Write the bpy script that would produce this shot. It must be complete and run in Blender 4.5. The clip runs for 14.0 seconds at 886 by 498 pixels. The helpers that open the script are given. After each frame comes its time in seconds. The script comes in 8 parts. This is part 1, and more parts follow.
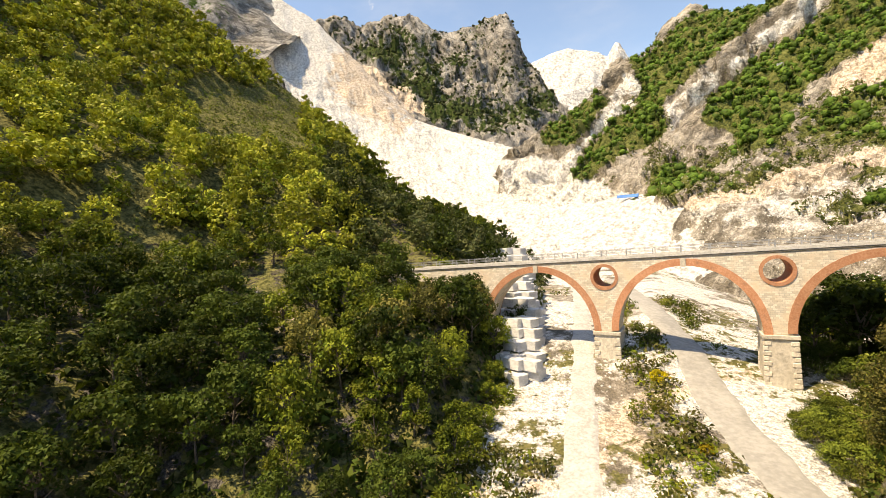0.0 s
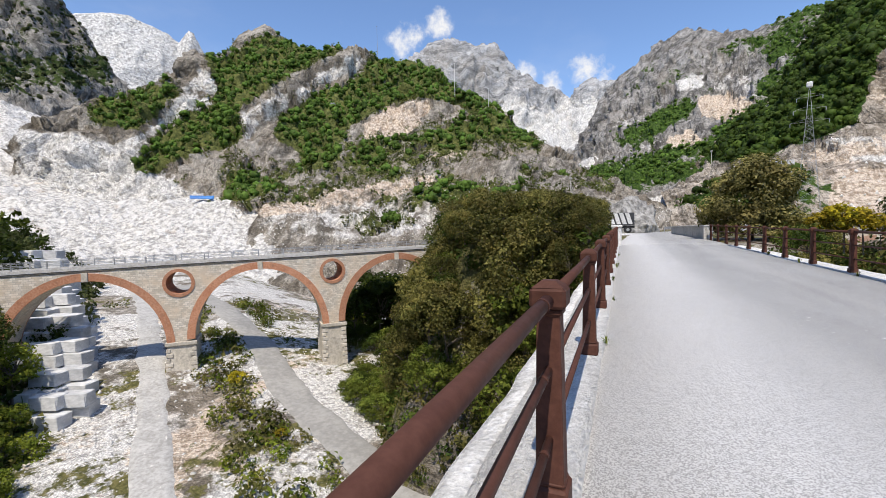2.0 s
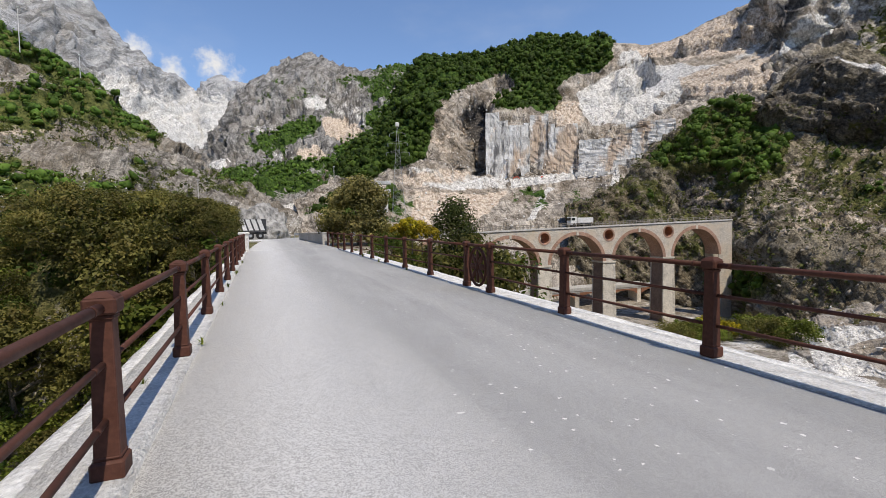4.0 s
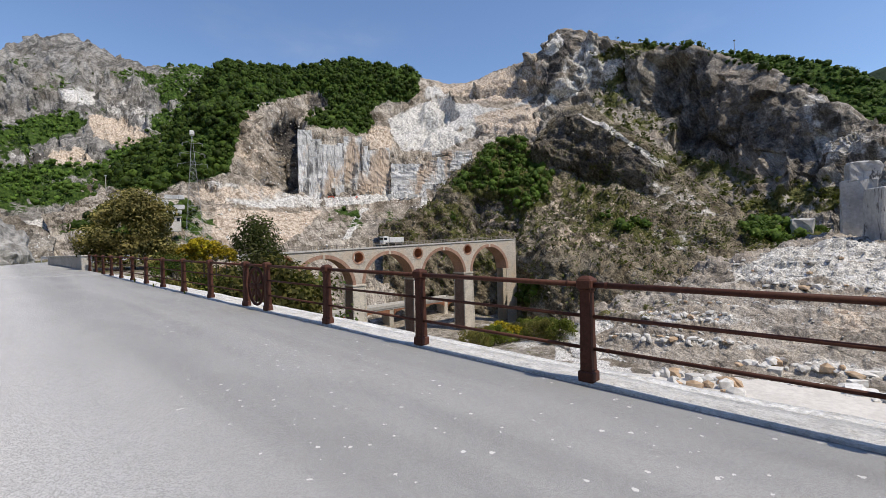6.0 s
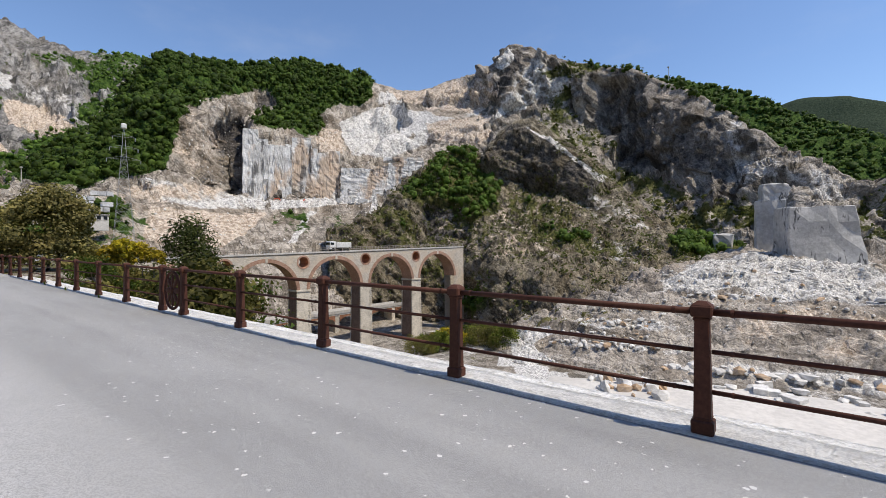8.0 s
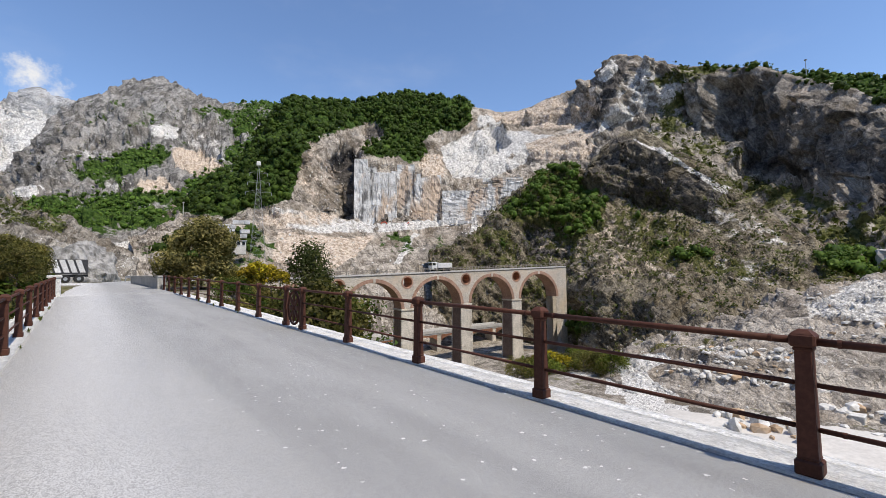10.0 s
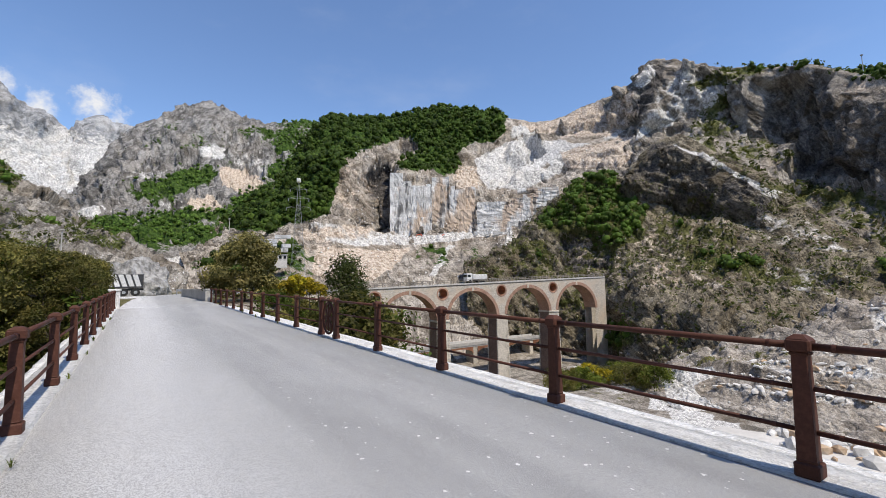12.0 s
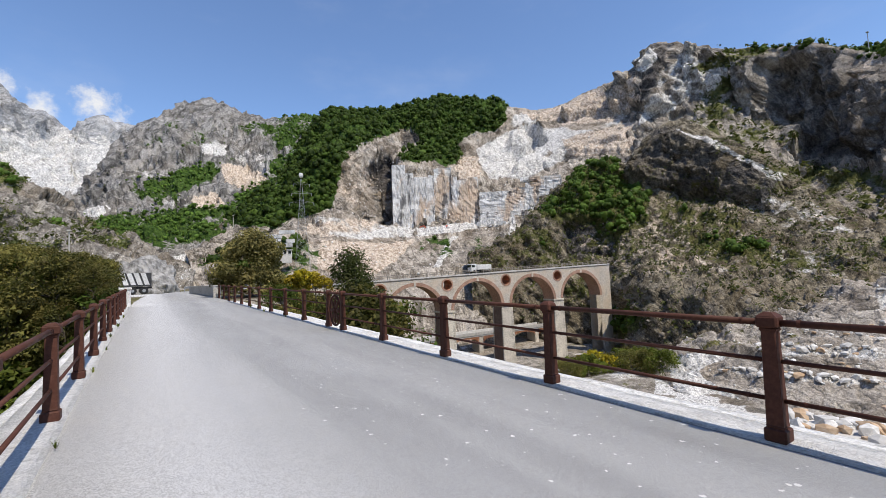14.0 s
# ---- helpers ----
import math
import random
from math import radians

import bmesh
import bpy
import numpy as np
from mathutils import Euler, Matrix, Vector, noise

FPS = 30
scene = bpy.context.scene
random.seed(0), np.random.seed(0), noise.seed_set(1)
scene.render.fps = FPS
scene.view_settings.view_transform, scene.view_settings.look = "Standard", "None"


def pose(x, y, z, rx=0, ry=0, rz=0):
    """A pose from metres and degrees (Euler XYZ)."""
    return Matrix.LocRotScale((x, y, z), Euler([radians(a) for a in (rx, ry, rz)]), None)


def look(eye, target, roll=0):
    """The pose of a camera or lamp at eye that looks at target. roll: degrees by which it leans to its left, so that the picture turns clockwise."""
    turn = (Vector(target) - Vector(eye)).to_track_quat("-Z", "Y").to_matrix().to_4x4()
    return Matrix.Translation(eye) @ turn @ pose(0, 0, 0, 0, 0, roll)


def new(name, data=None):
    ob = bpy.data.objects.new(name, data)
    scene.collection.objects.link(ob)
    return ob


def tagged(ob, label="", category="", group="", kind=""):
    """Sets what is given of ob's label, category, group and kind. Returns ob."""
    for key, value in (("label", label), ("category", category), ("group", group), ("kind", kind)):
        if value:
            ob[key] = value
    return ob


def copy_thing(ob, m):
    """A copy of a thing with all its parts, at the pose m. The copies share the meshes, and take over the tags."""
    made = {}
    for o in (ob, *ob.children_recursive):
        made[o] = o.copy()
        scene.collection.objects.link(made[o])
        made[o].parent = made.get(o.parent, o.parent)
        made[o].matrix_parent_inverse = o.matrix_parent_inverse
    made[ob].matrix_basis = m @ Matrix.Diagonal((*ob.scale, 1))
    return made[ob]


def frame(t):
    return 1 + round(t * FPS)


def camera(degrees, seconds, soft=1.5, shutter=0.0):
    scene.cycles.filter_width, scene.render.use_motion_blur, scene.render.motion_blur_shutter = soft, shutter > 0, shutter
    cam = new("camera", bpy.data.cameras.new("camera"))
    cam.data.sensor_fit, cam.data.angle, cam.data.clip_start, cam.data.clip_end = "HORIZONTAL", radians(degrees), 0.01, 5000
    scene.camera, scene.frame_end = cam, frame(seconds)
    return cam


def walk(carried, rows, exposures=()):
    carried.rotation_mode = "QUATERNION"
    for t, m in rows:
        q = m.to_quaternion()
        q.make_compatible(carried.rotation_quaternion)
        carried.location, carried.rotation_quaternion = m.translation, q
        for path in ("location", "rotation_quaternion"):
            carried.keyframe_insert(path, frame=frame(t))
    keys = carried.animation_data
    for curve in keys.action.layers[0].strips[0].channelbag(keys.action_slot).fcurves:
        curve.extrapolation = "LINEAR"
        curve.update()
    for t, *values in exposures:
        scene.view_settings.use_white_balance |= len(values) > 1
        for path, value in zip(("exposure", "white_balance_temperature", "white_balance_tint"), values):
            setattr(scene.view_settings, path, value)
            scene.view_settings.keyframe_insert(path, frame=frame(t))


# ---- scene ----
cam = camera(90.9, 14.0, soft=0.8)
PATH = [
    (0, (-0.53, 3.739, 1.25), (-2.465, 4.245, 1.23), -3.3),
    (0.5, (-0.47, 3.26, 1.27), (-2.173, 4.307, 1.244), -2.9),
    (1, (-0.332, 2.774, 1.314), (-1.782, 4.151, 1.257), -2.0),
    (1.5, (-0.34, 2.618, 1.29), (-1.538, 4.219, 1.231), -1.0),
    (2, (-0.276, 2.564, 1.312), (-1.063, 4.4, 1.233), -1.2),
    (2.5, (-0.164, 2.391, 1.341), (-0.592, 4.342, 1.245), -0.4),
    (3, (0.067, 2.188, 1.349), (0.024, 4.185, 1.244), -0.2),
    (3.5, (0.178, 1.933, 1.387), (0.626, 3.88, 1.293), -0.6),
    (6, (0.465, 0.311, 1.369), (1.897, 1.707, 1.353), -1.6),
    (6.5, (0.562, 0.036, 1.36), (2.292, 1.039, 1.332), -1.0),
    (7, (0.631, -0.18, 1.377), (2.403, 0.747, 1.349), -0.8),
    (7.5, (0.623, -0.442, 1.394), (2.324, 0.611, 1.381), -0.5),
    (8, (0.524, -0.647, 1.411), (2.105, 0.579, 1.421), -0.4),
    (8.5, (0.488, -0.728, 1.43), (1.971, 0.613, 1.463), -0.1),
    (11, (0.395, -1.214, 1.451), (1.568, 0.4, 1.591), -1.0),
    (11.5, (0.399, -1.307, 1.437), (1.551, 0.321, 1.594), -1.0),
    (12, (0.402, -1.417, 1.428), (1.529, 0.227, 1.589), -1.0),
    (12.5, (0.405, -1.523, 1.429), (1.514, 0.135, 1.575), -1.1),
    (13, (0.401, -1.57, 1.417), (1.518, 0.084, 1.545), -1.7),
    (13.5, (0.345, -1.647, 1.408), (1.462, 0.007, 1.534), -2.3),
    (14, (0.274, -1.714, 1.415), (1.387, -0.057, 1.536), -2.4),
]
walk(cam, [(t, look(e, g, r)) for t, e, g, r in PATH],
     [(0, 0.92, 10300, 10), (0.6, 0.88, 9300, 10), (1.2, 0.6, 7500, 10), (2.0, 0.22, 6800, 10), (3.0, 0.08, 7000, 10), (7.0, -0.02, 6950, 10), (8.5, 0.08, 6900, 10), (14, 0.13, 6750, 10)])

# ---- light ----
SUN_AZ, SUN_EL = 168.0, 60.0
world = bpy.data.worlds.new("sky")
scene.world = world
world.use_nodes = True
sun_data = bpy.data.lights.new("sun", "SUN")
sun_data.energy, sun_data.angle, sun_data.color = 4.0, radians(0.53), (1.0, 0.935, 0.835)
sun = new("sun", sun_data)
sun.matrix_world = look((0, 0, 0), (-math.sin(radians(SUN_AZ)) * math.cos(radians(SUN_EL)), -math.cos(radians(SUN_AZ)) * math.cos(radians(SUN_EL)), -math.sin(radians(SUN_EL))))


class Nodes:
    """Short hand for node trees."""

    def __init__(self, tree):
        self.tree = tree
        tree.nodes.clear()

    def add(self, kind, values=None, **settings):
        n = self.tree.nodes.new("ShaderNode" + kind)
        if "operation" in settings:
            n.operation = settings["operation"]
        if "use_clamp" in settings:
            n.use_clamp = settings["use_clamp"]
        if "data_type" in settings:
            n.data_type, n.blend_type, n.clamp_factor = settings["data_type"], settings["blend_type"], True
        if "interpolation_type" in settings:
            n.interpolation_type = settings["interpolation_type"]
        if "feature" in settings:
            n.feature = settings["feature"]
        if "attribute_name" in settings:
            n.attribute_name = settings["attribute_name"]
        for key, value in (values or {}).items():
            if isinstance(value, bpy.types.NodeSocket):
                self.tree.links.new(value, n.inputs[key])
            else:
                n.inputs[key].default_value = value
        return n

    def math(self, op, a, b=0.0, clamp=False):
        return self.add("Math", {0: a, 1: b}, operation=op, use_clamp=clamp).outputs[0]

    def mix(self, f, a, b, blend="MIX"):
        n = self.add("Mix", data_type="RGBA", blend_type=blend)
        for k, v in ((0, f), (6, a), (7, b)):
            if isinstance(v, bpy.types.NodeSocket):
                self.tree.links.new(v, n.inputs[k])
            else:
                n.inputs[k].default_value = (*v, 1.0) if isinstance(v, tuple) and len(v) == 3 else v
        return n.outputs[2]

    def ramp(self, f, lo, hi, to0=0.0, to1=1.0):
        return self.add("MapRange", {0: f, 1: lo, 2: hi, 3: to0, 4: to1}, interpolation_type="SMOOTHSTEP").outputs[0]

    def noise(self, vec, scale, detail=4.0, rough=0.55, stretch=None):
        if stretch:
            vec = self.add("Mapping", {0: vec, 3: stretch}).outputs[0]
        return self.add("TexNoise", {"Vector": vec, "Scale": scale, "Detail": detail, "Roughness": rough}).outputs[0]


# sky with a few fair-weather clouds low over the far peaks
n = Nodes(world.node_tree)
sky = n.add("TexSky")
sky.sky_type, sky.sun_disc, sky.sun_elevation, sky.sun_rotation = "NISHITA", False, radians(SUN_EL), radians(SUN_AZ)
sky.air_density, sky.dust_density, sky.ozone_density, sky.altitude = 1.0, 0.2, 2.2, 300.0
coord = n.add("TexCoord").outputs["Generated"]


def bearing(az, el):
    a, e = radians(az), radians(el)
    return (math.sin(a) * math.cos(e), math.cos(a) * math.cos(e), math.sin(e))


cloud = None
for az, el, wide in ((-27.5, 23.2, 0.07), (-23.0, 25.0, 0.06), (-9.0, 17.4, 0.06), (-4.5, 18.2, 0.085), (-12.0, 18.6, 0.06), (-90.0, 36.0, 0.25), (150.0, 25.0, 0.2), (200.0, 30.0, 0.2)):
    gap = n.add("VectorMath", {0: coord, 1: bearing(az, el)}, operation="DISTANCE").outputs["Value"]
    blob = n.ramp(gap, 0.0, wide, 1.0, 0.0)
    cloud = blob if cloud is None else n.math("MAXIMUM", cloud, blob)
puff = n.noise(coord, 22.0, 9.0, 0.65)
cloud = n.ramp(n.math("ADD", n.math("MULTIPLY", cloud, 0.62), n.math("MULTIPLY", puff, 1.25)), 0.9, 1.34)
wisp = n.ramp(n.noise(coord, 3.2, 6.0, 0.6, (1.0, 1.0, 2.5)), 0.5, 0.9, 0.0, 0.12)
cloud = n.math("MAXIMUM", cloud, wisp)
tint = n.mix(cloud, n.mix(1.0, sky.outputs[0], (0.93, 1.03, 1.19), "MULTIPLY"), (5.4, 5.5, 5.7))
bg = n.add("Background", {"Color": tint, "Strength": 0.15})
n.tree.links.new(bg.outputs[0], n.add("OutputWorld").inputs[0])

# ---- shapes from numbers ----
EYE = np.array((0.1, 1.0, 1.36))


def place(az, el, d):
    """A point d metres off at a bearing (clockwise from the road's way) and an elevation."""
    a = np.radians(az)
    return np.stack([EYE[0] + d * np.sin(a), EYE[1] + d * np.cos(a), EYE[2] + d * np.tan(np.radians(el))], -1)


def lattice(i, j, k):
    h = (i * 374761393 + j * 668265263 + k * 2147483647) & 0xFFFFFFFF
    h = ((h ^ (h >> 13)) * 1274126177) & 0xFFFFFFFF
    return ((h ^ (h >> 16)) & 0xFFFF) / 32767.5 - 1.0


def grain(p):
    """Smooth noise of points, -1 to 1."""
    c = np.floor(p).astype(np.int64)
    f = p - c
    f = f * f * (3 - 2 * f)
    out = 0
    for a in (0, 1):
        for b in (0, 1):
            for d in (0, 1):
                w = (f[..., 0] if a else 1 - f[..., 0]) * (f[..., 1] if b else 1 - f[..., 1]) * (f[..., 2] if d else 1 - f[..., 2])
                out = out + w * lattice(c[..., 0] + a, c[..., 1] + b, c[..., 2] + d)
    return out


def rough(p, size, octaves=5, gain=0.5, ridged=False):
    """Layered noise with features of the given size."""
    total, amp, q = 0.0, 1.0, p / size
    for o in range(octaves):
        v = grain(q + 17.3 * o)
        total = total + amp * (1 - 2 * np.abs(v) if ridged else v)
        amp, q = amp * gain, q * 2.03
    return total


def soup(name, verts, faces, material, smooth=False, attrs=None):
    """A mesh object from arrays: verts (n, 3), faces (m, 3 or 4)."""
    verts, faces = np.asarray(verts, np.float32), np.asarray(faces, np.int32)
    me = bpy.data.meshes.new(name)
    k = faces.shape[1]
    me.vertices.add(len(verts)), me.loops.add(faces.size), me.polygons.add(len(faces))
    me.vertices.foreach_set("co", verts.ravel())
    me.loops.foreach_set("vertex_index", faces.ravel())
    me.polygons.foreach_set("loop_start", np.arange(0, faces.size, k, dtype=np.int32))
    if smooth:
        me.polygons.foreach_set("use_smooth", np.ones(len(faces), bool))
    for key, values in (attrs or {}).items():
        me.attributes.new(key, "FLOAT", "POINT").data.foreach_set("value", np.asarray(values, np.float32).ravel())
    me.update(calc_edges=True)
    if material:
        me.materials.append(material)
    return new(name, me)


def part(name, bm, material, parent=None, label="", smooth=False):
    """Links a bmesh as one mesh object under a thing or a part."""
    me = bpy.data.meshes.new(name)
    bm.to_mesh(me)
    bm.free()
    if smooth:
        me.polygons.foreach_set("use_smooth", np.ones(len(me.polygons), bool))
    me.materials.append(material)
    ob = new(name, me)
    if parent:
        ob.parent = parent
    return tagged(ob, label)


def box(bm, lo, hi, bevel=0.0, turn=None):
    """An upright box between two corners, with worn edges, into a bmesh."""
    lo, hi = Vector(lo), Vector(hi)
    m = Matrix.Translation((lo + hi) / 2) @ Matrix.Diagonal((*(hi - lo), 1))
    made = bmesh.ops.create_cube(bm, size=1.0, matrix=(turn or Matrix()) @ m)["verts"]
    if bevel:
        edges = list({e for v in made for e in v.link_edges})
        bmesh.ops.bevel(bm, geom=edges, offset=bevel, segments=1, affect="EDGES", profile=0.5)
    return made


def tube(bm, a, b, r0, r1=None, sides=8):
    a, b = Vector(a), Vector(b)
    m = Matrix.Translation((a + b) / 2) @ (b - a).to_track_quat("Z", "Y").to_matrix().to_4x4()
    bmesh.ops.create_cone(bm, cap_ends=True, segments=sides, radius1=r0, radius2=r0 if r1 is None else r1, depth=(b - a).length, matrix=m)


def thing(name, label, category, group="", kind="", at=(0, 0, 0), rz=0.0):
    ob = new(name)
    ob.matrix_world = pose(*at, 0, 0, rz)
    return tagged(ob, label, category, group, kind)


# ---- materials ----
def material(name, build):
    m = bpy.data.materials.new(name)
    m.use_nodes = True
    n = Nodes(m.node_tree)
    surface, *rest = build(n)
    out = n.add("OutputMaterial")
    n.tree.links.new(surface, out.inputs[0])
    return m


def principled(n, colour, roughness=0.8, metal=0.0, height=None, depth=0.1, strength=0.6, spec=0.4):
    b = n.add("BsdfPrincipled", {"Base Color": colour if isinstance(colour, bpy.types.NodeSocket) else (*colour, 1.0), "Roughness": roughness, "Metallic": metal, "Specular IOR Level": spec})
    if height is not None:
        bump = n.add("Bump", {"Height": height, "Distance": depth, "Strength": strength})
        n.tree.links.new(bump.outputs[0], b.inputs["Normal"])
    return b.outputs[0]


def where(n):
    return n.add("TexCoord").outputs["Object"]


def attr(n, name):
    return n.add("Attribute", attribute_name=name).outputs["Fac"]


def land_material(name, rock_a, rock_b, green_a, green_b, scale, soft=-0.04, gritty=1.0):
    """Mountain side: rock, with scrub, marble waste, ochre earth, dark rock and painted shade where the cover says so.
    """

    def build(n):
        p = where(n)
        big, mid, fine = n.noise(p, 0.02 * scale, 5), n.noise(p, 0.09 * scale, 6, 0.65), n.noise(p, 0.5 * scale, 6, 0.7)
        beds = n.add("CombineXYZ", {0: attr(n, "bed"), 1: n.math("MULTIPLY", attr(n, "along"), 0.11), 2: n.math("MULTIPLY", n.add("SeparateXYZ", {0: p}).outputs[1], 0.06)}).outputs[0]
        strata, thin = n.noise(beds, 0.11 * scale, 6, 0.7), n.noise(beds, 0.45 * scale, 5, 0.7)
        crack = n.add("TexVoronoi", {"Vector": p, "Scale": 0.16 * scale}, feature="DISTANCE_TO_EDGE").outputs[0]
        rock = n.mix(n.ramp(n.math("ADD", n.math("MULTIPLY", mid, 0.6), n.math("MULTIPLY", fine, 0.4)), 0.39 - soft, 0.61 + soft), rock_a, rock_b)
        deep = tuple(0.36 * c for c in rock_a)
        rock = n.mix(n.ramp(big, 0.42, 0.62, 0.0, 0.45), rock, tuple(0.5 * (a + b) * w for a, b, w in zip(rock_a, rock_b, (0.82, 0.72, 0.6))))
        tone = attr(n, "tone")
        rock = n.mix(n.ramp(tone, 0.5, 1.0, 0.0, 0.5), rock, tuple(min(0.85, 1.25 * c) for c in rock_b))
        rock = n.mix(n.ramp(tone, 0.5, 0.0, 0.0, 0.55), rock, rock_a)
        pale = tuple(min(0.8, 1.3 * c) for c in rock_b)
        rock = n.mix(n.math("MULTIPLY", n.ramp(strata, 0.46, 0.34), 0.45), rock, pale)
        rock = n.mix(n.math("MULTIPLY", n.ramp(thin, 0.45, 0.33), 0.5), rock, pale)
        rock = n.mix(n.math("MULTIPLY", n.ramp(strata, 0.53, 0.64), 0.6), rock, deep)
        rock = n.mix(n.math("MULTIPLY", n.ramp(thin, 0.55, 0.66), 0.7), rock, deep)
        rock = n.mix(n.math("MULTIPLY", n.ramp(crack, 0.05, 0.0), 0.3), rock, deep)
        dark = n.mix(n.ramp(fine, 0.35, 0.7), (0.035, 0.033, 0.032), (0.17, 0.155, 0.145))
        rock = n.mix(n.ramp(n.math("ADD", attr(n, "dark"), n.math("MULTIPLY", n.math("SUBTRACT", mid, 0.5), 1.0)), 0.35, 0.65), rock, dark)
        white = n.mix(n.ramp(fine, 0.40, 0.56), (0.38, 0.368, 0.35), (0.74, 0.72, 0.69))
        white = n.mix(n.math("MULTIPLY", n.ramp(n.noise(p, 0.25 * scale, 6, 0.7), 0.56, 0.72), 0.4), white, (0.40, 0.385, 0.365))
        white = n.mix(n.math("MULTIPLY", n.ramp(thin, 0.56, 0.68), 0.36), white, (0.26, 0.25, 0.235))
        rock = n.mix(n.ramp(n.math("ADD", attr(n, "white"), n.math("MULTIPLY", n.math("SUBTRACT", mid, 0.5), 1.0)), 0.4, 0.58), rock, white)
        tan = n.mix(n.ramp(fine, 0.40, 0.58), (0.36, 0.28, 0.21), (0.70, 0.60, 0.50))
        tan = n.mix(n.math("MULTIPLY", n.ramp(thin, 0.55, 0.68), 0.55), tan, (0.21, 0.15, 0.105))
        rock = n.mix(n.ramp(n.math("ADD", attr(n, "tan"), n.math("MULTIPLY", n.math("SUBTRACT", mid, 0.5), 1.0)), 0.4, 0.58), rock, tan)
        grit = n.noise(p, 1.7 * scale, 4, 0.8)
        rock = n.add("HueSaturation", {"Value": n.ramp(grit, 0.38, 0.62, 1 - 0.38 * gritty, 1 + 0.34 * gritty), "Color": rock}).outputs[0]
        scrub = n.mix(n.ramp(n.noise(p, 0.35 * scale, 5, 0.7), 0.35, 0.65), green_a, green_b)
        rock = n.mix(n.ramp(n.math("ADD", attr(n, "green"), n.math("MULTIPLY", n.math("SUBTRACT", n.noise(p, 0.14 * scale, 6, 0.7), 0.5), 2.0)), 0.42, 0.6), rock, scrub)
        height = n.math("ADD", n.math("MULTIPLY", fine, 0.6), n.math("ADD", mid, n.math("MULTIPLY", n.ramp(crack, 0.0, 0.1), 0.15)))
        height = n.math("SUBTRACT", height, n.math("MULTIPLY", thin, 0.9))
        return (principled(n, rock, 0.92, height=height, depth=2.4 / scale, strength=0.85, spec=0.1),)

    return material(name, build)


GREEN_A, GREEN_B = (0.018, 0.042, 0.008), (0.075, 0.125, 0.026)
M_NEAR = land_material("hillside", (0.14, 0.125, 0.105), (0.41, 0.375, 0.33), (0.06, 0.066, 0.022), (0.19, 0.17, 0.07), 4.0)
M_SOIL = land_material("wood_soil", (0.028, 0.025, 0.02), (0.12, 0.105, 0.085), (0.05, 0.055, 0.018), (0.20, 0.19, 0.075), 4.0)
M_HILL = land_material("mountain", (0.105, 0.102, 0.098), (0.375, 0.36, 0.34), GREEN_A, GREEN_B, 1.0)
M_SCREE = land_material("marble_waste", (0.105, 0.102, 0.098), (0.375, 0.36, 0.34), GREEN_A, GREEN_B, 1.0, 0.07, 0.3)
M_PEAK = land_material("scrub_rock", (0.12, 0.115, 0.106), (0.37, 0.352, 0.325), GREEN_A, (0.08, 0.10, 0.035), 1.0)
M_RUBBLE = land_material("rubble_hill", (0.145, 0.13, 0.11), (0.41, 0.38, 0.335), (0.05, 0.065, 0.02), (0.16, 0.17, 0.055), 1.3)
M_SPUR = land_material("brown_rubble", (0.075, 0.064, 0.046), (0.29, 0.252, 0.185), (0.045, 0.052, 0.018), (0.14, 0.135, 0.05), 2.2, -0.05)
M_CLIFF = land_material("dark_cliff_rock", (0.115, 0.102, 0.086), (0.46, 0.42, 0.37), (0.055, 0.065, 0.022), (0.17, 0.17, 0.065), 1.2, -0.02, 0.8)
M_TERRACE = land_material("terrace_gravel", (0.25, 0.222, 0.193), (0.50, 0.456, 0.405), (0.06, 0.066, 0.022), (0.19, 0.17, 0.07), 2.0, -0.02, 0.7)
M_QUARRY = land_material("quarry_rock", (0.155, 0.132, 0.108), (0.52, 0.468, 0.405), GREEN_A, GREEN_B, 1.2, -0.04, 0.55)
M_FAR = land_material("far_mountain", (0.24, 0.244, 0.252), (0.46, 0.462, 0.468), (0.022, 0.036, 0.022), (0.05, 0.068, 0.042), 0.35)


def leaf_material(name, dark, light, accent, amount=0.12):
    def build(n):
        r = n.add("NewGeometry").outputs["Random Per Island"]
        o = n.add("ObjectInfo").outputs["Random"]
        p = where(n)
        c = n.mix(r, dark, light)
        c = n.mix(n.math("MULTIPLY", n.ramp(n.math("ADD", n.noise(p, 0.5, 3), n.math("MULTIPLY", o, 0.25)), 0.5, 0.8), 0.7), c, accent)
        hsv = n.add("HueSaturation", {"Hue": n.ramp(o, 0.0, 1.0, 0.485, 0.51), "Value": n.math("MULTIPLY", n.ramp(o, 0.0, 1.0, 0.75, 1.25), n.ramp(n.noise(p, 0.14, 4, 0.6), 0.36, 0.64, 0.55, 1.4)), "Color": c}).outputs[0]
        b = principled(n, hsv, 0.6, spec=0.12)
        t = n.add("BsdfTranslucent", {"Color": n.mix(0.35, hsv, (0.16, 0.24, 0.02))}).outputs[0]
        return (n.add("MixShader", {0: 0.22, 1: b, 2: t}).outputs[0],)

    return material(name, build)


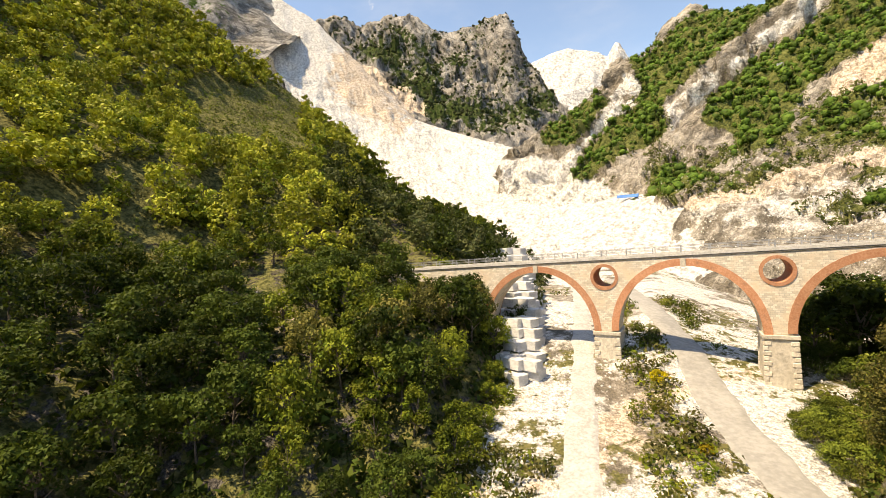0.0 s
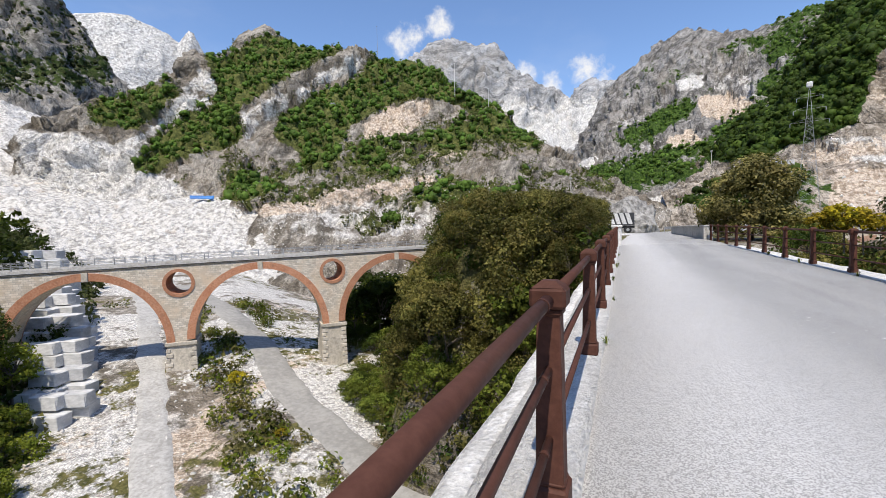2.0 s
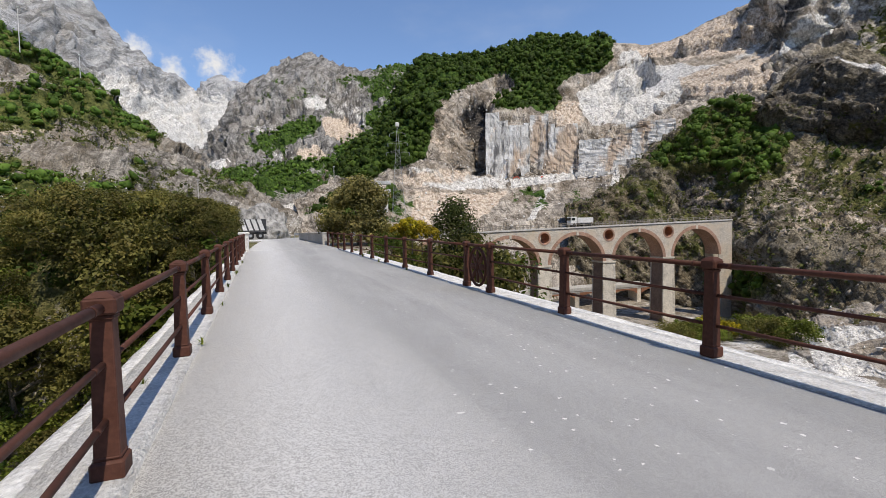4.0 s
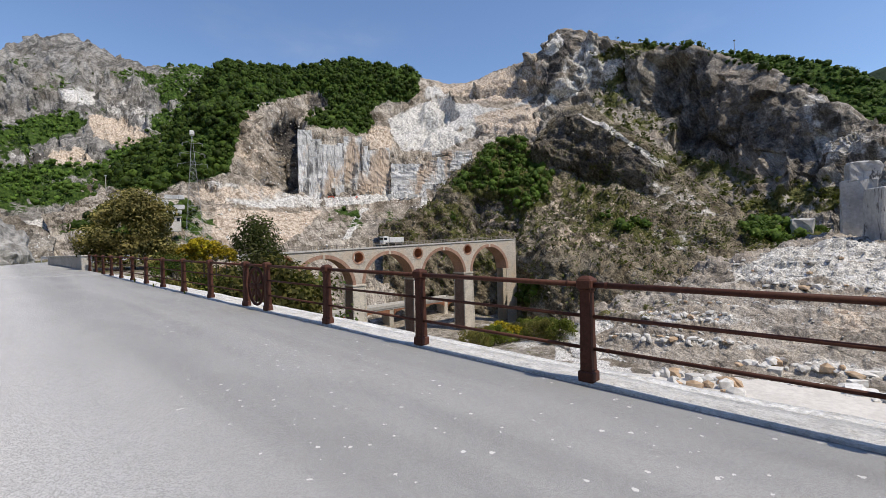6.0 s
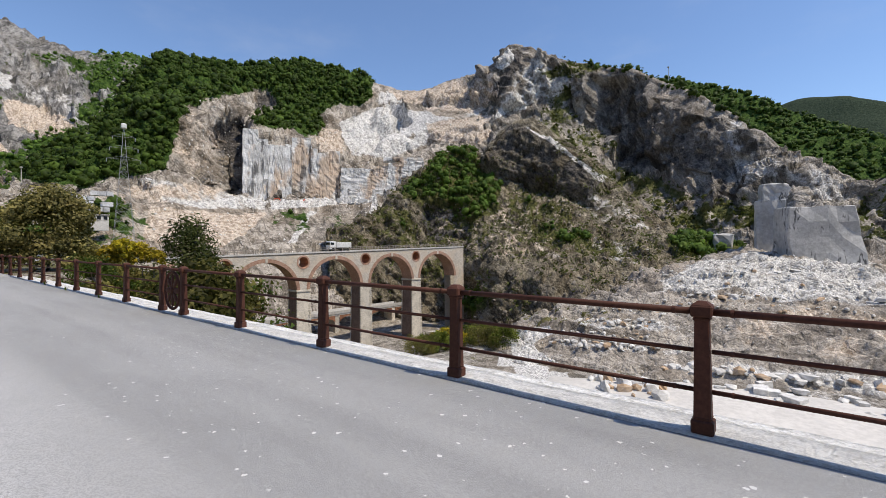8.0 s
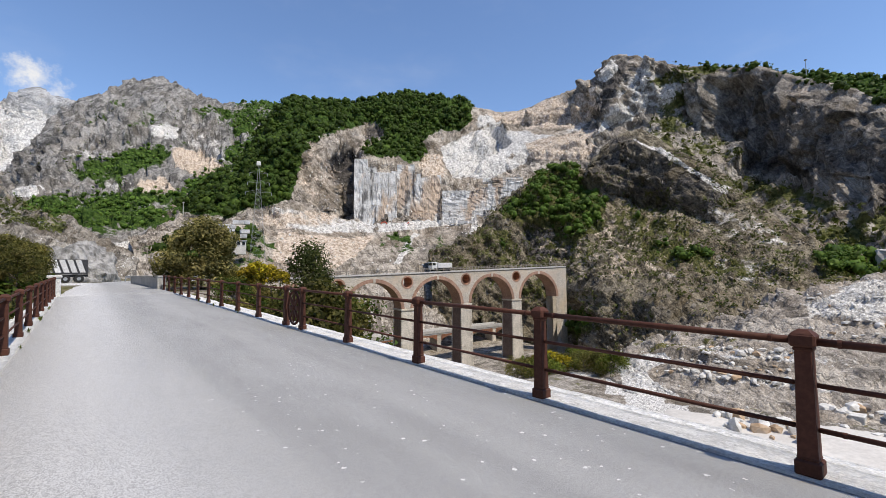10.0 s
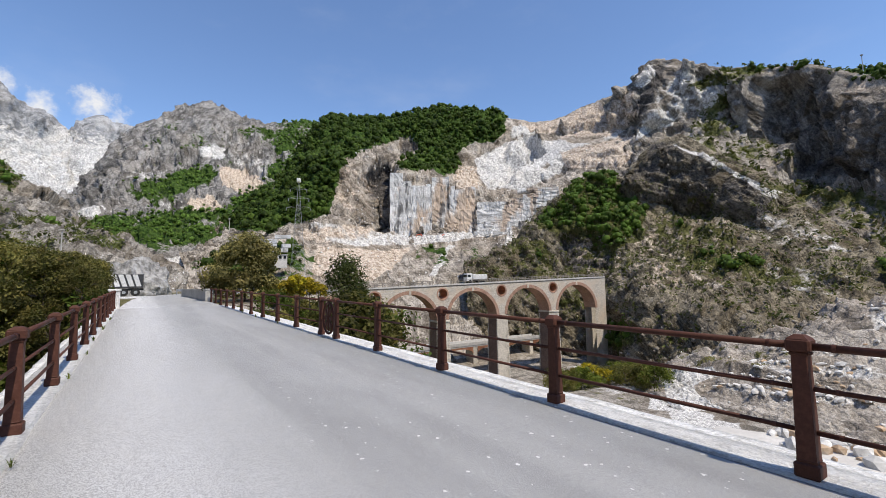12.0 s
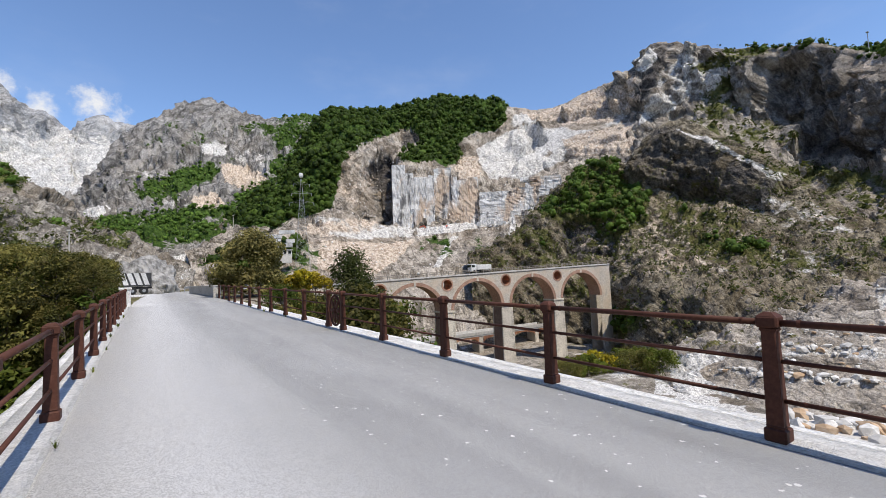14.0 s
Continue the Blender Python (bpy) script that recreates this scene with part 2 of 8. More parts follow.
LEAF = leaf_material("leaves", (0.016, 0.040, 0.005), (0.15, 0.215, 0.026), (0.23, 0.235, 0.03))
# leaves with sunlight put into their colour
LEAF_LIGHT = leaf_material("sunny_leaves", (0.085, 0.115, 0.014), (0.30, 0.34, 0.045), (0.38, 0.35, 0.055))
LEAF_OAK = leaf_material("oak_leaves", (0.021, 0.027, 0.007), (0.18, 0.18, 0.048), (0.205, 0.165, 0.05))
# leaves darkened to carry the shade of gully and bank
LEAF_DARK = leaf_material("shaded_leaves", (0.008, 0.019, 0.0035), (0.05, 0.088, 0.015), (0.08, 0.10, 0.017))
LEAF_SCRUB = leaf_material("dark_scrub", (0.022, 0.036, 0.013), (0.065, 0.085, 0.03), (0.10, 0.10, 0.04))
LEAF_PINE = leaf_material("pine_leaves", (0.085, 0.092, 0.03), (0.47, 0.44, 0.15), (0.54, 0.47, 0.165))
LEAF_FIR = leaf_material("fir_leaves", (0.025, 0.042, 0.014), (0.09, 0.12, 0.035), (0.12, 0.12, 0.04))
LEAF_YELLOW = leaf_material("broom_flowers", (0.12, 0.13, 0.02), (0.66, 0.50, 0.03), (0.55, 0.42, 0.03))
LEAF_WOOD = leaf_material("wood_leaves", (0.006, 0.033, 0.003), (0.045, 0.135, 0.010), (0.078, 0.145, 0.012))
LEAF_TUFT = leaf_material("tuft_leaves", (0.035, 0.05, 0.014), (0.115, 0.13, 0.038), (0.13, 0.13, 0.045))
LEAF_BUSH = leaf_material("bush_leaves", (0.05, 0.08, 0.012), (0.17, 0.22, 0.035), (0.20, 0.22, 0.04))
LEAF_FAR = leaf_material("far_wood_leaves", (0.034, 0.072, 0.012), (0.075, 0.14, 0.022), (0.105, 0.155, 0.028))


def plain(name, a, b, scale, roughness=0.8, metal=0.0, depth=0.01, strength=0.5, spec=0.4, stain=None, stretch=None):
    """Two tones of one stuff, with grain, blotches and fine relief."""

    def build(n):
        p = where(n)
        fine, big = n.noise(p, scale, 6, 0.65, stretch), n.noise(p, scale * 0.13, 4, 0.6, stretch)
        c = n.mix(n.ramp(n.math("ADD", n.math("MULTIPLY", fine, 0.6), n.math("MULTIPLY", big, 0.4)), 0.35, 0.65), a, b)
        if stain:
            c = n.mix(n.math("MULTIPLY", n.ramp(n.noise(p, scale * 0.3, 6, 0.7), 0.52, 0.72), 0.75), c, stain)
        r = n.add("ObjectInfo").outputs["Random"]
        c = n.add("HueSaturation", {"Value": n.ramp(r, 0, 1, 0.88, 1.12), "Color": c}).outputs[0]
        return (principled(n, c, n.ramp(big, 0.3, 0.7, roughness - 0.08, roughness + 0.08), metal, fine, depth, strength, spec),)

    return material(name, build)


BARK = plain("bark", (0.06, 0.05, 0.04), (0.18, 0.15, 0.12), 9.0, 0.9, depth=0.03)
IRON = plain("painted_iron", (0.075, 0.032, 0.023), (0.108, 0.047, 0.034), 30.0, 0.6, depth=0.0015, strength=0.5, spec=0.12, stain=(0.068, 0.028, 0.02))
MARBLE = plain("marble_kerb", (0.60, 0.585, 0.56), (0.93, 0.915, 0.88), 34.0, 0.8, depth=0.05, strength=1.0, stain=(0.40, 0.39, 0.37), stretch=(1.2, 0.8, 1.0))
LEDGE = plain("rough_ledge", (0.50, 0.488, 0.465), (0.88, 0.868, 0.84), 22.0, 0.85, depth=0.04, strength=1.0, stain=(0.27, 0.26, 0.24))
BLOCK = plain("marble_block", (0.44, 0.445, 0.45), (0.70, 0.70, 0.695), 2.6, 0.8, depth=0.05, strength=0.5, stain=(0.33, 0.33, 0.34))
STONE = plain("pier_stone", (0.43, 0.39, 0.325), (0.68, 0.62, 0.53), 3.2, 0.88, depth=0.05, strength=0.7, stain=(0.29, 0.265, 0.23))
BRICK_OLD = plain("weathered_brick", (0.28, 0.155, 0.105), (0.48, 0.31, 0.23), 3.0, 0.9, depth=0.03, stain=(0.20, 0.16, 0.13))
# weathered brick darkened for the piers' shaded flanks
BRICK_SHADE = plain("shaded_brick", (0.13, 0.085, 0.065), (0.26, 0.18, 0.14), 3.0, 0.9, depth=0.03, stain=(0.10, 0.08, 0.07))
RAIL_STONE = plain("rail_stone", (0.16, 0.14, 0.12), (0.36, 0.325, 0.28), 4.0, 0.9, depth=0.02, stain=(0.09, 0.08, 0.07))
BRICK = plain("arch_brick", (0.40, 0.17, 0.09), (0.56, 0.29, 0.18), 5.0, 0.88, depth=0.02, stain=(0.28, 0.15, 0.10))
ASPHALT_LANE = plain("lane_dust", (0.27, 0.262, 0.245), (0.40, 0.388, 0.365), 1.6, 0.9, depth=0.02)
TRACK = plain("track_gravel", (0.34, 0.33, 0.31), (0.58, 0.57, 0.55), 3.0, 0.95, depth=0.05, strength=0.8)
CONCRETE = plain("concrete", (0.38, 0.365, 0.34), (0.56, 0.545, 0.52), 6.0, 0.85, depth=0.01, stain=(0.24, 0.23, 0.21))
STEEL = plain("galvanised", (0.30, 0.31, 0.32), (0.45, 0.46, 0.47), 12.0, 0.5, 0.6, depth=0.002)
DARK = plain("dark_rubber", (0.012, 0.012, 0.012), (0.03, 0.03, 0.03), 20.0, 0.8)
PAINT_WHITE = plain("white_paint", (0.55, 0.55, 0.54), (0.75, 0.75, 0.74), 5.0, 0.5, stain=(0.40, 0.37, 0.33))
PAINT_GREY = plain("tipper_grey", (0.30, 0.30, 0.31), (0.48, 0.48, 0.49), 5.0, 0.55, stain=(0.25, 0.22, 0.19))
ORANGE = plain("digger_paint", (0.34, 0.13, 0.04), (0.50, 0.22, 0.06), 4.0, 0.5, stain=(0.20, 0.13, 0.09))
RED = plain("red_paint", (0.45, 0.07, 0.04), (0.60, 0.12, 0.07), 4.0, 0.5)
BLUE = plain("blue_sheet", (0.03, 0.14, 0.42), (0.06, 0.24, 0.60), 3.0, 0.5)
PLASTER = plain("plaster", (0.50, 0.48, 0.44), (0.68, 0.66, 0.62), 3.0, 0.85, stain=(0.36, 0.34, 0.31))


def asphalt_build(n):
    p = where(n)
    sep = n.add("SeparateXYZ", {0: p})
    speck = n.noise(p, 260.0, 2, 0.6)
    grit = n.add("TexVoronoi", {"Vector": p, "Scale": 150.0}).outputs["Color"]
    grey = n.add("SeparateColor", {0: grit}).outputs[0]
    patch = n.noise(p, 0.8, 6, 0.6, (1.0, 0.35, 1.0))
    tracks = n.noise(p, 1.1, 3, 0.5, (1.0, 0.04, 1.0))
    c = n.mix(n.ramp(patch, 0.3, 0.7), (0.285, 0.283, 0.28), (0.375, 0.373, 0.37))
    c = n.mix(n.math("MULTIPLY", n.ramp(tracks, 0.42, 0.62), 0.6), c, (0.43, 0.424, 0.415))
    worn = n.ramp(n.math("ADD", sep.outputs[0], n.math("MULTIPLY", n.math("SUBTRACT", patch, 0.5), 1.6)), 1.9, 0.1)
    c = n.mix(n.math("MULTIPLY", worn, 0.8), c, (0.76, 0.752, 0.745))
    amount = n.ramp(worn, 0.0, 1.0, 0.42, 0.7)
    c = n.mix(n.math("MULTIPLY", n.ramp(grey, 0.62, 0.3), amount), c, (0.17, 0.168, 0.165))
    c = n.mix(n.math("MULTIPLY", n.ramp(speck, 0.5, 0.66), amount), c, (0.78, 0.77, 0.75))
    drop = n.add("TexVoronoi", {"Vector": p, "Scale": 8.5, "Randomness": 1.0}).outputs["Distance"]
    keep = n.ramp(n.math("ADD", n.noise(p, 0.5, 4, 0.6, (1.0, 0.45, 1.0)), n.ramp(sep.outputs[0], 0.8, 2.4, -0.13, 0.08)), 0.40, 0.52)
    size = n.ramp(n.noise(p, 9.0, 3), 0.38, 0.70, 0.0, 0.20)
    spot = n.math("MULTIPLY", n.math("LESS_THAN", n.math("ADD", drop, n.math("MULTIPLY", n.math("SUBTRACT", n.noise(p, 40.0, 3, 0.6), 0.5), 0.35)), size), keep)
    c = n.mix(n.math("MULTIPLY", spot, 0.85), c, (0.76, 0.75, 0.73))
    return (principled(n, c, 0.8, height=n.math("ADD", grey, speck), depth=0.006, strength=0.7, spec=0.3),)


ASPHALT = material("asphalt", asphalt_build)


# ---- land ----
def spread(row, u):
    """Values of a row of (bearing, elevation, distance), eased between its points, at shares u of its span."""
    r = np.array(row, float)
    a = r[0, 0] + u * (r[-1, 0] - r[0, 0])
    return np.stack([a] + [np.interp(a, r[:, 0], r[:, k]) for k in (1, 2)], -1)


def patch(edge, amount=1.0, soft=0.45):
    """A piece of cover with an outline of its own, of (bearing, elevation)."""
    return {"edge": edge, "amount": amount, "soft": soft}


def inside(az, el, edge, amount, soft):
    """How far points lie inside an outline, eased over its soft edge."""
    best, odd = np.full(az.shape, 1e9), np.zeros(az.shape, bool)
    for (a0, e0), (a1, e1) in zip(edge, edge[1:] + edge[:1]):
        f = np.clip(((az - a0) * (a1 - a0) + (el - e0) * (e1 - e0)) / ((a1 - a0) ** 2 + (e1 - e0) ** 2), 0, 1)
        best = np.minimum(best, np.hypot(az - a0 - f * (a1 - a0), el - e0 - f * (e1 - e0)))
        cross = a0 + (el - e0) * (a1 - a0) / (e1 - e0 if e1 != e0 else 1e-9)
        odd ^= ((e0 > el) != (e1 > el)) & (az < cross)
    return amount * np.clip(0.5 + 0.5 * np.where(odd, best, -best) / soft, 0, 1)


def cover(az, el, blobs):
    """How much of a cover lies at bearings and elevations: outlined patches, and soft blobs of (bearing, elevation, half width, half height, amount)."""
    total = np.zeros_like(az)
    for blob in blobs:
        if isinstance(blob, dict):
            total = np.maximum(total, inside(az, el, **blob))
            continue
        a, e, ra, re, amount, *tilt = blob
        c, s = math.cos(radians(tilt[0] if tilt else 0)), math.sin(radians(tilt[0] if tilt else 0))
        x, y = (az - a) * c + (el - e) * s, (el - e) * c - (az - a) * s
        d = np.sqrt((x / ra) ** 2 + (y / re) ** 2)
        total = np.maximum(total, amount * np.clip(1.7 - d, 0, 1))
    return total


def facets(p, size, seed=0.0, squash=(1.0, 1.0, 0.6)):
    """Broken rock: every cell of a loose lattice is a tilted plane of its own. Gives the height and a tone for each cell."""
    q = p * squash / size + seed
    c = np.floor(q).astype(np.int64)
    best = np.full(q.shape[:-1], 9.0)
    high, tone = np.zeros(q.shape[:-1]), np.zeros(q.shape[:-1])
    for a in (-1, 0, 1):
        for b in (-1, 0, 1):
            for e in (-1, 0, 1):
                i, j, k = c[..., 0] + a, c[..., 1] + b, c[..., 2] + e
                r = [0.5 + 0.5 * lattice(i + 31 * m, j + 57 * m, k + 13 * m) for m in range(1, 8)]
                v = q - np.stack([i + r[0], j + r[1], k + r[2]], -1)
                d = (v ** 2).sum(-1)
                lift = (r[3] - 0.5) * 0.7 + v[..., 0] * (r[4] - 0.5) * 1.3 + v[..., 1] * (r[5] - 0.5) * 1.3 + v[..., 2] * (r[6] - 0.5) * 1.3
                near = d < best
                best, high, tone = np.where(near, d, best), np.where(near, lift, high), np.where(near, r[5], tone)
    return high * size, tone


def line(pts, ra, re, amount):
    """A cover patch drawn out along a line of (bearing, elevation)."""
    out = []
    for (a0, e0), (a1, e1) in zip(pts[:-1], pts[1:]):
        m = max(1, int(math.hypot((a1 - a0) / ra, (e1 - e0) / re) / 0.7))
        out += [(a0 + (a1 - a0) * i / m, e0 + (e1 - e0) * i / m, ra, re, amount) for i in range(m + 1)]
    return out


def massif(name, label, rows, mat, nu, nv, relief, size, covers, category="mountain", ridged=True, back=1.35, step=0.0, flute=0.0, strata=None, jag=0.3, gain=0.58, wander=1.0, smooth=False, kind="structure", broken=0.0, scatter=0.0, bed=(0.0, 4.0, 0.0), lifts=(), calm=()):
    """A mountain: a sheet laid over rows from foot to crest, then down its far side, broken up by rock relief."""
    rows = list(rows)
    last = np.array(rows[-1], float)
    far = last.copy()
    far[:, 2] *= back
    far[:, 1] = np.degrees(np.arctan(np.tan(np.radians(last[:, 1])) * 0.55)) - 2
    rows.append([tuple(r) for r in far])
    u = np.linspace(0, 1, nu)
    grid = np.stack([spread(r, u) for r in rows])
    k = np.linspace(0, len(rows) - 1, nv)
    i = np.minimum(k.astype(int), len(rows) - 2)
    f = (k - i)[:, None, None]
    pts = grid[i] * (1 - f) + grid[i + 1] * f
    p = place(pts[..., 0], pts[..., 1], pts[..., 2])
    du, dv = np.gradient(p, axis=1), np.gradient(p, axis=0)
    nrm = np.cross(du, dv)
    nrm /= np.linalg.norm(nrm, axis=-1, keepdims=True) + 1e-9
    amount = rough(p, size, 6, gain, ridged) * relief
    if step:
        warp = p[..., 2] + 0.5 * step * grain(p / (3 * step))
        amount = amount + 0.35 * step * (np.abs((warp / step) % 1.0 - 0.5) * 4 - 1)
    if flute:
        amount = amount + flute * rough(p * (1.0, 1.0, 0.14), size * 0.4, 4, 0.55, True)
    if strata:
        period, high, tilt = strata
        run = np.radians(pts[..., 0]) * pts[..., 2].mean()
        s = (run * math.sin(radians(tilt)) + p[..., 2] * math.cos(radians(tilt)) + 0.6 * period * grain(p / (2.5 * period))) / period
        w = s - np.floor(s)
        amount = amount + high * (np.where(w < 0.8, w / 0.8, (1 - w) / 0.2) - 0.5) * (0.6 + 0.6 * grain(p / (4 * period) + 7.7))
    tilt, thick, deep = bed
    run = np.radians(pts[..., 0]) * np.median(pts[..., 2])
    across, along = run * math.sin(radians(tilt)) + p[..., 2] * math.cos(radians(tilt)), run * math.cos(radians(tilt)) - p[..., 2] * math.sin(radians(tilt))
    across = across + 1.2 * thick * grain(p / (9 * thick))
    if deep:
        amount = amount + deep * rough(np.stack([across, 0.13 * along, 0.25 * pts[..., 2]], -1), thick * 2.2, 4, 0.6, True)
    wa, we = 0.5 * rough(p, size * 0.3, 4), 0.4 * rough(p + 57.0, size * 0.3, 4)
    lifted = sum((inside(pts[..., 0] + wa, pts[..., 1] + we, **one) for one in lifts), np.zeros(p.shape[:2]))
    tone = np.full(p.shape[:2], 0.5)
    if broken:
        h1, t1 = facets(p, broken * 1.5)
        h2, t2 = facets(p, broken * 0.5, 5.3)
        h3, t3 = facets(p, broken * 0.2, 9.1, (1.0, 1.0, 1.0))
        amount = amount + 0.6 * h1 + 0.4 * h2 + 0.35 * h3
        tone = 0.45 * t1 + 0.35 * t2 + 0.2 * t3
    for one in calm:  # loose scree lies smoother than the rock round it
        amount = amount * (1 - inside(pts[..., 0] + wa, pts[..., 1] + we, **one))
    amount = (amount + lifted) * np.clip(pts[..., 2] / np.median(pts[..., 2]), 0.3, 1.3)
    crest = np.clip((len(rows) - 2 - k) / 0.25, jag, 1)[:, None]
    p = p + nrm * (amount * crest)[..., None]
    q = p - EYE
    az = np.degrees(np.arctan2(q[..., 0], q[..., 1]))
    el = np.degrees(np.arctan2(q[..., 2], np.hypot(q[..., 0], q[..., 1])))
    wa, we = wander * 1.3 * rough(p, size * 0.7, 4), wander * 0.8 * rough(p + 91.0, size * 0.7, 4)
    attrs = {c: cover(az + wa, el + we, covers.get(c, ())) for c in ("green", "white", "tan", "dark")}
    if scatter:
        attrs["green"] = np.clip(attrs["green"] + scatter * rough(p + 33.0, size * 0.6, 5, 0.6) * (attrs["green"] > 0.02), 0, 1)
    attrs["tone"], attrs["bed"], attrs["along"] = tone, across, along
    idx = np.arange(nu * nv).reshape(nv, nu)
    faces = np.stack([idx[:-1, :-1], idx[:-1, 1:], idx[1:, 1:], idx[1:, :-1]], -1).reshape(-1, 4)
    ob = soup(name, p.reshape(-1, 3), faces, mat, smooth, attrs)
    tagged(ob, label, category, kind=kind)
    return {"p": p, "n": nrm, "az": az, "el": el, "k": k, "rows": len(rows), **attrs}


FOOT = -20.0  # the valley floor


def low(az, d, z=FOOT):
    return (az, math.degrees(math.atan2(z - EYE[2], d)), d)


def ground_height(x, y):
    """The valley floor: uneven, climbing upstream past the old viaduct, and flat towards the river on the right."""
    q = np.stack([x, y, 0 * x], -1)
    s, t = -0.77 * x + 0.64 * y, 0.64 * x + 0.77 * y
    climb = np.interp(s, (0, 36, 58, 70, 90, 130, 200), (0, 0.4, 2.8, 5.2, 7.4, 9.6, 10.5))
    climb = climb * np.clip(1 - (t - 4) / 30, 0, 1) * np.clip(1 + (t + 45) / 20, 0, 1)
    off = np.abs((y - 102.4) + 0.144 * (x - 49.1))
    climb = climb - 5.2 * np.clip(1.9 - off / 22, 0, 1) * np.clip((x - 22) / 16, 0, 1) * np.clip((150 - x) / 20, 0, 1)
    return FOOT + climb + 0.4 * rough(q, 22.0, 4) + 0.12 * rough(q, 3.0, 3) - 0.6 * np.clip((x - 15) / 40, 0, 1)


def build_ground():
    rings = np.concatenate([[0.5], np.geomspace(3.0, 4800.0, 170)])
    turns = np.linspace(0, 2 * math.pi, 301)[:-1]
    r, a = np.meshgrid(rings, turns, indexing="ij")
    x, y = EYE[0] + r * np.sin(a), EYE[1] + r * np.cos(a)
    z = ground_height(x, y)
    p = np.stack([x, y, z], -1)
    green = np.clip(0.5 + 0.6 * rough(p, 11.0, 4), 0, 1) * 0.55
    right = np.clip((x - 12) / 20, 0, 1)
    az, d = np.degrees(np.arctan2(x - EYE[0], y - EYE[1])), np.hypot(x - EYE[0], y - EYE[1])
    lane = np.clip(2.2 - np.abs(d - np.interp(az, (62, 64, 67, 70, 76), (90, 82, 77, 73, 69))) / 3.0, 0, 1) * ((az > 61) & (az < 77))
    attrs = {"green": green * (1 - 0.3 * right), "white": np.maximum(0.56 + 0.25 * rough(p, 9.0, 4) - 0.28 * right, 1.3 * lane), "tan": (0.25 + 0.3 * rough(p + 50, 8.0, 4)) * (1 - 0.4 * right), "dark": 0 * x, "tone": 0 * x + 0.5, "bed": 0 * x, "along": 0 * x}
    idx = np.arange(x.size).reshape(x.shape)
    nxt = np.roll(idx, -1, 1)
    faces = np.stack([idx[:-1], idx[1:], nxt[1:], nxt[:-1]], -1).reshape(-1, 4)
    tagged(soup("ground", p.reshape(-1, 3), faces, M_NEAR, True, attrs), "pale stony valley floor with patches of dry scrub", "ground", kind="structure")


build_ground()

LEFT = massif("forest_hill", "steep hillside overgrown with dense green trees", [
    # bearings past -132 are unseen, added to shade the hill's foot
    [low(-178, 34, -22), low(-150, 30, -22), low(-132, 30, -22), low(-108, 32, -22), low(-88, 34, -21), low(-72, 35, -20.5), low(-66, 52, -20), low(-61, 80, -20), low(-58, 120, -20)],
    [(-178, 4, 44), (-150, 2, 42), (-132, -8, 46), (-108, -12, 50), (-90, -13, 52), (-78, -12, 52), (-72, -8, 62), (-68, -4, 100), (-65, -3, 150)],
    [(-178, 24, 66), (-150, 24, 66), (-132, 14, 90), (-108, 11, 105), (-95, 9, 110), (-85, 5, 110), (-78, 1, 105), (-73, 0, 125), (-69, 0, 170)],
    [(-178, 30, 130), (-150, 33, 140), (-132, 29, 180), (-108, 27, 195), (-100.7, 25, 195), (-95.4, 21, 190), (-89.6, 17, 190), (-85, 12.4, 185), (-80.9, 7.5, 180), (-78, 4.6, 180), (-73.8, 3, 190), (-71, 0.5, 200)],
# the dark cover paints the shade over the hill's foot
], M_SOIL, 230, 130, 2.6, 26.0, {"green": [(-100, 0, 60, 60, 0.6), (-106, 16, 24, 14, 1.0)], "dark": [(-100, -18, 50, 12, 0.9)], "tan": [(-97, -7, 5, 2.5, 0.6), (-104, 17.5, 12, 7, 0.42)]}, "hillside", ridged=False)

SCREE = massif("marble_scree", "white marble quarry waste filling the side valley", [
    [low(-86, 138, -21.5), low(-70, 138, -21.5), low(-56, 136, -21.5), low(-44, 128, -21.5), low(-34, 110, -22)],
    [(-86, -3.5, 166), (-70, -3.2, 166), (-60, -3.4, 165), (-50, -3.6, 160), (-43, -5, 150), (-34, -8, 130)],
    [(-88, 7, 260), (-72, 2.5, 240), (-60, 3.2, 240), (-50, 3.6, 210), (-46, 3.2, 198), (-40, 1, 185), (-34, -6, 160)],
    [(-92, 16, 430), (-84, 12.5, 430), (-75, 11, 420), (-66, 10.8, 420), (-60, 9, 400), (-52, 6.5, 330), (-34, -4, 200)],
    [(-99, 30, 590), (-93, 28.5, 590), (-89.8, 27.0, 580), (-84.5, 22.6, 560), (-77.6, 15.9, 540), (-66, 11.8, 520), (-60, 10, 510), (-54, 8, 480), (-34, -3, 300)],
], M_SCREE, 260, 220, 1.9, 22.0, {"white": [(-75, 10, 60, 50, 1.2)], "tan": [(-62, 5, 16, 7, 0.3), (-84, 21, 4.5, 5, 0.62), (-80, 17, 3, 3, 0.55), (-55, 4, 10, 1.2, 0.3)], "dark": [(-92.5, 22, 1.4, 3.5, 0.65)]}, "scree", broken=1.6)

massif("grey_crag", "bare grey limestone crag above the woods", [
    [(-150, 12, 420), (-118, 16, 430), (-100, 20, 450), (-95, 23, 480), (-92, 24, 520)],
    [(-150, 30, 560), (-118, 36, 560), (-100, 31, 560), (-96, 28.5, 570), (-92, 24.5, 580)],
    [(-150, 40, 640), (-118, 42, 640), (-100, 37, 640), (-96.3, 30.0, 640), (-92, 25, 640)],
], M_HILL, 110, 90, 7.0, 70.0, {"green": [(-120, 28, 18, 14, 0.6), (-104, 22, 6, 3, 0.5)]})

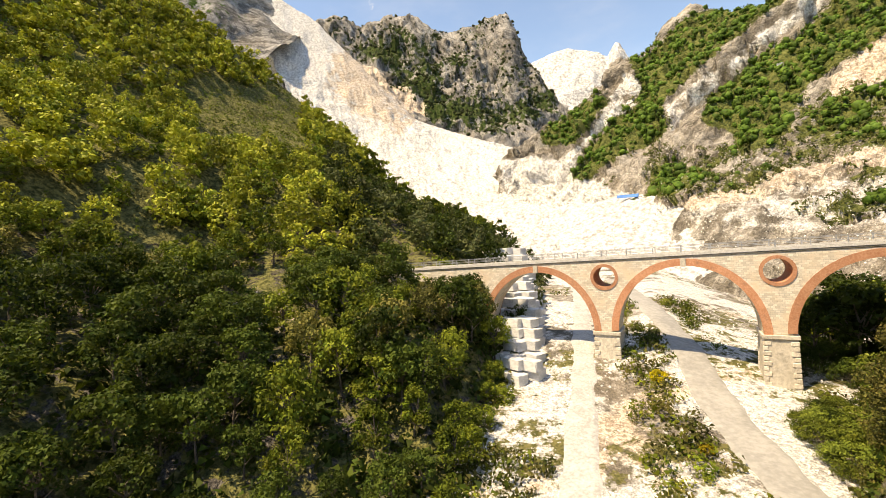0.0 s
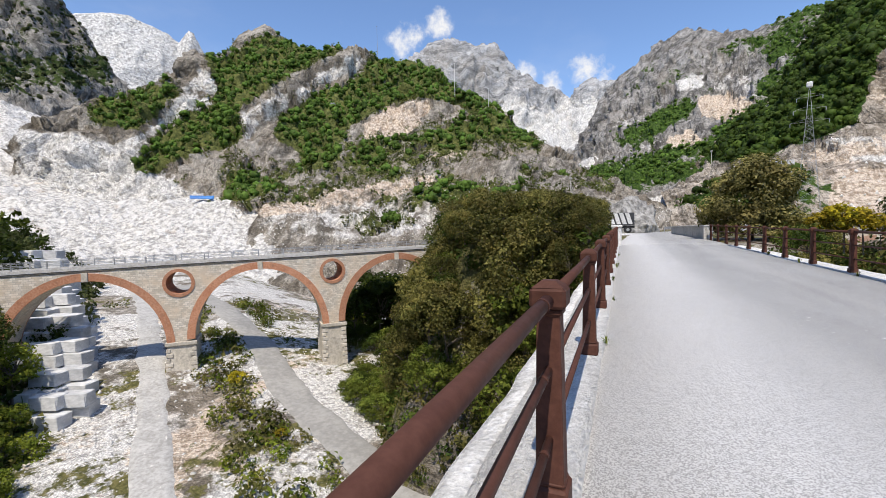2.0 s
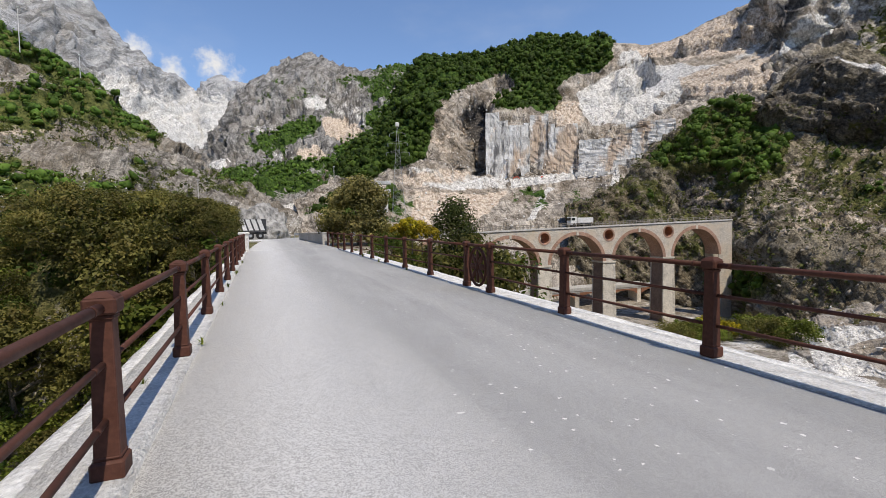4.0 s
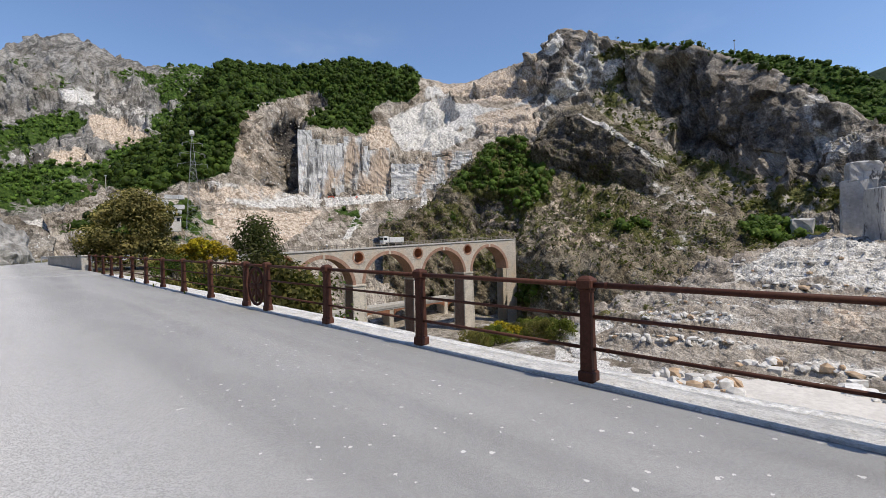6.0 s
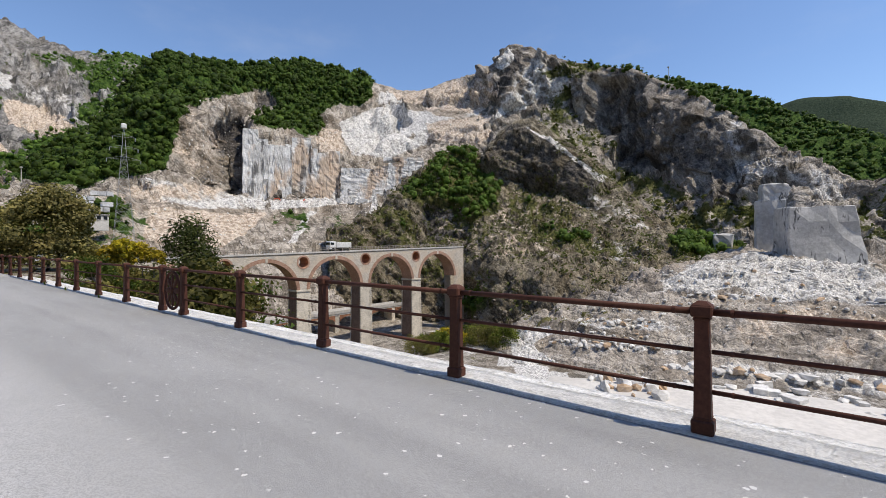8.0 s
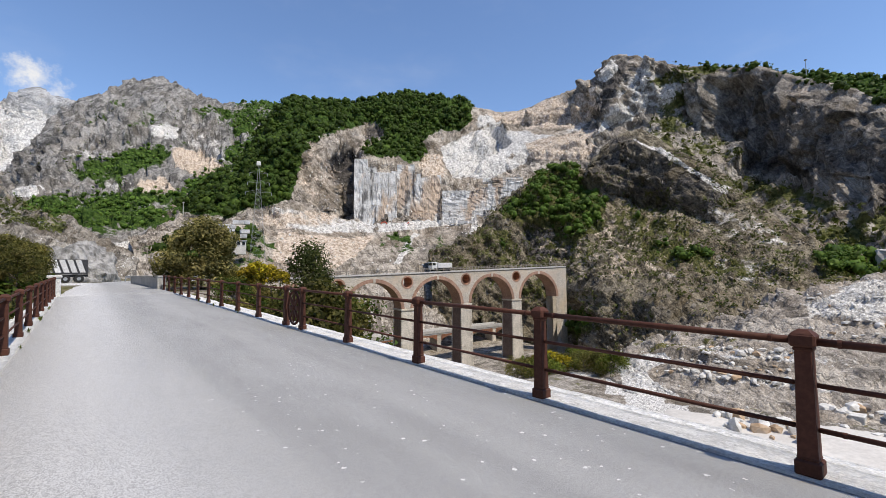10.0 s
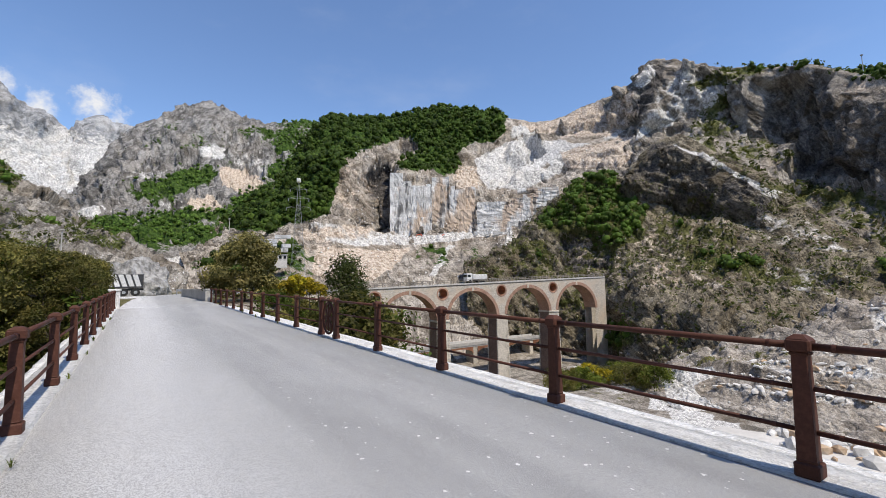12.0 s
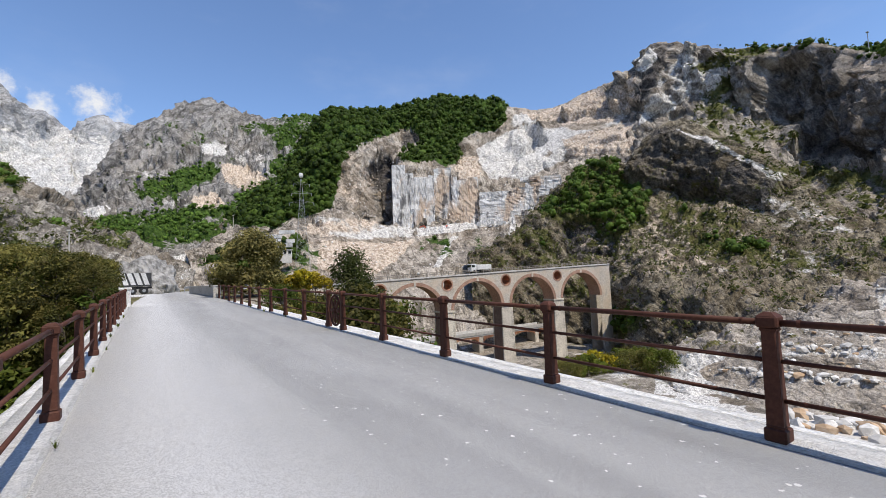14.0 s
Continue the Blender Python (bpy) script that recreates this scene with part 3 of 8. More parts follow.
PEAK = massif("scrub_peak", "steep grey rock peak dotted with dark scrub", [
    [(-94, 18, 570), (-84, 17, 560), (-77.6, 14.5, 555), (-66, 10.5, 540), (-60, 9.5, 560), (-54, 9, 600)],
    [(-94, 23, 680), (-84, 22.5, 650), (-77.6, 20, 640), (-70, 17, 630), (-64, 15, 640), (-59, 12, 660), (-54, 10, 680)],
    [(-94, 25.5, 780), (-89.8, 26.6, 780), (-87, 27.5, 780), (-84.2, 26.3, 780), (-80.5, 27.3, 770), (-76.9, 27.2, 760), (-74.4, 25.3, 760), (-70.3, 25.8, 750), (-65.3, 26.9, 740), (-64.0, 23.0, 740), (-61.4, 19.4, 740), (-59.5, 16, 740), (-54, 11, 740)],
], M_PEAK, 260, 160, 7.0, 60.0, {"green": [patch([(-88.4, 26.0), (-84.1, 25.8), (-79.6, 27.2), (-74.4, 25.3), (-73.4, 19.9), (-68.2, 17.5), (-60.3, 19.0), (-59.6, 16.5), (-66.3, 12.8), (-71.1, 13.6), (-75.9, 16.0), (-81.3, 21.4)], 0.62, 1.0), (-68, 21.5, 6, 4, 0.3)], "tan": [patch([(-86.4, 23.6), (-81.8, 21.0), (-77.1, 18.1), (-76.3, 16.0), (-80.2, 16.0), (-84.4, 18.5)], 0.9)], "dark": [(-64, 22, 1.6, 5, 0.45)]}, flute=2.5, jag=0.4, broken=16.0, bed=(62.0, 7.0, 2.5), scatter=0.3)

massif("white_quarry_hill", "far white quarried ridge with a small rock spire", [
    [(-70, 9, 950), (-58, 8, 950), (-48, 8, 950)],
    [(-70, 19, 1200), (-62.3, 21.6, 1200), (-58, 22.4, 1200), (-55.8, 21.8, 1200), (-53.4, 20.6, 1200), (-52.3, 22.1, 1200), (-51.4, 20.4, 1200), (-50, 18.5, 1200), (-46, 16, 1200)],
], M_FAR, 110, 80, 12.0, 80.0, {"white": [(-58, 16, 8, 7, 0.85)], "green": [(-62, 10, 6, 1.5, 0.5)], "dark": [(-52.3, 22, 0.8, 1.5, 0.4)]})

FIN_LOW = [(-51.7, 19.0), (-50.0, 18.1), (-49.4, 16.1), (-53.1, 12.8), (-56.3, 10.2), (-57.7, 7.2), (-62.1, 6.8), (-62.8, 8.5), (-57.6, 11.1), (-54.4, 14.5)]
FIN_HIGH = [(-47.4, 14.4), (-44.4, 16.6), (-38.9, 18.9), (-35.3, 21.3), (-32.3, 21.5), (-31.7, 20.3), (-34.5, 18.7), (-39.0, 16.9), (-42.7, 14.4), (-44.5, 13.0), (-45.9, 11.8), (-46.9, 10.1), (-47.5, 12.3)]
OCHRE_CRAG = [(-33.0, 13.9), (-29.9, 15.9), (-24.7, 16.6), (-24.1, 15.3), (-27.2, 12.9), (-32.2, 11.4)]
MID = massif("middle_hill", "rocky hill with scrub, outcrops and pale rubble slopes", [
    [(-67.6, 3.5, 300), low(-64, 280, 14), low(-58, 230, -6), low(-48, 150, -20), low(-40, 130, -20), low(-27, 105, -21), low(-15, 95, -20), low(-4, 95, -18), low(4, 100, -14)],
    [(-67.6, 3.6, 303), (-65.2, 7, 300), (-63, 8.0, 292), (-58, 6.2, 262), (-47.3, 3.6, 205), (-43, 1.6, 180), (-35, -1, 160), (-27, -2, 145), (-15, -1, 130), (-4, 0.5, 130), (4, 0.0, 150)],
    [(-67.6, 3.7, 306), (-65.6, 8.6, 308), (-60, 11, 310), (-54, 12, 300), (-47, 11, 265), (-38, 9.5, 240), (-28, 9, 225), (-18, 8.5, 205), (-8, 4.6, 180), (4, 0.5, 190)],
    [(-67.6, 3.8, 309), (-65.8, 9.4, 314), (-60, 12.6, 325), (-54, 14.5, 325), (-47, 17, 315), (-38, 16, 300), (-28, 15, 290), (-18, 12.8, 260), (-8, 7, 230), (4, 1, 230)],
    [(-67.6, 3.9, 312), (-66.0, 9.9, 320), (-60, 13.2, 335), (-54.6, 16.3, 340), (-51.6, 19.3, 350), (-48.3, 20.5, 355), (-47.2, 22.2, 360), (-44.4, 23.8, 360), (-41.7, 22.0, 355), (-38.5, 21.5, 352), (-35.6, 21.6, 350), (-31.7, 21.3, 345), (-30.1, 20.9, 342), (-26.8, 20.8, 340), (-23.6, 19.6, 330), (-21.2, 17.6, 320), (-18.1, 16.6, 305), (-15.6, 14.7, 292), (-13.5, 12.4, 283), (-10.6, 10.4, 270), (-8.2, 8.6, 260), (-5.7, 6.6, 250), (4, 1.2, 250)],
], M_RUBBLE, 380, 250, 2.2, 30.0, {
    "green": [patch([(-50.8, 19.6), (-48.3, 20.7), (-44.2, 22.9), (-41.0, 22.3), (-35.7, 21.9), (-38.4, 20.4), (-42.5, 18.3), (-45.3, 16.6), (-47.2, 14.8), (-47.7, 13.1), (-47.1, 11.4), (-48.7, 10.1), (-52.8, 8.9), (-55.1, 6.7), (-57.3, 6.3), (-58.2, 7.4), (-56.8, 9.4), (-53.6, 12.4), (-50.8, 14.9), (-49.4, 16.5)], 1.15), patch([(-31.9, 21.5), (-26.5, 21.5), (-23.8, 20.3), (-21.6, 18.7), (-19.1, 17.1), (-17.9, 15.1), (-21.6, 16.1), (-25.5, 16.9), (-28.7, 16.3), (-32.1, 15.1), (-33.8, 13.6), (-35.2, 11.6), (-37.0, 9.2), (-40.2, 8.5), (-41.5, 10.3), (-43.7, 12.1), (-42.7, 14.2), (-39.0, 16.9), (-35.4, 18.2), (-32.4, 19.8)], 1.15), patch([(-61.8, 12.7), (-58.7, 14.8), (-54.3, 16.5), (-53.6, 16.1), (-55.7, 13.2), (-57.6, 11.3), (-61.4, 11.5)], 1.15), patch([(-49.7, 6.1), (-46.9, 8.3), (-44.6, 7.3), (-42.4, 6.3), (-46.6, 3.8), (-49.3, 4.3)], 0.8), patch([(-24.4, 12.6), (-20.6, 14.4), (-18.1, 13.3), (-18.0, 11.7), (-20.3, 10.1), (-24.0, 11.8)], 0.9), patch([(-24.5, 6.9), (-21.8, 7.9), (-20.7, 6.2), (-21.8, 4.7), (-24.1, 5.3)], 0.95), patch([(-21.6, 17.8), (-18.3, 17.5), (-14.3, 14.0), (-10.2, 10.1), (-8.0, 9.3), (-11.6, 9.7), (-16.4, 12.2), (-19.7, 14.3)], 0.9),
              patch([(-49, 9.0), (-42, 9.0), (-37, 9.6), (-33, 12.0), (-26, 14.0), (-17, 14.6), (-10, 9.6), (-19, 9.0), (-28, 6.6), (-36, 4.6), (-45, 2.8), (-50, 4.0)], 0.5, 0.8), (-33, 3.5, 14, 4.0, 0.22), (-23.4, 4.8, 4.5, 1.6, 0.7), (-12, 5, 6, 2, 0.4), (-33, 1.5, 4, 1.0, 0.5), (-30, 4.6, 3, 0.8, 0.45)],
    "tan": [patch(OCHRE_CRAG, 0.75, 0.5), (-32, 4.5, 13, 2.5, 0.38)] + line([(-41.5, 3.4), (-32.2, 5.2), (-25.6, 6.5)], 3.0, 1.1, 0.55) + [(-24, 10.5, 5, 1.2, 0.5), (-44.5, 3.2, 1.6, 1.2, 0.55), (-15, 10, 5, 2, 0.35)],
    "white": [patch([(-67.6, 3), (-67.6, 11), (-62.4, 10.6), (-58.6, 8.6), (-57.4, 7.2), (-55, 6.5), (-50, 4.6), (-46, 2.6), (-47, -3), (-62, -3)], 0.75, 0.8), (-35, 2.0, 13, 3.0, 0.5), patch(FIN_LOW, 0.55), patch(FIN_HIGH, 0.5)] + line([(-66, 8.6), (-61, 8.6), (-56, 6.4)], 3.0, 1.4, 0.5) + line([(-44, 1.4), (-36, 1.6), (-28, 3.6)], 3.0, 1.0, 0.42) + [(-33, 4.0, 6, 1.0, 0.36)],
    "dark": [(-27.0, 13.4, 0.7, 0.9, 0.7), (-13, 7.8, 5, 2.4, 0.3)]}, wander=0.45, broken=7.0, scatter=0.4, bed=(-48.0, 5.0, 1.5), lifts=(patch(FIN_LOW, 6.0, 0.4), patch(FIN_HIGH, 7.0, 0.4), patch(OCHRE_CRAG, 4.0, 0.5)))

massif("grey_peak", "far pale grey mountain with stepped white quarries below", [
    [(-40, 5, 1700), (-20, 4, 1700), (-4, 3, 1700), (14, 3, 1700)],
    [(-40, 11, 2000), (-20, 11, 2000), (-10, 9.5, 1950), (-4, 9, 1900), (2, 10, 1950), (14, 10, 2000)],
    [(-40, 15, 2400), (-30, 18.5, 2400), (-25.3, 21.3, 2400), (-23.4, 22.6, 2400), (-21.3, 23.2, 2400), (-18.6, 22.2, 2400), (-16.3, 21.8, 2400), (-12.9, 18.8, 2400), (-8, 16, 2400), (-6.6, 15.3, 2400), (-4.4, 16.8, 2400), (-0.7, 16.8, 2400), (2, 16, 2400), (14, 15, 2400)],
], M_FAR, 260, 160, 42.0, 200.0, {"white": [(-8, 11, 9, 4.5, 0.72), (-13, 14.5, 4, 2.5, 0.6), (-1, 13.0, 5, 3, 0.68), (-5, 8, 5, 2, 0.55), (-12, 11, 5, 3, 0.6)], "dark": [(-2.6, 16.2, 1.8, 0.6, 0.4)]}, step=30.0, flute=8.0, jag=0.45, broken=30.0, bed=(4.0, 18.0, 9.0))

RIDGE = massif("grey_ridge", "grey rocky ridge with scrub and small quarry cuts", [
    [low(-10, 260, 4), low(-3, 210, -2), low(6, 190, -6), low(14, 190, -8), low(24, 210, -8)],
    [(-10, 3.6, 420), (-3, 2.6, 330), (6, 4, 320), (14, 5, 320), (24, 6, 320)],
    [(-10, 6, 620), (-4, 6.5, 560), (3, 8, 520), (10, 10, 500), (18, 12, 500), (24, 13, 500)],
    [(-10, 7, 800), (-6, 9, 820), (-3.6, 13.5, 840), (-2.8, 15.2, 860), (-0.8, 17.0, 860), (1.3, 18.5, 860), (2.9, 19.8, 860), (5.8, 21.0, 860), (7.6, 20.4, 850), (9.5, 19.7, 840), (12.1, 19.3, 820), (15.5, 19.8, 800), (18.3, 19.9, 800), (24, 20, 800)],
], M_HILL, 300, 220, 7.0, 55.0, {
    "green": [patch([(-1.7, 10.7), (2.4, 12.8), (6.0, 14.6), (7.1, 13.4), (6.0, 11.7), (3.1, 10.3), (-1.0, 9.3)], 0.95), patch([(-6.1, 7.0), (0.9, 8.6), (6.4, 9.2), (10.4, 11.8), (13.5, 13.8), (14.9, 9.7), (11.5, 6.4), (7.3, 5.8), (0.9, 4.2), (-1.7, 4.9)], 0.85, 0.7), (16.5, 9.5, 4.5, 4, 0.8), (12, 6.5, 7, 2.5, 0.8), (4, 16, 3, 2, 0.26), (17, 17, 3, 4, 0.6), (12, 18.4, 4, 0.8, 0.5)],
    "white": [patch([(4.6, 16.3), (6.7, 16.9), (8.1, 16.3), (7.4, 15.4), (5.3, 15.1)], 0.85), patch([(-6.2, 7.3), (-4.9, 8.6), (-3.5, 8.6), (-3.9, 7.5)], 1.0, 0.25), patch([(0.1, 2.7), (5.3, 4.2), (6.4, 2.7), (3.1, 1.6)], 0.8), (10, 15.0, 3, 1.4, 0.42), (9, 13.6, 6, 1.2, 0.42), (0, 12.6, 3, 1.0, 0.4), (3, 9.4, 3, 0.7, 0.45)],
    "tan": [patch([(6.9, 14.4), (9.6, 14.1), (12.4, 12.8), (11.8, 11.6), (9.7, 11.1), (7.8, 11.6)], 1.1, 0.3), patch([(4.0, 10.0), (6.7, 10.6), (7.1, 9.6), (4.6, 8.9)], 1.1, 0.3)]}, flute=2.0, jag=0.5, broken=9.0, wander=0.5, bed=(-55.0, 7.0, 2.6), lifts=(patch([(6.9, 14.4), (9.6, 14.1), (12.4, 12.8), (11.8, 11.6), (9.7, 11.1), (7.8, 11.6)], -9.0, 0.4),), scatter=0.4)

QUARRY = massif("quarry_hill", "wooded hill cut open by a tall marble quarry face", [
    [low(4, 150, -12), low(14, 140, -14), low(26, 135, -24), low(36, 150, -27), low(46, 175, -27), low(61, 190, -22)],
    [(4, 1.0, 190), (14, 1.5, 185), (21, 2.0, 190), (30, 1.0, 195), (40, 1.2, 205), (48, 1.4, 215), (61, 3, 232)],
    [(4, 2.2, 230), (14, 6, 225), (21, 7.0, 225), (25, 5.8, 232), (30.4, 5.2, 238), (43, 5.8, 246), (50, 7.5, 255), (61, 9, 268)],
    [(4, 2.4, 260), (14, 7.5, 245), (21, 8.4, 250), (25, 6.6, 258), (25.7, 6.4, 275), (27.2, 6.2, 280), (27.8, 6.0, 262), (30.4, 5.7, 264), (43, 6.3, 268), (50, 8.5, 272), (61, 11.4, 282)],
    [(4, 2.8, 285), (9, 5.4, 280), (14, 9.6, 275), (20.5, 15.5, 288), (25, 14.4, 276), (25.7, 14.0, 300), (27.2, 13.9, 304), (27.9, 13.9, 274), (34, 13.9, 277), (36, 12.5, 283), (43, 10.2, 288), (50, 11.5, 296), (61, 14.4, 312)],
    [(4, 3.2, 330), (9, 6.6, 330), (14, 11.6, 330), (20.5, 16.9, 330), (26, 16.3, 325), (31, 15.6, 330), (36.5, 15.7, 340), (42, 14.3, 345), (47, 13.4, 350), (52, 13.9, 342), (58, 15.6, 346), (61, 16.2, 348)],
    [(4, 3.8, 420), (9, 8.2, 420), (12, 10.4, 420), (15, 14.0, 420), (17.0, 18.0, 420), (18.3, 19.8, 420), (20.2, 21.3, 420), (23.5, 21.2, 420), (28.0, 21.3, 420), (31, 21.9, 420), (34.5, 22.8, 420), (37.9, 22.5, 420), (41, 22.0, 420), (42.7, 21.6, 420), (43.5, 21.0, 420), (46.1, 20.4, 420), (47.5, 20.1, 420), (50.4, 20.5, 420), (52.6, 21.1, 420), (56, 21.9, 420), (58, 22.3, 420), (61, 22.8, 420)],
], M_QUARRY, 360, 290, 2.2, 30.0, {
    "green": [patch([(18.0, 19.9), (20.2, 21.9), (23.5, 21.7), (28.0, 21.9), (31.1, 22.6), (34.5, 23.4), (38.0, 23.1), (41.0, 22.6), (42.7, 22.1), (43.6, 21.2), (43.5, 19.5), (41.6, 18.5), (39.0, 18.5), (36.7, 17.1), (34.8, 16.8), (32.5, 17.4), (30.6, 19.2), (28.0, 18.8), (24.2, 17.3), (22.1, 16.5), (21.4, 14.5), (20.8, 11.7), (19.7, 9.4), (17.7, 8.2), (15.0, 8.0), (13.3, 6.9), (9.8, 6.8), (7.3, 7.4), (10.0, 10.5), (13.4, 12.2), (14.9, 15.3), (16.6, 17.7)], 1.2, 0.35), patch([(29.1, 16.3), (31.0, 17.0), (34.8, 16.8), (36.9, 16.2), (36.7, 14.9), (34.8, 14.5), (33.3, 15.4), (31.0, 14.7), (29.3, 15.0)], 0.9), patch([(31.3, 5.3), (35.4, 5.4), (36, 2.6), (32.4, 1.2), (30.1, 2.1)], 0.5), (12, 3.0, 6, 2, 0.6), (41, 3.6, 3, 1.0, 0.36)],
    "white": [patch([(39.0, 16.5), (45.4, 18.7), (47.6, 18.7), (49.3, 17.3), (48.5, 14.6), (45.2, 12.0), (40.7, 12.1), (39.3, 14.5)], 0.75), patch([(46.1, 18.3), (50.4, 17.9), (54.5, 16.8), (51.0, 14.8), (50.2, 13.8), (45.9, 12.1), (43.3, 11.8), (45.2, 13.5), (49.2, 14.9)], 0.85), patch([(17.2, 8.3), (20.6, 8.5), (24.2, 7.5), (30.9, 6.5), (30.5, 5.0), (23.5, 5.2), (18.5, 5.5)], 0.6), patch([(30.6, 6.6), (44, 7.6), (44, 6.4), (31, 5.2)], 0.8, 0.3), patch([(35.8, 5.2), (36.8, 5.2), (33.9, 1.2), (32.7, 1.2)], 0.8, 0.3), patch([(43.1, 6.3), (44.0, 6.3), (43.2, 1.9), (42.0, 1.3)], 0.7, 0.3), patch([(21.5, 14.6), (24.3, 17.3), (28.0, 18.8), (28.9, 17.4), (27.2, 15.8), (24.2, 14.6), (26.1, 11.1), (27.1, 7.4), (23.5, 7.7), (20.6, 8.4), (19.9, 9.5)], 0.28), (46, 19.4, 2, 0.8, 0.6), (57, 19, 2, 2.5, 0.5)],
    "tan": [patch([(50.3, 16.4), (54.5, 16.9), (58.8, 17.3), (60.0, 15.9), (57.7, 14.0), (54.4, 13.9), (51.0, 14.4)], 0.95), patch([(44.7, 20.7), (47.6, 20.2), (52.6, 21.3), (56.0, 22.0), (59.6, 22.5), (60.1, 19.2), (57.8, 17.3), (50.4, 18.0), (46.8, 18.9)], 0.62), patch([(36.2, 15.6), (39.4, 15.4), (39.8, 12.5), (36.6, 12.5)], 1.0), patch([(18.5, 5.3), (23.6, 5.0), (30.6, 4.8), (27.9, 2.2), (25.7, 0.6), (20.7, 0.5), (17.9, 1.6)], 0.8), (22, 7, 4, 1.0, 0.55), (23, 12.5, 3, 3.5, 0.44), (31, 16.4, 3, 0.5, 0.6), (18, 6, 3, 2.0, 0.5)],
    # includes the shade of the recess and the upper gully, painted dark
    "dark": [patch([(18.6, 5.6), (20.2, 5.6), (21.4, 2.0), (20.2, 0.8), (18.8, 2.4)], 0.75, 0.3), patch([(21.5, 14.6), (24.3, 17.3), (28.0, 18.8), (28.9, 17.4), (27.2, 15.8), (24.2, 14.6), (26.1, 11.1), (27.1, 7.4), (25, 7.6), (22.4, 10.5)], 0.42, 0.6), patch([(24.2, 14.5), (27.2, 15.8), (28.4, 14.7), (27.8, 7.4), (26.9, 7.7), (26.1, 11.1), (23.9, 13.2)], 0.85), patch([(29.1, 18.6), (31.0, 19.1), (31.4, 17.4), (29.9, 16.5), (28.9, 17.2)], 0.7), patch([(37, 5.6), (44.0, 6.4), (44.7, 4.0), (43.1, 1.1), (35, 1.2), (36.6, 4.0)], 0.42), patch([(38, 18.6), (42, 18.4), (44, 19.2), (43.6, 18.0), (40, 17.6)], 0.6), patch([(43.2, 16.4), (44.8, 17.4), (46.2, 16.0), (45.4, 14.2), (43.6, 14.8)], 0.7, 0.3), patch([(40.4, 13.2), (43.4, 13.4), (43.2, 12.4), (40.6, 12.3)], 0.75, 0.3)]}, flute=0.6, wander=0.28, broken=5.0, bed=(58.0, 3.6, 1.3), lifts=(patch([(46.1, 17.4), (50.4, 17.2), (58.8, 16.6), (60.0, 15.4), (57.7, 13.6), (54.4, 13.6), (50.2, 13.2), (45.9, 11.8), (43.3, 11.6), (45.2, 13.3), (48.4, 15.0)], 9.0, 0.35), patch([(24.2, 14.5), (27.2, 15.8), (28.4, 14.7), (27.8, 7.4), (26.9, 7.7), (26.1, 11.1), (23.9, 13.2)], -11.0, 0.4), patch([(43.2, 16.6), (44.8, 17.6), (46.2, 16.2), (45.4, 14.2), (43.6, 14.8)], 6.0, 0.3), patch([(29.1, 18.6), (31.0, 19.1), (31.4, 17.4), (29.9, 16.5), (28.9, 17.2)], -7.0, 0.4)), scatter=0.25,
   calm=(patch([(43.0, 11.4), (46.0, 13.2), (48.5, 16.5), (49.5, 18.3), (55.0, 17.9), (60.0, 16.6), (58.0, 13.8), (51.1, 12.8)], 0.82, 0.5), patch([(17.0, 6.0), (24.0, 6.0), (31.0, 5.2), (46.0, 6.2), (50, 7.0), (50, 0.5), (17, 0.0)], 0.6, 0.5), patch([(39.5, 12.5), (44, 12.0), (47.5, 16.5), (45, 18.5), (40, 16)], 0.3)))

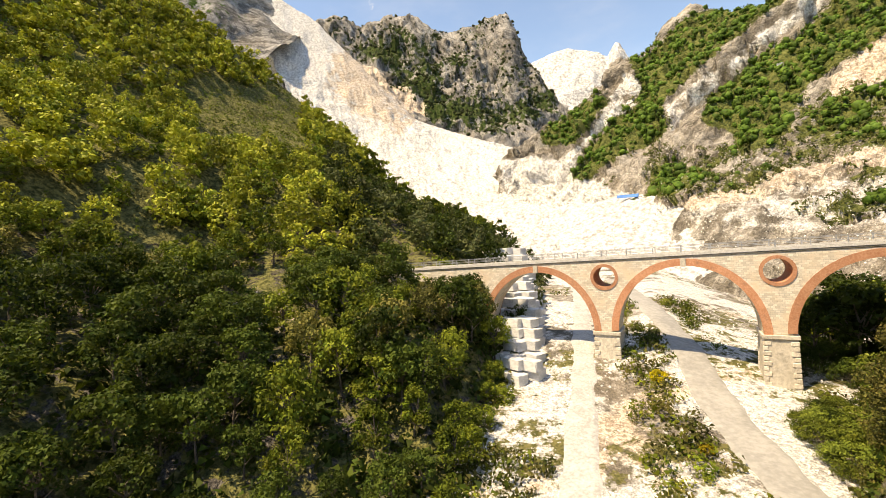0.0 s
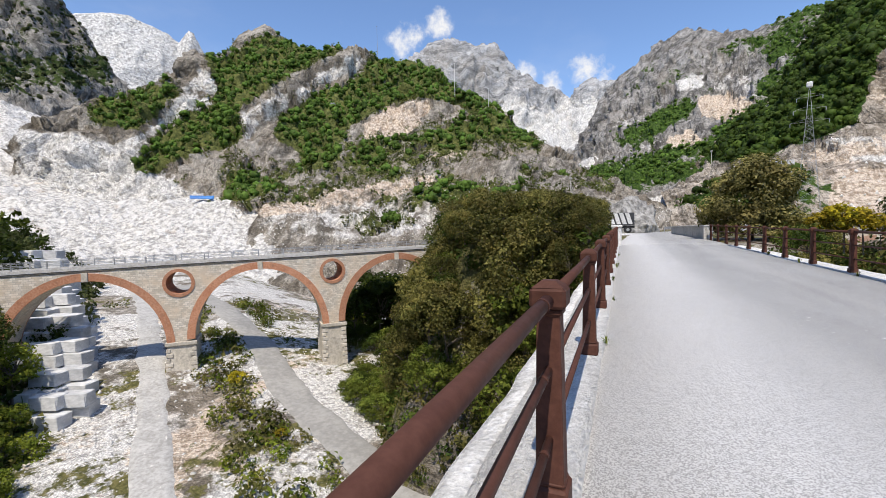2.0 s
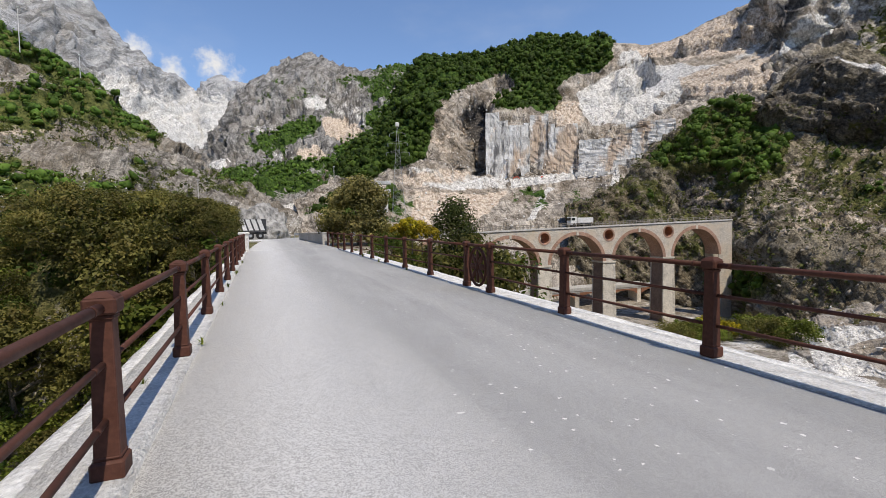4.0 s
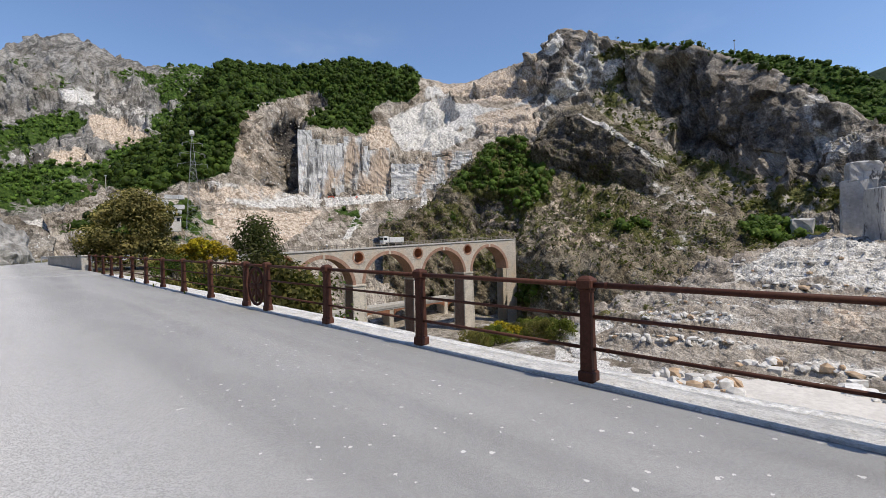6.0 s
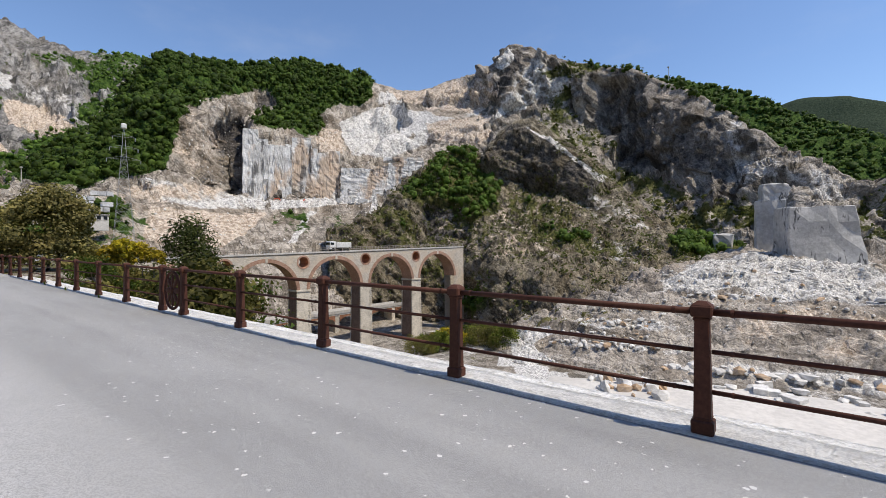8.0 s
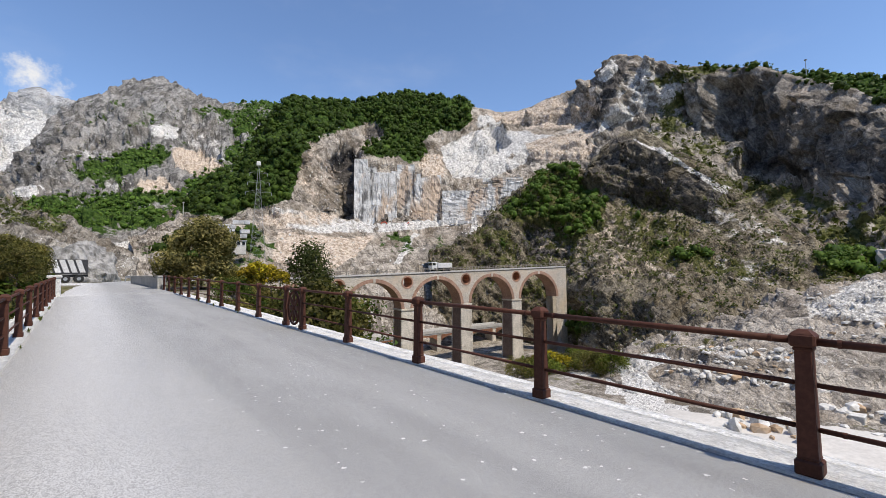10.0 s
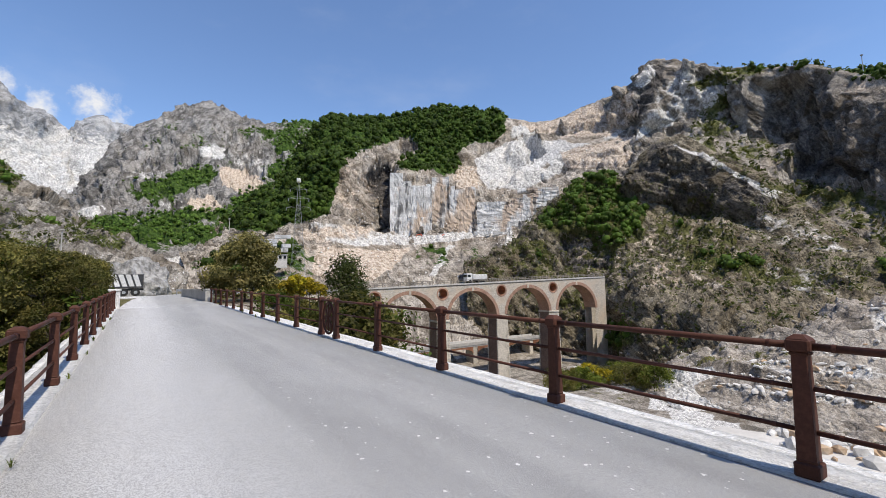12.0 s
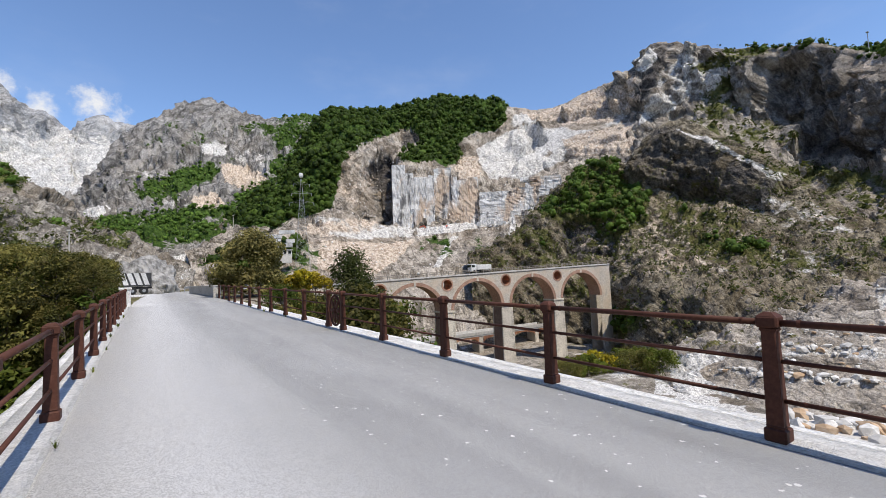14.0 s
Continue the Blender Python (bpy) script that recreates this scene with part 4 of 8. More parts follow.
CLIFF = massif("dark_cliff", "dark weathered rock cliff with painted-in shade below a broken crest", [
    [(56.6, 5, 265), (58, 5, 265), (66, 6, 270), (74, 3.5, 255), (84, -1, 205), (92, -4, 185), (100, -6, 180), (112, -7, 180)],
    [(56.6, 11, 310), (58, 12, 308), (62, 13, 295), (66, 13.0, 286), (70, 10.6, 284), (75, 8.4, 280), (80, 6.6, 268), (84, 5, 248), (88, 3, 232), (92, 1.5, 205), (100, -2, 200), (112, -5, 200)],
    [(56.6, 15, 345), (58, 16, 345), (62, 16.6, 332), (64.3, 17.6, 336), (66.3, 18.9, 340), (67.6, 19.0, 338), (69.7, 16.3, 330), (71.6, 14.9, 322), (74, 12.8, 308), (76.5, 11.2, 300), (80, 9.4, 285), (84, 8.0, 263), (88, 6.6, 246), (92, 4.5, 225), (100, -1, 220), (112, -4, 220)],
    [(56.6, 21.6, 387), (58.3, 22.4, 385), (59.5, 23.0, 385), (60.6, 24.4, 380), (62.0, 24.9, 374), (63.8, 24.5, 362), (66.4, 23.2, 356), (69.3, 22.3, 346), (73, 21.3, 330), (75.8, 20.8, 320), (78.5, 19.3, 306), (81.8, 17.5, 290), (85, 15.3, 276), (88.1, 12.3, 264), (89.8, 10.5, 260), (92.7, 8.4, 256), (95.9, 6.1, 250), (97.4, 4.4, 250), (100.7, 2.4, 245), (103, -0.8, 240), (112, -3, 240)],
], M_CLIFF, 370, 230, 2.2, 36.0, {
    # shade painted over the bay's dark rock, and a shadow strip by the crag
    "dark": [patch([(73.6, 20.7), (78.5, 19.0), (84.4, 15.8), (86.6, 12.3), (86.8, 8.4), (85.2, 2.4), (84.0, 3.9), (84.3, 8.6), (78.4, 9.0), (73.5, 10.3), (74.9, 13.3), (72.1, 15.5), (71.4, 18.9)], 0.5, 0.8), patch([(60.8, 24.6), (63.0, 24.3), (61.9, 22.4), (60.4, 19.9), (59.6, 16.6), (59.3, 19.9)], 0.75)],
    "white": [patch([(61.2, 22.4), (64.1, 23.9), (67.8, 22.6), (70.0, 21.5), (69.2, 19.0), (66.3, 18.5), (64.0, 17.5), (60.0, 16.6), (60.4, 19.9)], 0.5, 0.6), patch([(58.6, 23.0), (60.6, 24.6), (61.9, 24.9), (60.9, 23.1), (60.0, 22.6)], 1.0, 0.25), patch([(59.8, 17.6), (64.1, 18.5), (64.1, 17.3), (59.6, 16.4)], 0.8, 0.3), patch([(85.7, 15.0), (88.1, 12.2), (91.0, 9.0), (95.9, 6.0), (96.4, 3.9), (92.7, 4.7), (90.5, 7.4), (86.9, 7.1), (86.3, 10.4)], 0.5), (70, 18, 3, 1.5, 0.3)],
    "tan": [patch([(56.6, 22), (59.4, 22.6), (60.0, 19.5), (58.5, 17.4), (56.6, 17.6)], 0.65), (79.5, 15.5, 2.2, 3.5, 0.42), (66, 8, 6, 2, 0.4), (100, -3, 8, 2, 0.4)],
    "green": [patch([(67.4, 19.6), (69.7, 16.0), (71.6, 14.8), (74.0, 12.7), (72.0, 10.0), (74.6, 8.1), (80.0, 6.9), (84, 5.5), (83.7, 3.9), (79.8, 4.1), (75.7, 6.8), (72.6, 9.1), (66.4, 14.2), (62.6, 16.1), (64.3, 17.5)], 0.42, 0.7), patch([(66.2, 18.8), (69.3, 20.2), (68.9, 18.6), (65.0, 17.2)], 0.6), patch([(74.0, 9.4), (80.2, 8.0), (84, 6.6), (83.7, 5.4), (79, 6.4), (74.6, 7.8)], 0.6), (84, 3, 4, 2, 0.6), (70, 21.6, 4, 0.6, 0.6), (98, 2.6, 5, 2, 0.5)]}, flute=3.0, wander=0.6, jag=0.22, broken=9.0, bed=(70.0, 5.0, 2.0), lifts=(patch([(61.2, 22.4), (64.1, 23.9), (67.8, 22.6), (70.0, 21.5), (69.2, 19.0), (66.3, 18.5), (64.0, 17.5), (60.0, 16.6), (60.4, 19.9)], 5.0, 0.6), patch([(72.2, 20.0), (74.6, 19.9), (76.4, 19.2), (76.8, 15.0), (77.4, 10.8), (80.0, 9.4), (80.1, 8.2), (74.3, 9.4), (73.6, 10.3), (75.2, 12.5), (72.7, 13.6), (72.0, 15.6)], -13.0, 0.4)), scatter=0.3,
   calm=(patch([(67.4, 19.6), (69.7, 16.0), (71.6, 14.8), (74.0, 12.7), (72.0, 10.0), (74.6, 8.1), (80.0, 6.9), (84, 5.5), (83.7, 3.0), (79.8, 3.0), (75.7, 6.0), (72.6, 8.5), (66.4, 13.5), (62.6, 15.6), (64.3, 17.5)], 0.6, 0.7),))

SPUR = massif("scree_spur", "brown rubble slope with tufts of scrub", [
    [low(38, 168, -27), low(48, 172, -27), low(55, 168, -27), low(58, 142, -27), low(61, 122, -26), low(66, 108, -25), low(70, 100, -24), low(78, 100, -23), low(88, 110, -23)],
    [(38, -3, 178), (48, -2.5, 180), (54, -2.0, 178), (57, -2.4, 160), (60, -3, 142), (68, -5, 128), (78, -6, 122), (88, -6, 130)],
    [(38, 0.5, 185), (46, 5, 195), (52, 8.6, 205), (57, 8.8, 214), (63, 7.8, 216), (68, 6.2, 208), (72, 4.4, 192), (78, 0, 165), (88, -3, 150)],
    [(38, 1.2, 205), (42, 2.2, 210), (46.6, 6.4, 216), (49.5, 9.4, 218), (52.4, 12.6, 220), (56, 13.0, 224), (58, 12.4, 226), (61.2, 15.6, 228), (64.2, 16.0, 228), (67.8, 13.4, 224), (70.5, 11.3, 220), (73.5, 9.0, 212), (79.1, 3.0, 198), (83.7, 0.2, 190), (88, -1, 190)],
], M_SPUR, 310, 220, 2.4, 22.0, {
    "green": [patch([(46.7, 7.0), (49.5, 10.1), (52.4, 13.6), (56.0, 14.2), (57.8, 10.2), (60.0, 8.0), (59.7, 5.1), (56.6, 3.6), (53.7, 5.8), (50.8, 6.3), (48.7, 6.7)], 1.1), patch([(61.1, 8.1), (69.2, 5.8), (72.8, 2.1), (78.4, -1.6), (71.3, -0.8), (64.0, 2.2), (60.3, 5.2)], 0.5, 0.8), patch([(79.8, 1.2), (82.5, 2.2), (86.9, 0.7), (86.9, -0.3), (83.7, -1.3), (80.4, -0.9)], 1.0), (58, 2, 6, 2, 0.42, -20), (76, 0, 6, 1.6, 0.42), (45, 4, 4, 2, 0.45), (56, -6.5, 3, 1.4, 0.8), (62, 1, 22, 7, 0.26), patch([(66, 14.2), (74, 9.4), (75, 8), (68, 11)], 0.45)],
    # the hollow below the thicket has its shade painted in
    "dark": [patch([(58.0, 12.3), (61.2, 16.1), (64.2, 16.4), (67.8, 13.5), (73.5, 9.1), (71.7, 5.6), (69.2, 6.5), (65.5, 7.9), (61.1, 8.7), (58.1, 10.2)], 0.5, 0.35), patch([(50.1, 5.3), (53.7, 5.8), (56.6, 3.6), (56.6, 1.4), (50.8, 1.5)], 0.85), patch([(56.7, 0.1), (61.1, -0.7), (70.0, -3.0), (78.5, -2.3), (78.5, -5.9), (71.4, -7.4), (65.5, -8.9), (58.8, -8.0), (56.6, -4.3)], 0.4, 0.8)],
    "tan": [(62, 3, 12, 5, 0.42), (72, 4, 6, 3, 0.36)],
    "white": [patch([(69.0, 6.6), (72.3, 7.4), (75.9, 6.2), (78.9, 3.0), (77.5, 1.8), (72.7, 3.0)], 0.42), patch([(62.8, 16.6), (66.1, 14.7), (72.4, 9.5), (74.0, 8.6), (73.0, 8.5), (71.7, 9.1), (66.1, 13.9)], 0.75, 0.2), patch([(71.4, 2.1), (77.7, 0.2), (79.1, -2.0), (75.6, -2.3), (71.3, -0.1)], 0.42), (66, 0.5, 4, 0.7, 0.4, -35)]}, broken=2.4, wander=0.45, bed=(38.0, 2.6, 1.0), lifts=(patch([(58.0, 12.3), (61.2, 16.1), (64.2, 16.4), (67.8, 13.5), (73.5, 9.1), (71.7, 5.6), (69.2, 6.5), (65.5, 7.9), (61.1, 8.7), (58.1, 10.2)], 5.0, 0.5), patch([(50.1, 5.3), (53.7, 5.8), (56.6, 3.6), (56.6, 1.4), (50.8, 1.5)], -5.0, 0.5)), scatter=0.3,
   calm=(patch([(69.0, 6.6), (72.3, 7.4), (75.9, 6.2), (78.9, 3.0), (77.5, 1.0), (72.0, 2.4)], 0.7),))

GREENHILL = massif("green_hill", "wooded green ridge beyond the cliffs", [
    [(66, -2, 500), (80, -3, 450), (95, -4, 420), (125, -4, 420)],
    [(66, 12, 700), (80, 12, 640), (90, 8, 600), (100, 4, 560), (125, -1, 540)],
    [(66, 20, 820), (76, 20.0, 800), (79.1, 19.2, 800), (82.4, 18.2, 780), (88, 15.6, 750), (91.7, 13.2, 730), (98, 9.6, 700), (105, 5.2, 680), (112, 3.5, 680), (125, 3, 680)],
], M_HILL, 150, 90, 8.0, 70.0, {"green": [(90, 8, 50, 30, 1.1)]})
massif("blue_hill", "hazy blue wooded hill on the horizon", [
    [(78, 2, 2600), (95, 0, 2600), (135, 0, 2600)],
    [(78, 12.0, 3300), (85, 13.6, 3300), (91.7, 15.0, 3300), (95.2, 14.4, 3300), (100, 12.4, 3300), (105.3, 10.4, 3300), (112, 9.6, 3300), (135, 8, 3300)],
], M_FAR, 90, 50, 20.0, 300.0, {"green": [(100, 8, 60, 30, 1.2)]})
massif("wooded_hills", "wooded hills closing the valley behind the bridge", [
    [(105, -4, 420), (150, -4, 330), (190, -4, 300), (235, -6, 220)],
    [(105, 4, 620), (150, 9, 560), (190, 14, 520), (235, 26, 420)],
], M_HILL, 110, 60, 12.0, 80.0, {"green": [(170, 5, 120, 60, 1.1)]})
TERRACE = massif("gravel_terrace", "pale gravel terrace of quarry waste above the river bed", [
    [low(58, 96, -23), low(64, 84, -21.5), low(74, 76, -23), low(84, 78, -23), low(95, 84, -23), low(115, 88, -23)],
    [(58, -13.6, 99), (64, -11, 100), (74, -9.5, 98), (84, -8.5, 102), (95, -8.5, 106), (115, -8.5, 110)],
    [(58, -13.4, 102), (64, -9.6, 112), (72, -6.4, 118), (78.4, -3.4, 128), (84, -1.8, 134), (88.4, -1.2, 138), (97.2, -2.0, 142), (102, -4.3, 142), (115, -4.4, 146)],
    [(58, -13.2, 106), (64, -9.0, 125), (72, -4, 150), (78.4, -2.4, 165), (84, -1.2, 180), (88.4, -0.6, 190), (97.2, -1.4, 200), (102, -3.4, 200), (115, -3.5, 200)],
], M_TERRACE, 320, 200, 0.6, 12.0, {"white": [patch([(61.5, -11.5), (62.5, -13.8), (65.5, -15.6), (69, -18), (72, -17), (69, -14.6), (65.8, -13.2), (64.6, -11.8), (67, -10.6), (66.5, -9.6), (63, -10.4)], 1.3, 0.3), patch([(78.9, -3.2), (83.9, -1.1), (88.9, -0.2), (96.6, -1.0), (100.5, -2.5), (102.7, -4.5), (96.6, -5.5), (85.1, -5.4), (79.2, -5.2)], 0.6), (76, -9, 9, 0.5, 0.5), (75, -11.7, 8, 0.5, 0.5), (92, -7.5, 14, 0.5, 0.45), (100, -12.5, 14, 0.8, 0.6)], "tan": [(97, -8, 12, 3.0, 0.45), patch([(101.6, -9.7), (108.4, -8.0), (112, -11.8), (100.2, -12.2)], 0.95)], "dark": [(86, -9, 7, 1.6, 0.36), (72, -10.4, 6, 0.7, 0.36), patch([(102, -9.6), (108.4, -8.4), (112, -10.0), (103, -10.6)], 0.6), (108, -5.5, 4, 0.8, 0.55)], "green": [(68, -8, 6, 2.0, 0.4)]}, "gravel bank", step=2.3, gain=0.5, flute=0.5, broken=0.7, wander=0.5, bed=(4.0, 1.0, 0.4), strata=(2.3, 0.9, 2))


def build_shelf():
    """The ground that carries the road beyond the bridge, falling steeply to the valley on both sides."""
    x, y = np.meshgrid(np.linspace(-75, 70, 175), np.linspace(12, 150, 155))
    q = np.stack([x, y, 0 * x], -1)
    top = np.minimum(0.0125 * (y - 4.5), 0.52) - 0.12
    left = -12.0 - np.clip(y - 30, 0, 200) * 0.34
    right = 6.6 + np.clip(y - 34, 0, 200) * 0.22
    out = np.maximum(np.maximum(left - x, x - right), np.where(x < 0, (33.0 - 0.569 * x - y) * 0.87, (33.0 - y) * 1.1))
    out = np.maximum(out + 1.6 * rough(q, 9.0, 4), 0)
    z = top - out * (1.25 + 0.35 * rough(q + 40, 12.0, 3)) * np.where(x < -3, 2.4, 1.0) + np.where(out > 0.5, 0.5 * rough(q, 3.0, 4, 0.55, True), 0.0)
    z = np.maximum(z, FOOT - 2.0 + 0 * z)
    p = np.stack([x, y, z], -1)
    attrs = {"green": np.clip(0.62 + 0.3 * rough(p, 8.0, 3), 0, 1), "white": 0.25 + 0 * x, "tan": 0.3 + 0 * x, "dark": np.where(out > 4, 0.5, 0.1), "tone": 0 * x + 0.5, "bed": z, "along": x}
    idx = np.arange(x.size).reshape(x.shape)
    faces = np.stack([idx[:-1, :-1], idx[:-1, 1:], idx[1:, 1:], idx[1:, :-1]], -1).reshape(-1, 4)
    tagged(soup("road_shelf", p.reshape(-1, 3), faces, M_NEAR, True, attrs), "overgrown rocky bank that carries the road", "bank", kind="structure")
    return p


SHELF = build_shelf()


# ---- the road bridge ----
SLOPE = 0.0125
RAIL_L, RAIL_R = -0.61, 4.655
DRIFT, CROSSFALL = 0.014, 0.075  # the left side draws outwards along the road, and the deck falls to the right


def deck_z(y):
    return SLOPE * (y - 4.5) + 0.0


def strip(name, label, category, profile, y0, y1, mat, step=0.5, wob=0.0, kind="structure"):
    """A long piece along the road: a cross section of (x, z) carried along y over the deck's slope."""
    ys = np.arange(y0, y1 + 1e-6, step)
    prof = np.array(profile, float)
    p = np.zeros((len(ys), len(prof), 3))
    p[..., 0] = prof[None, :, 0]
    p[..., 1] = ys[:, None]
    p[..., 2] = prof[None, :, 1] + deck_z(ys)[:, None] - CROSSFALL * np.clip((prof[None, :, 0] - 1.5) / 3.0, 0, 1)
    p[..., 0] -= np.where(prof[None, :, 0] < 0, DRIFT * (ys[:, None] - 4.56), 0)
    if wob:
        q = p * (1, 1, 1)
        p[..., 2] += wob * rough(q, 1.2, 4)
        p[..., 0] += wob * rough(q + 31, 0.8, 4)
    n = len(prof)
    idx = np.arange(len(ys) * n).reshape(len(ys), n)
    nx = np.roll(idx, -1, 1)
    faces = np.stack([idx[:-1], nx[:-1], nx[1:], idx[1:]], -1).reshape(-1, 4)
    return tagged(soup(name, p.reshape(-1, 3), faces, mat), label, category, kind=kind)


ROAD_Y0, ROAD_Y1 = -40.0, 30.0
strip("road", "worn grey asphalt road with pale dust spots", "road", [(-0.5, 0.015), (0.8, 0.04), (2.0, 0.055), (3.3, 0.045), (4.585, 0.028), (4.585, -0.3), (-0.5, -0.3)], ROAD_Y0, ROAD_Y1, ASPHALT)
strip("kerb_left", "white marble kerb under the railing", "kerb", [(-1.0, -0.3), (-1.0, 0.045), (-0.75, 0.05), (-0.6, 0.05), (-0.485, 0.045), (-0.475, -0.3)], ROAD_Y0, ROAD_Y1, MARBLE, 0.08, 0.012)
strip("kerb_right", "white marble kerb under the railing", "kerb", [(4.545, -0.3), (4.555, 0.045), (4.65, 0.05), (4.8, 0.05), (5.0, 0.045), (5.0, -0.3)], ROAD_Y0, ROAD_Y1, MARBLE, 0.08, 0.012)
strip("ledge_left", "pale rough stone ledge outside the railing", "ledge", [(-1.17, -0.7), (-1.17, 0.0), (-1.08, 0.02), (-0.99, 0.03), (-0.99, -0.7)], ROAD_Y0, ROAD_Y1, LEDGE, 0.1, 0.022)
strip("ledge_right", "pale rough stone ledge outside the railing", "ledge", [(4.99, -0.7), (4.99, 0.03), (5.3, 0.0), (5.3, -0.7)], ROAD_Y0, ROAD_Y1, LEDGE, 0.1, 0.02)
strip("bridge_body", "stone body of the road bridge", "bridge", [(-1.1, -2.2), (-1.1, -0.6), (5.2, -0.6), (5.2, -2.2)], ROAD_Y0, ROAD_Y1, STONE, 2.0)


def iron_post(name):
    """A square cast-iron post on a stepped foot, with a moulded cap and three rail collars."""
    bm = bmesh.new()
    made = box(bm, (-0.055, -0.055, 0.1), (0.055, 0.055, 0.93), 0.006)
    for v in bm.verts:
        k = 1.16 if v.co.z < 0.5 else 0.94
        v.co.x, v.co.y = v.co.x * k, v.co.y * k
    post = thing(name, "square brown-painted iron railing post on a marble kerb", "railing post", "railing posts")
    part("shaft", bm, IRON, post)
    bm = bmesh.new()
    box(bm, (-0.082, -0.082, 0.0), (0.082, 0.082, 0.11), 0.012)
    box(bm, (-0.068, -0.068, 0.11), (0.068, 0.068, 0.14), 0.012)
    part("foot", bm, IRON, post)
    bm = bmesh.new()
    box(bm, (-0.062, -0.062, 0.885), (0.062, 0.062, 0.915), 0.008)
    box(bm, (-0.08, -0.08, 0.915), (0.08, 0.08, 1.01), 0.014)
    made = bmesh.ops.create_cone(bm, cap_ends=True, segments=4, radius1=0.1, radius2=0.045, depth=0.03, matrix=Matrix.Translation((0, 0, 1.024)) @ Matrix.Rotation(math.pi / 4, 4, "Z"))
    part("cap", bm, IRON, post)
    return post


def iron_rail(name, length, r):
    bm = bmesh.new()
    tube(bm, (0, 0, 0), (0, length, 0), r, r, 16)
    for f in bm.faces:
        f.smooth = len(f.verts) == 4
    ob = part(name, bm, IRON)
    for a, b in ((0.13, 0.155), (length - 0.155, length - 0.13)):
        bm = bmesh.new()
        tube(bm, (0, a, 0), (0, b, 0), r * 1.14, r * 1.14, 16)
        part("collar", bm, IRON, ob)
    return tagged(ob, "round brown-painted iron rail between railing posts", "rail", "railing rails")


post0 = iron_post("railing_post")
post0.matrix_world = pose(RAIL_L, 4.56, deck_z(4.56) + 0.045)
rails0 = None
GAP = 2.5


def railing(x, ys):
    """A run of posts with three rails between each two; the right side stands lower and is a little taller."""
    global rails0
    left = x == RAIL_L
    fall, tall = (0.0, 1.0) if left else (CROSSFALL, 1.036)
    tilt, yaw = math.degrees(math.atan(SLOPE)), math.degrees(math.atan(DRIFT)) if left else 0.0

    def side(y):
        return x - DRIFT * (y - 4.56) if left else x

    for a in ys:
        if not (left and abs(a - 4.56) < 1e-6):
            copy_thing(post0, pose(side(a), a, deck_z(a) + 0.045 - fall)).scale = (1, 1, tall)
    for a, b in zip(ys[:-1], ys[1:]):
        length = b - a - 0.13
        for h, r in ((0.955, 0.029), (0.645, 0.0192), (0.33, 0.0192)):
            m = pose(side(a + 0.065), a + 0.065, deck_z(a) + 0.045 - fall + h * tall, tilt, 0, yaw)
            if abs(length - 2.37) < 0.01 and rails0 and h in rails0:
                copy_thing(rails0[h], m)
                continue
            ob = iron_rail("railing_rail", length, r)
            ob.matrix_world = m
            if abs(length - 2.37) < 0.01:
                rails0 = {**(rails0 or {}), h: ob}


railing(RAIL_L, [4.56 + GAP * k for k in range(-8, 11)])
railing(RAIL_R, [-0.13 + GAP * k for k in range(-6, 5)])
railing(RAIL_R, [11.05 + GAP * k for k in range(0, 11)])


# ---- the brick viaducts ----
def masonry_build(n, grey=0.0):
    p = where(n)
    sep = n.add("SeparateXYZ", {0: p})
    yz = n.add("CombineXYZ", {0: n.math("ADD", sep.outputs[1], sep.outputs[0]), 1: sep.outputs[2], 2: 0.0}).outputs[0]
    yz = n.add("VectorMath", {0: yz, 1: n.mix(1.0, n.add("TexNoise", {"Vector": p, "Scale": 1.3, "Detail": 3.0}).outputs[1], (0.3, 0.22, 0.0), "MULTIPLY")}, operation="ADD").outputs[0]
    br = n.add("TexBrick", {"Vector": yz, "Color1": (0.52, 0.46, 0.375, 1), "Color2": (0.80, 0.735, 0.64, 1), "Mortar": (0.44, 0.40, 0.34, 1), "Scale": 1.0, "Mortar Size": 0.018, "Brick Width": 0.47, "Row Height": 0.25, "Bias": 0.0})
    c = n.mix(n.ramp(n.noise(p, 0.35, 5), 0.4, 0.7), br.outputs[0], (0.70, 0.57, 0.43))
    c = n.mix(n.math("MULTIPLY", n.ramp(n.noise(p, 1.5, 6, 0.7), 0.5, 0.75), 0.5), c, (0.33, 0.29, 0.24))
    c = n.mix(n.math("MULTIPLY", n.ramp(n.noise(p, 0.8, 5, 0.7, (1.0, 1.0, 0.15)), 0.55, 0.75), 0.3), c, (0.30, 0.27, 0.235))
    c = n.mix(grey, c, (0.36, 0.335, 0.31))
    c = n.mix(n.math("MULTIPLY", n.ramp(n.noise(p, 0.7, 6, 0.75), 0.54, 0.64), 1.1 * grey), c, (0.62, 0.585, 0.54))
    c = n.mix(n.math("MULTIPLY", n.ramp(n.noise(p, 1.1, 6, 0.7, (1.0, 1.0, 0.3)), 0.56, 0.7), grey), c, (0.15, 0.13, 0.11))
    return (principled(n, c, 0.9, height=n.math("ADD", br.outputs[1], n.noise(p, 6.0)), depth=-0.04, strength=0.7, spec=0.2),)


STONE_WALL = material("spandrel_masonry", masonry_build)
STONE_WALL_GREY = material("grey_masonry", lambda n: masonry_build(n, 0.3))


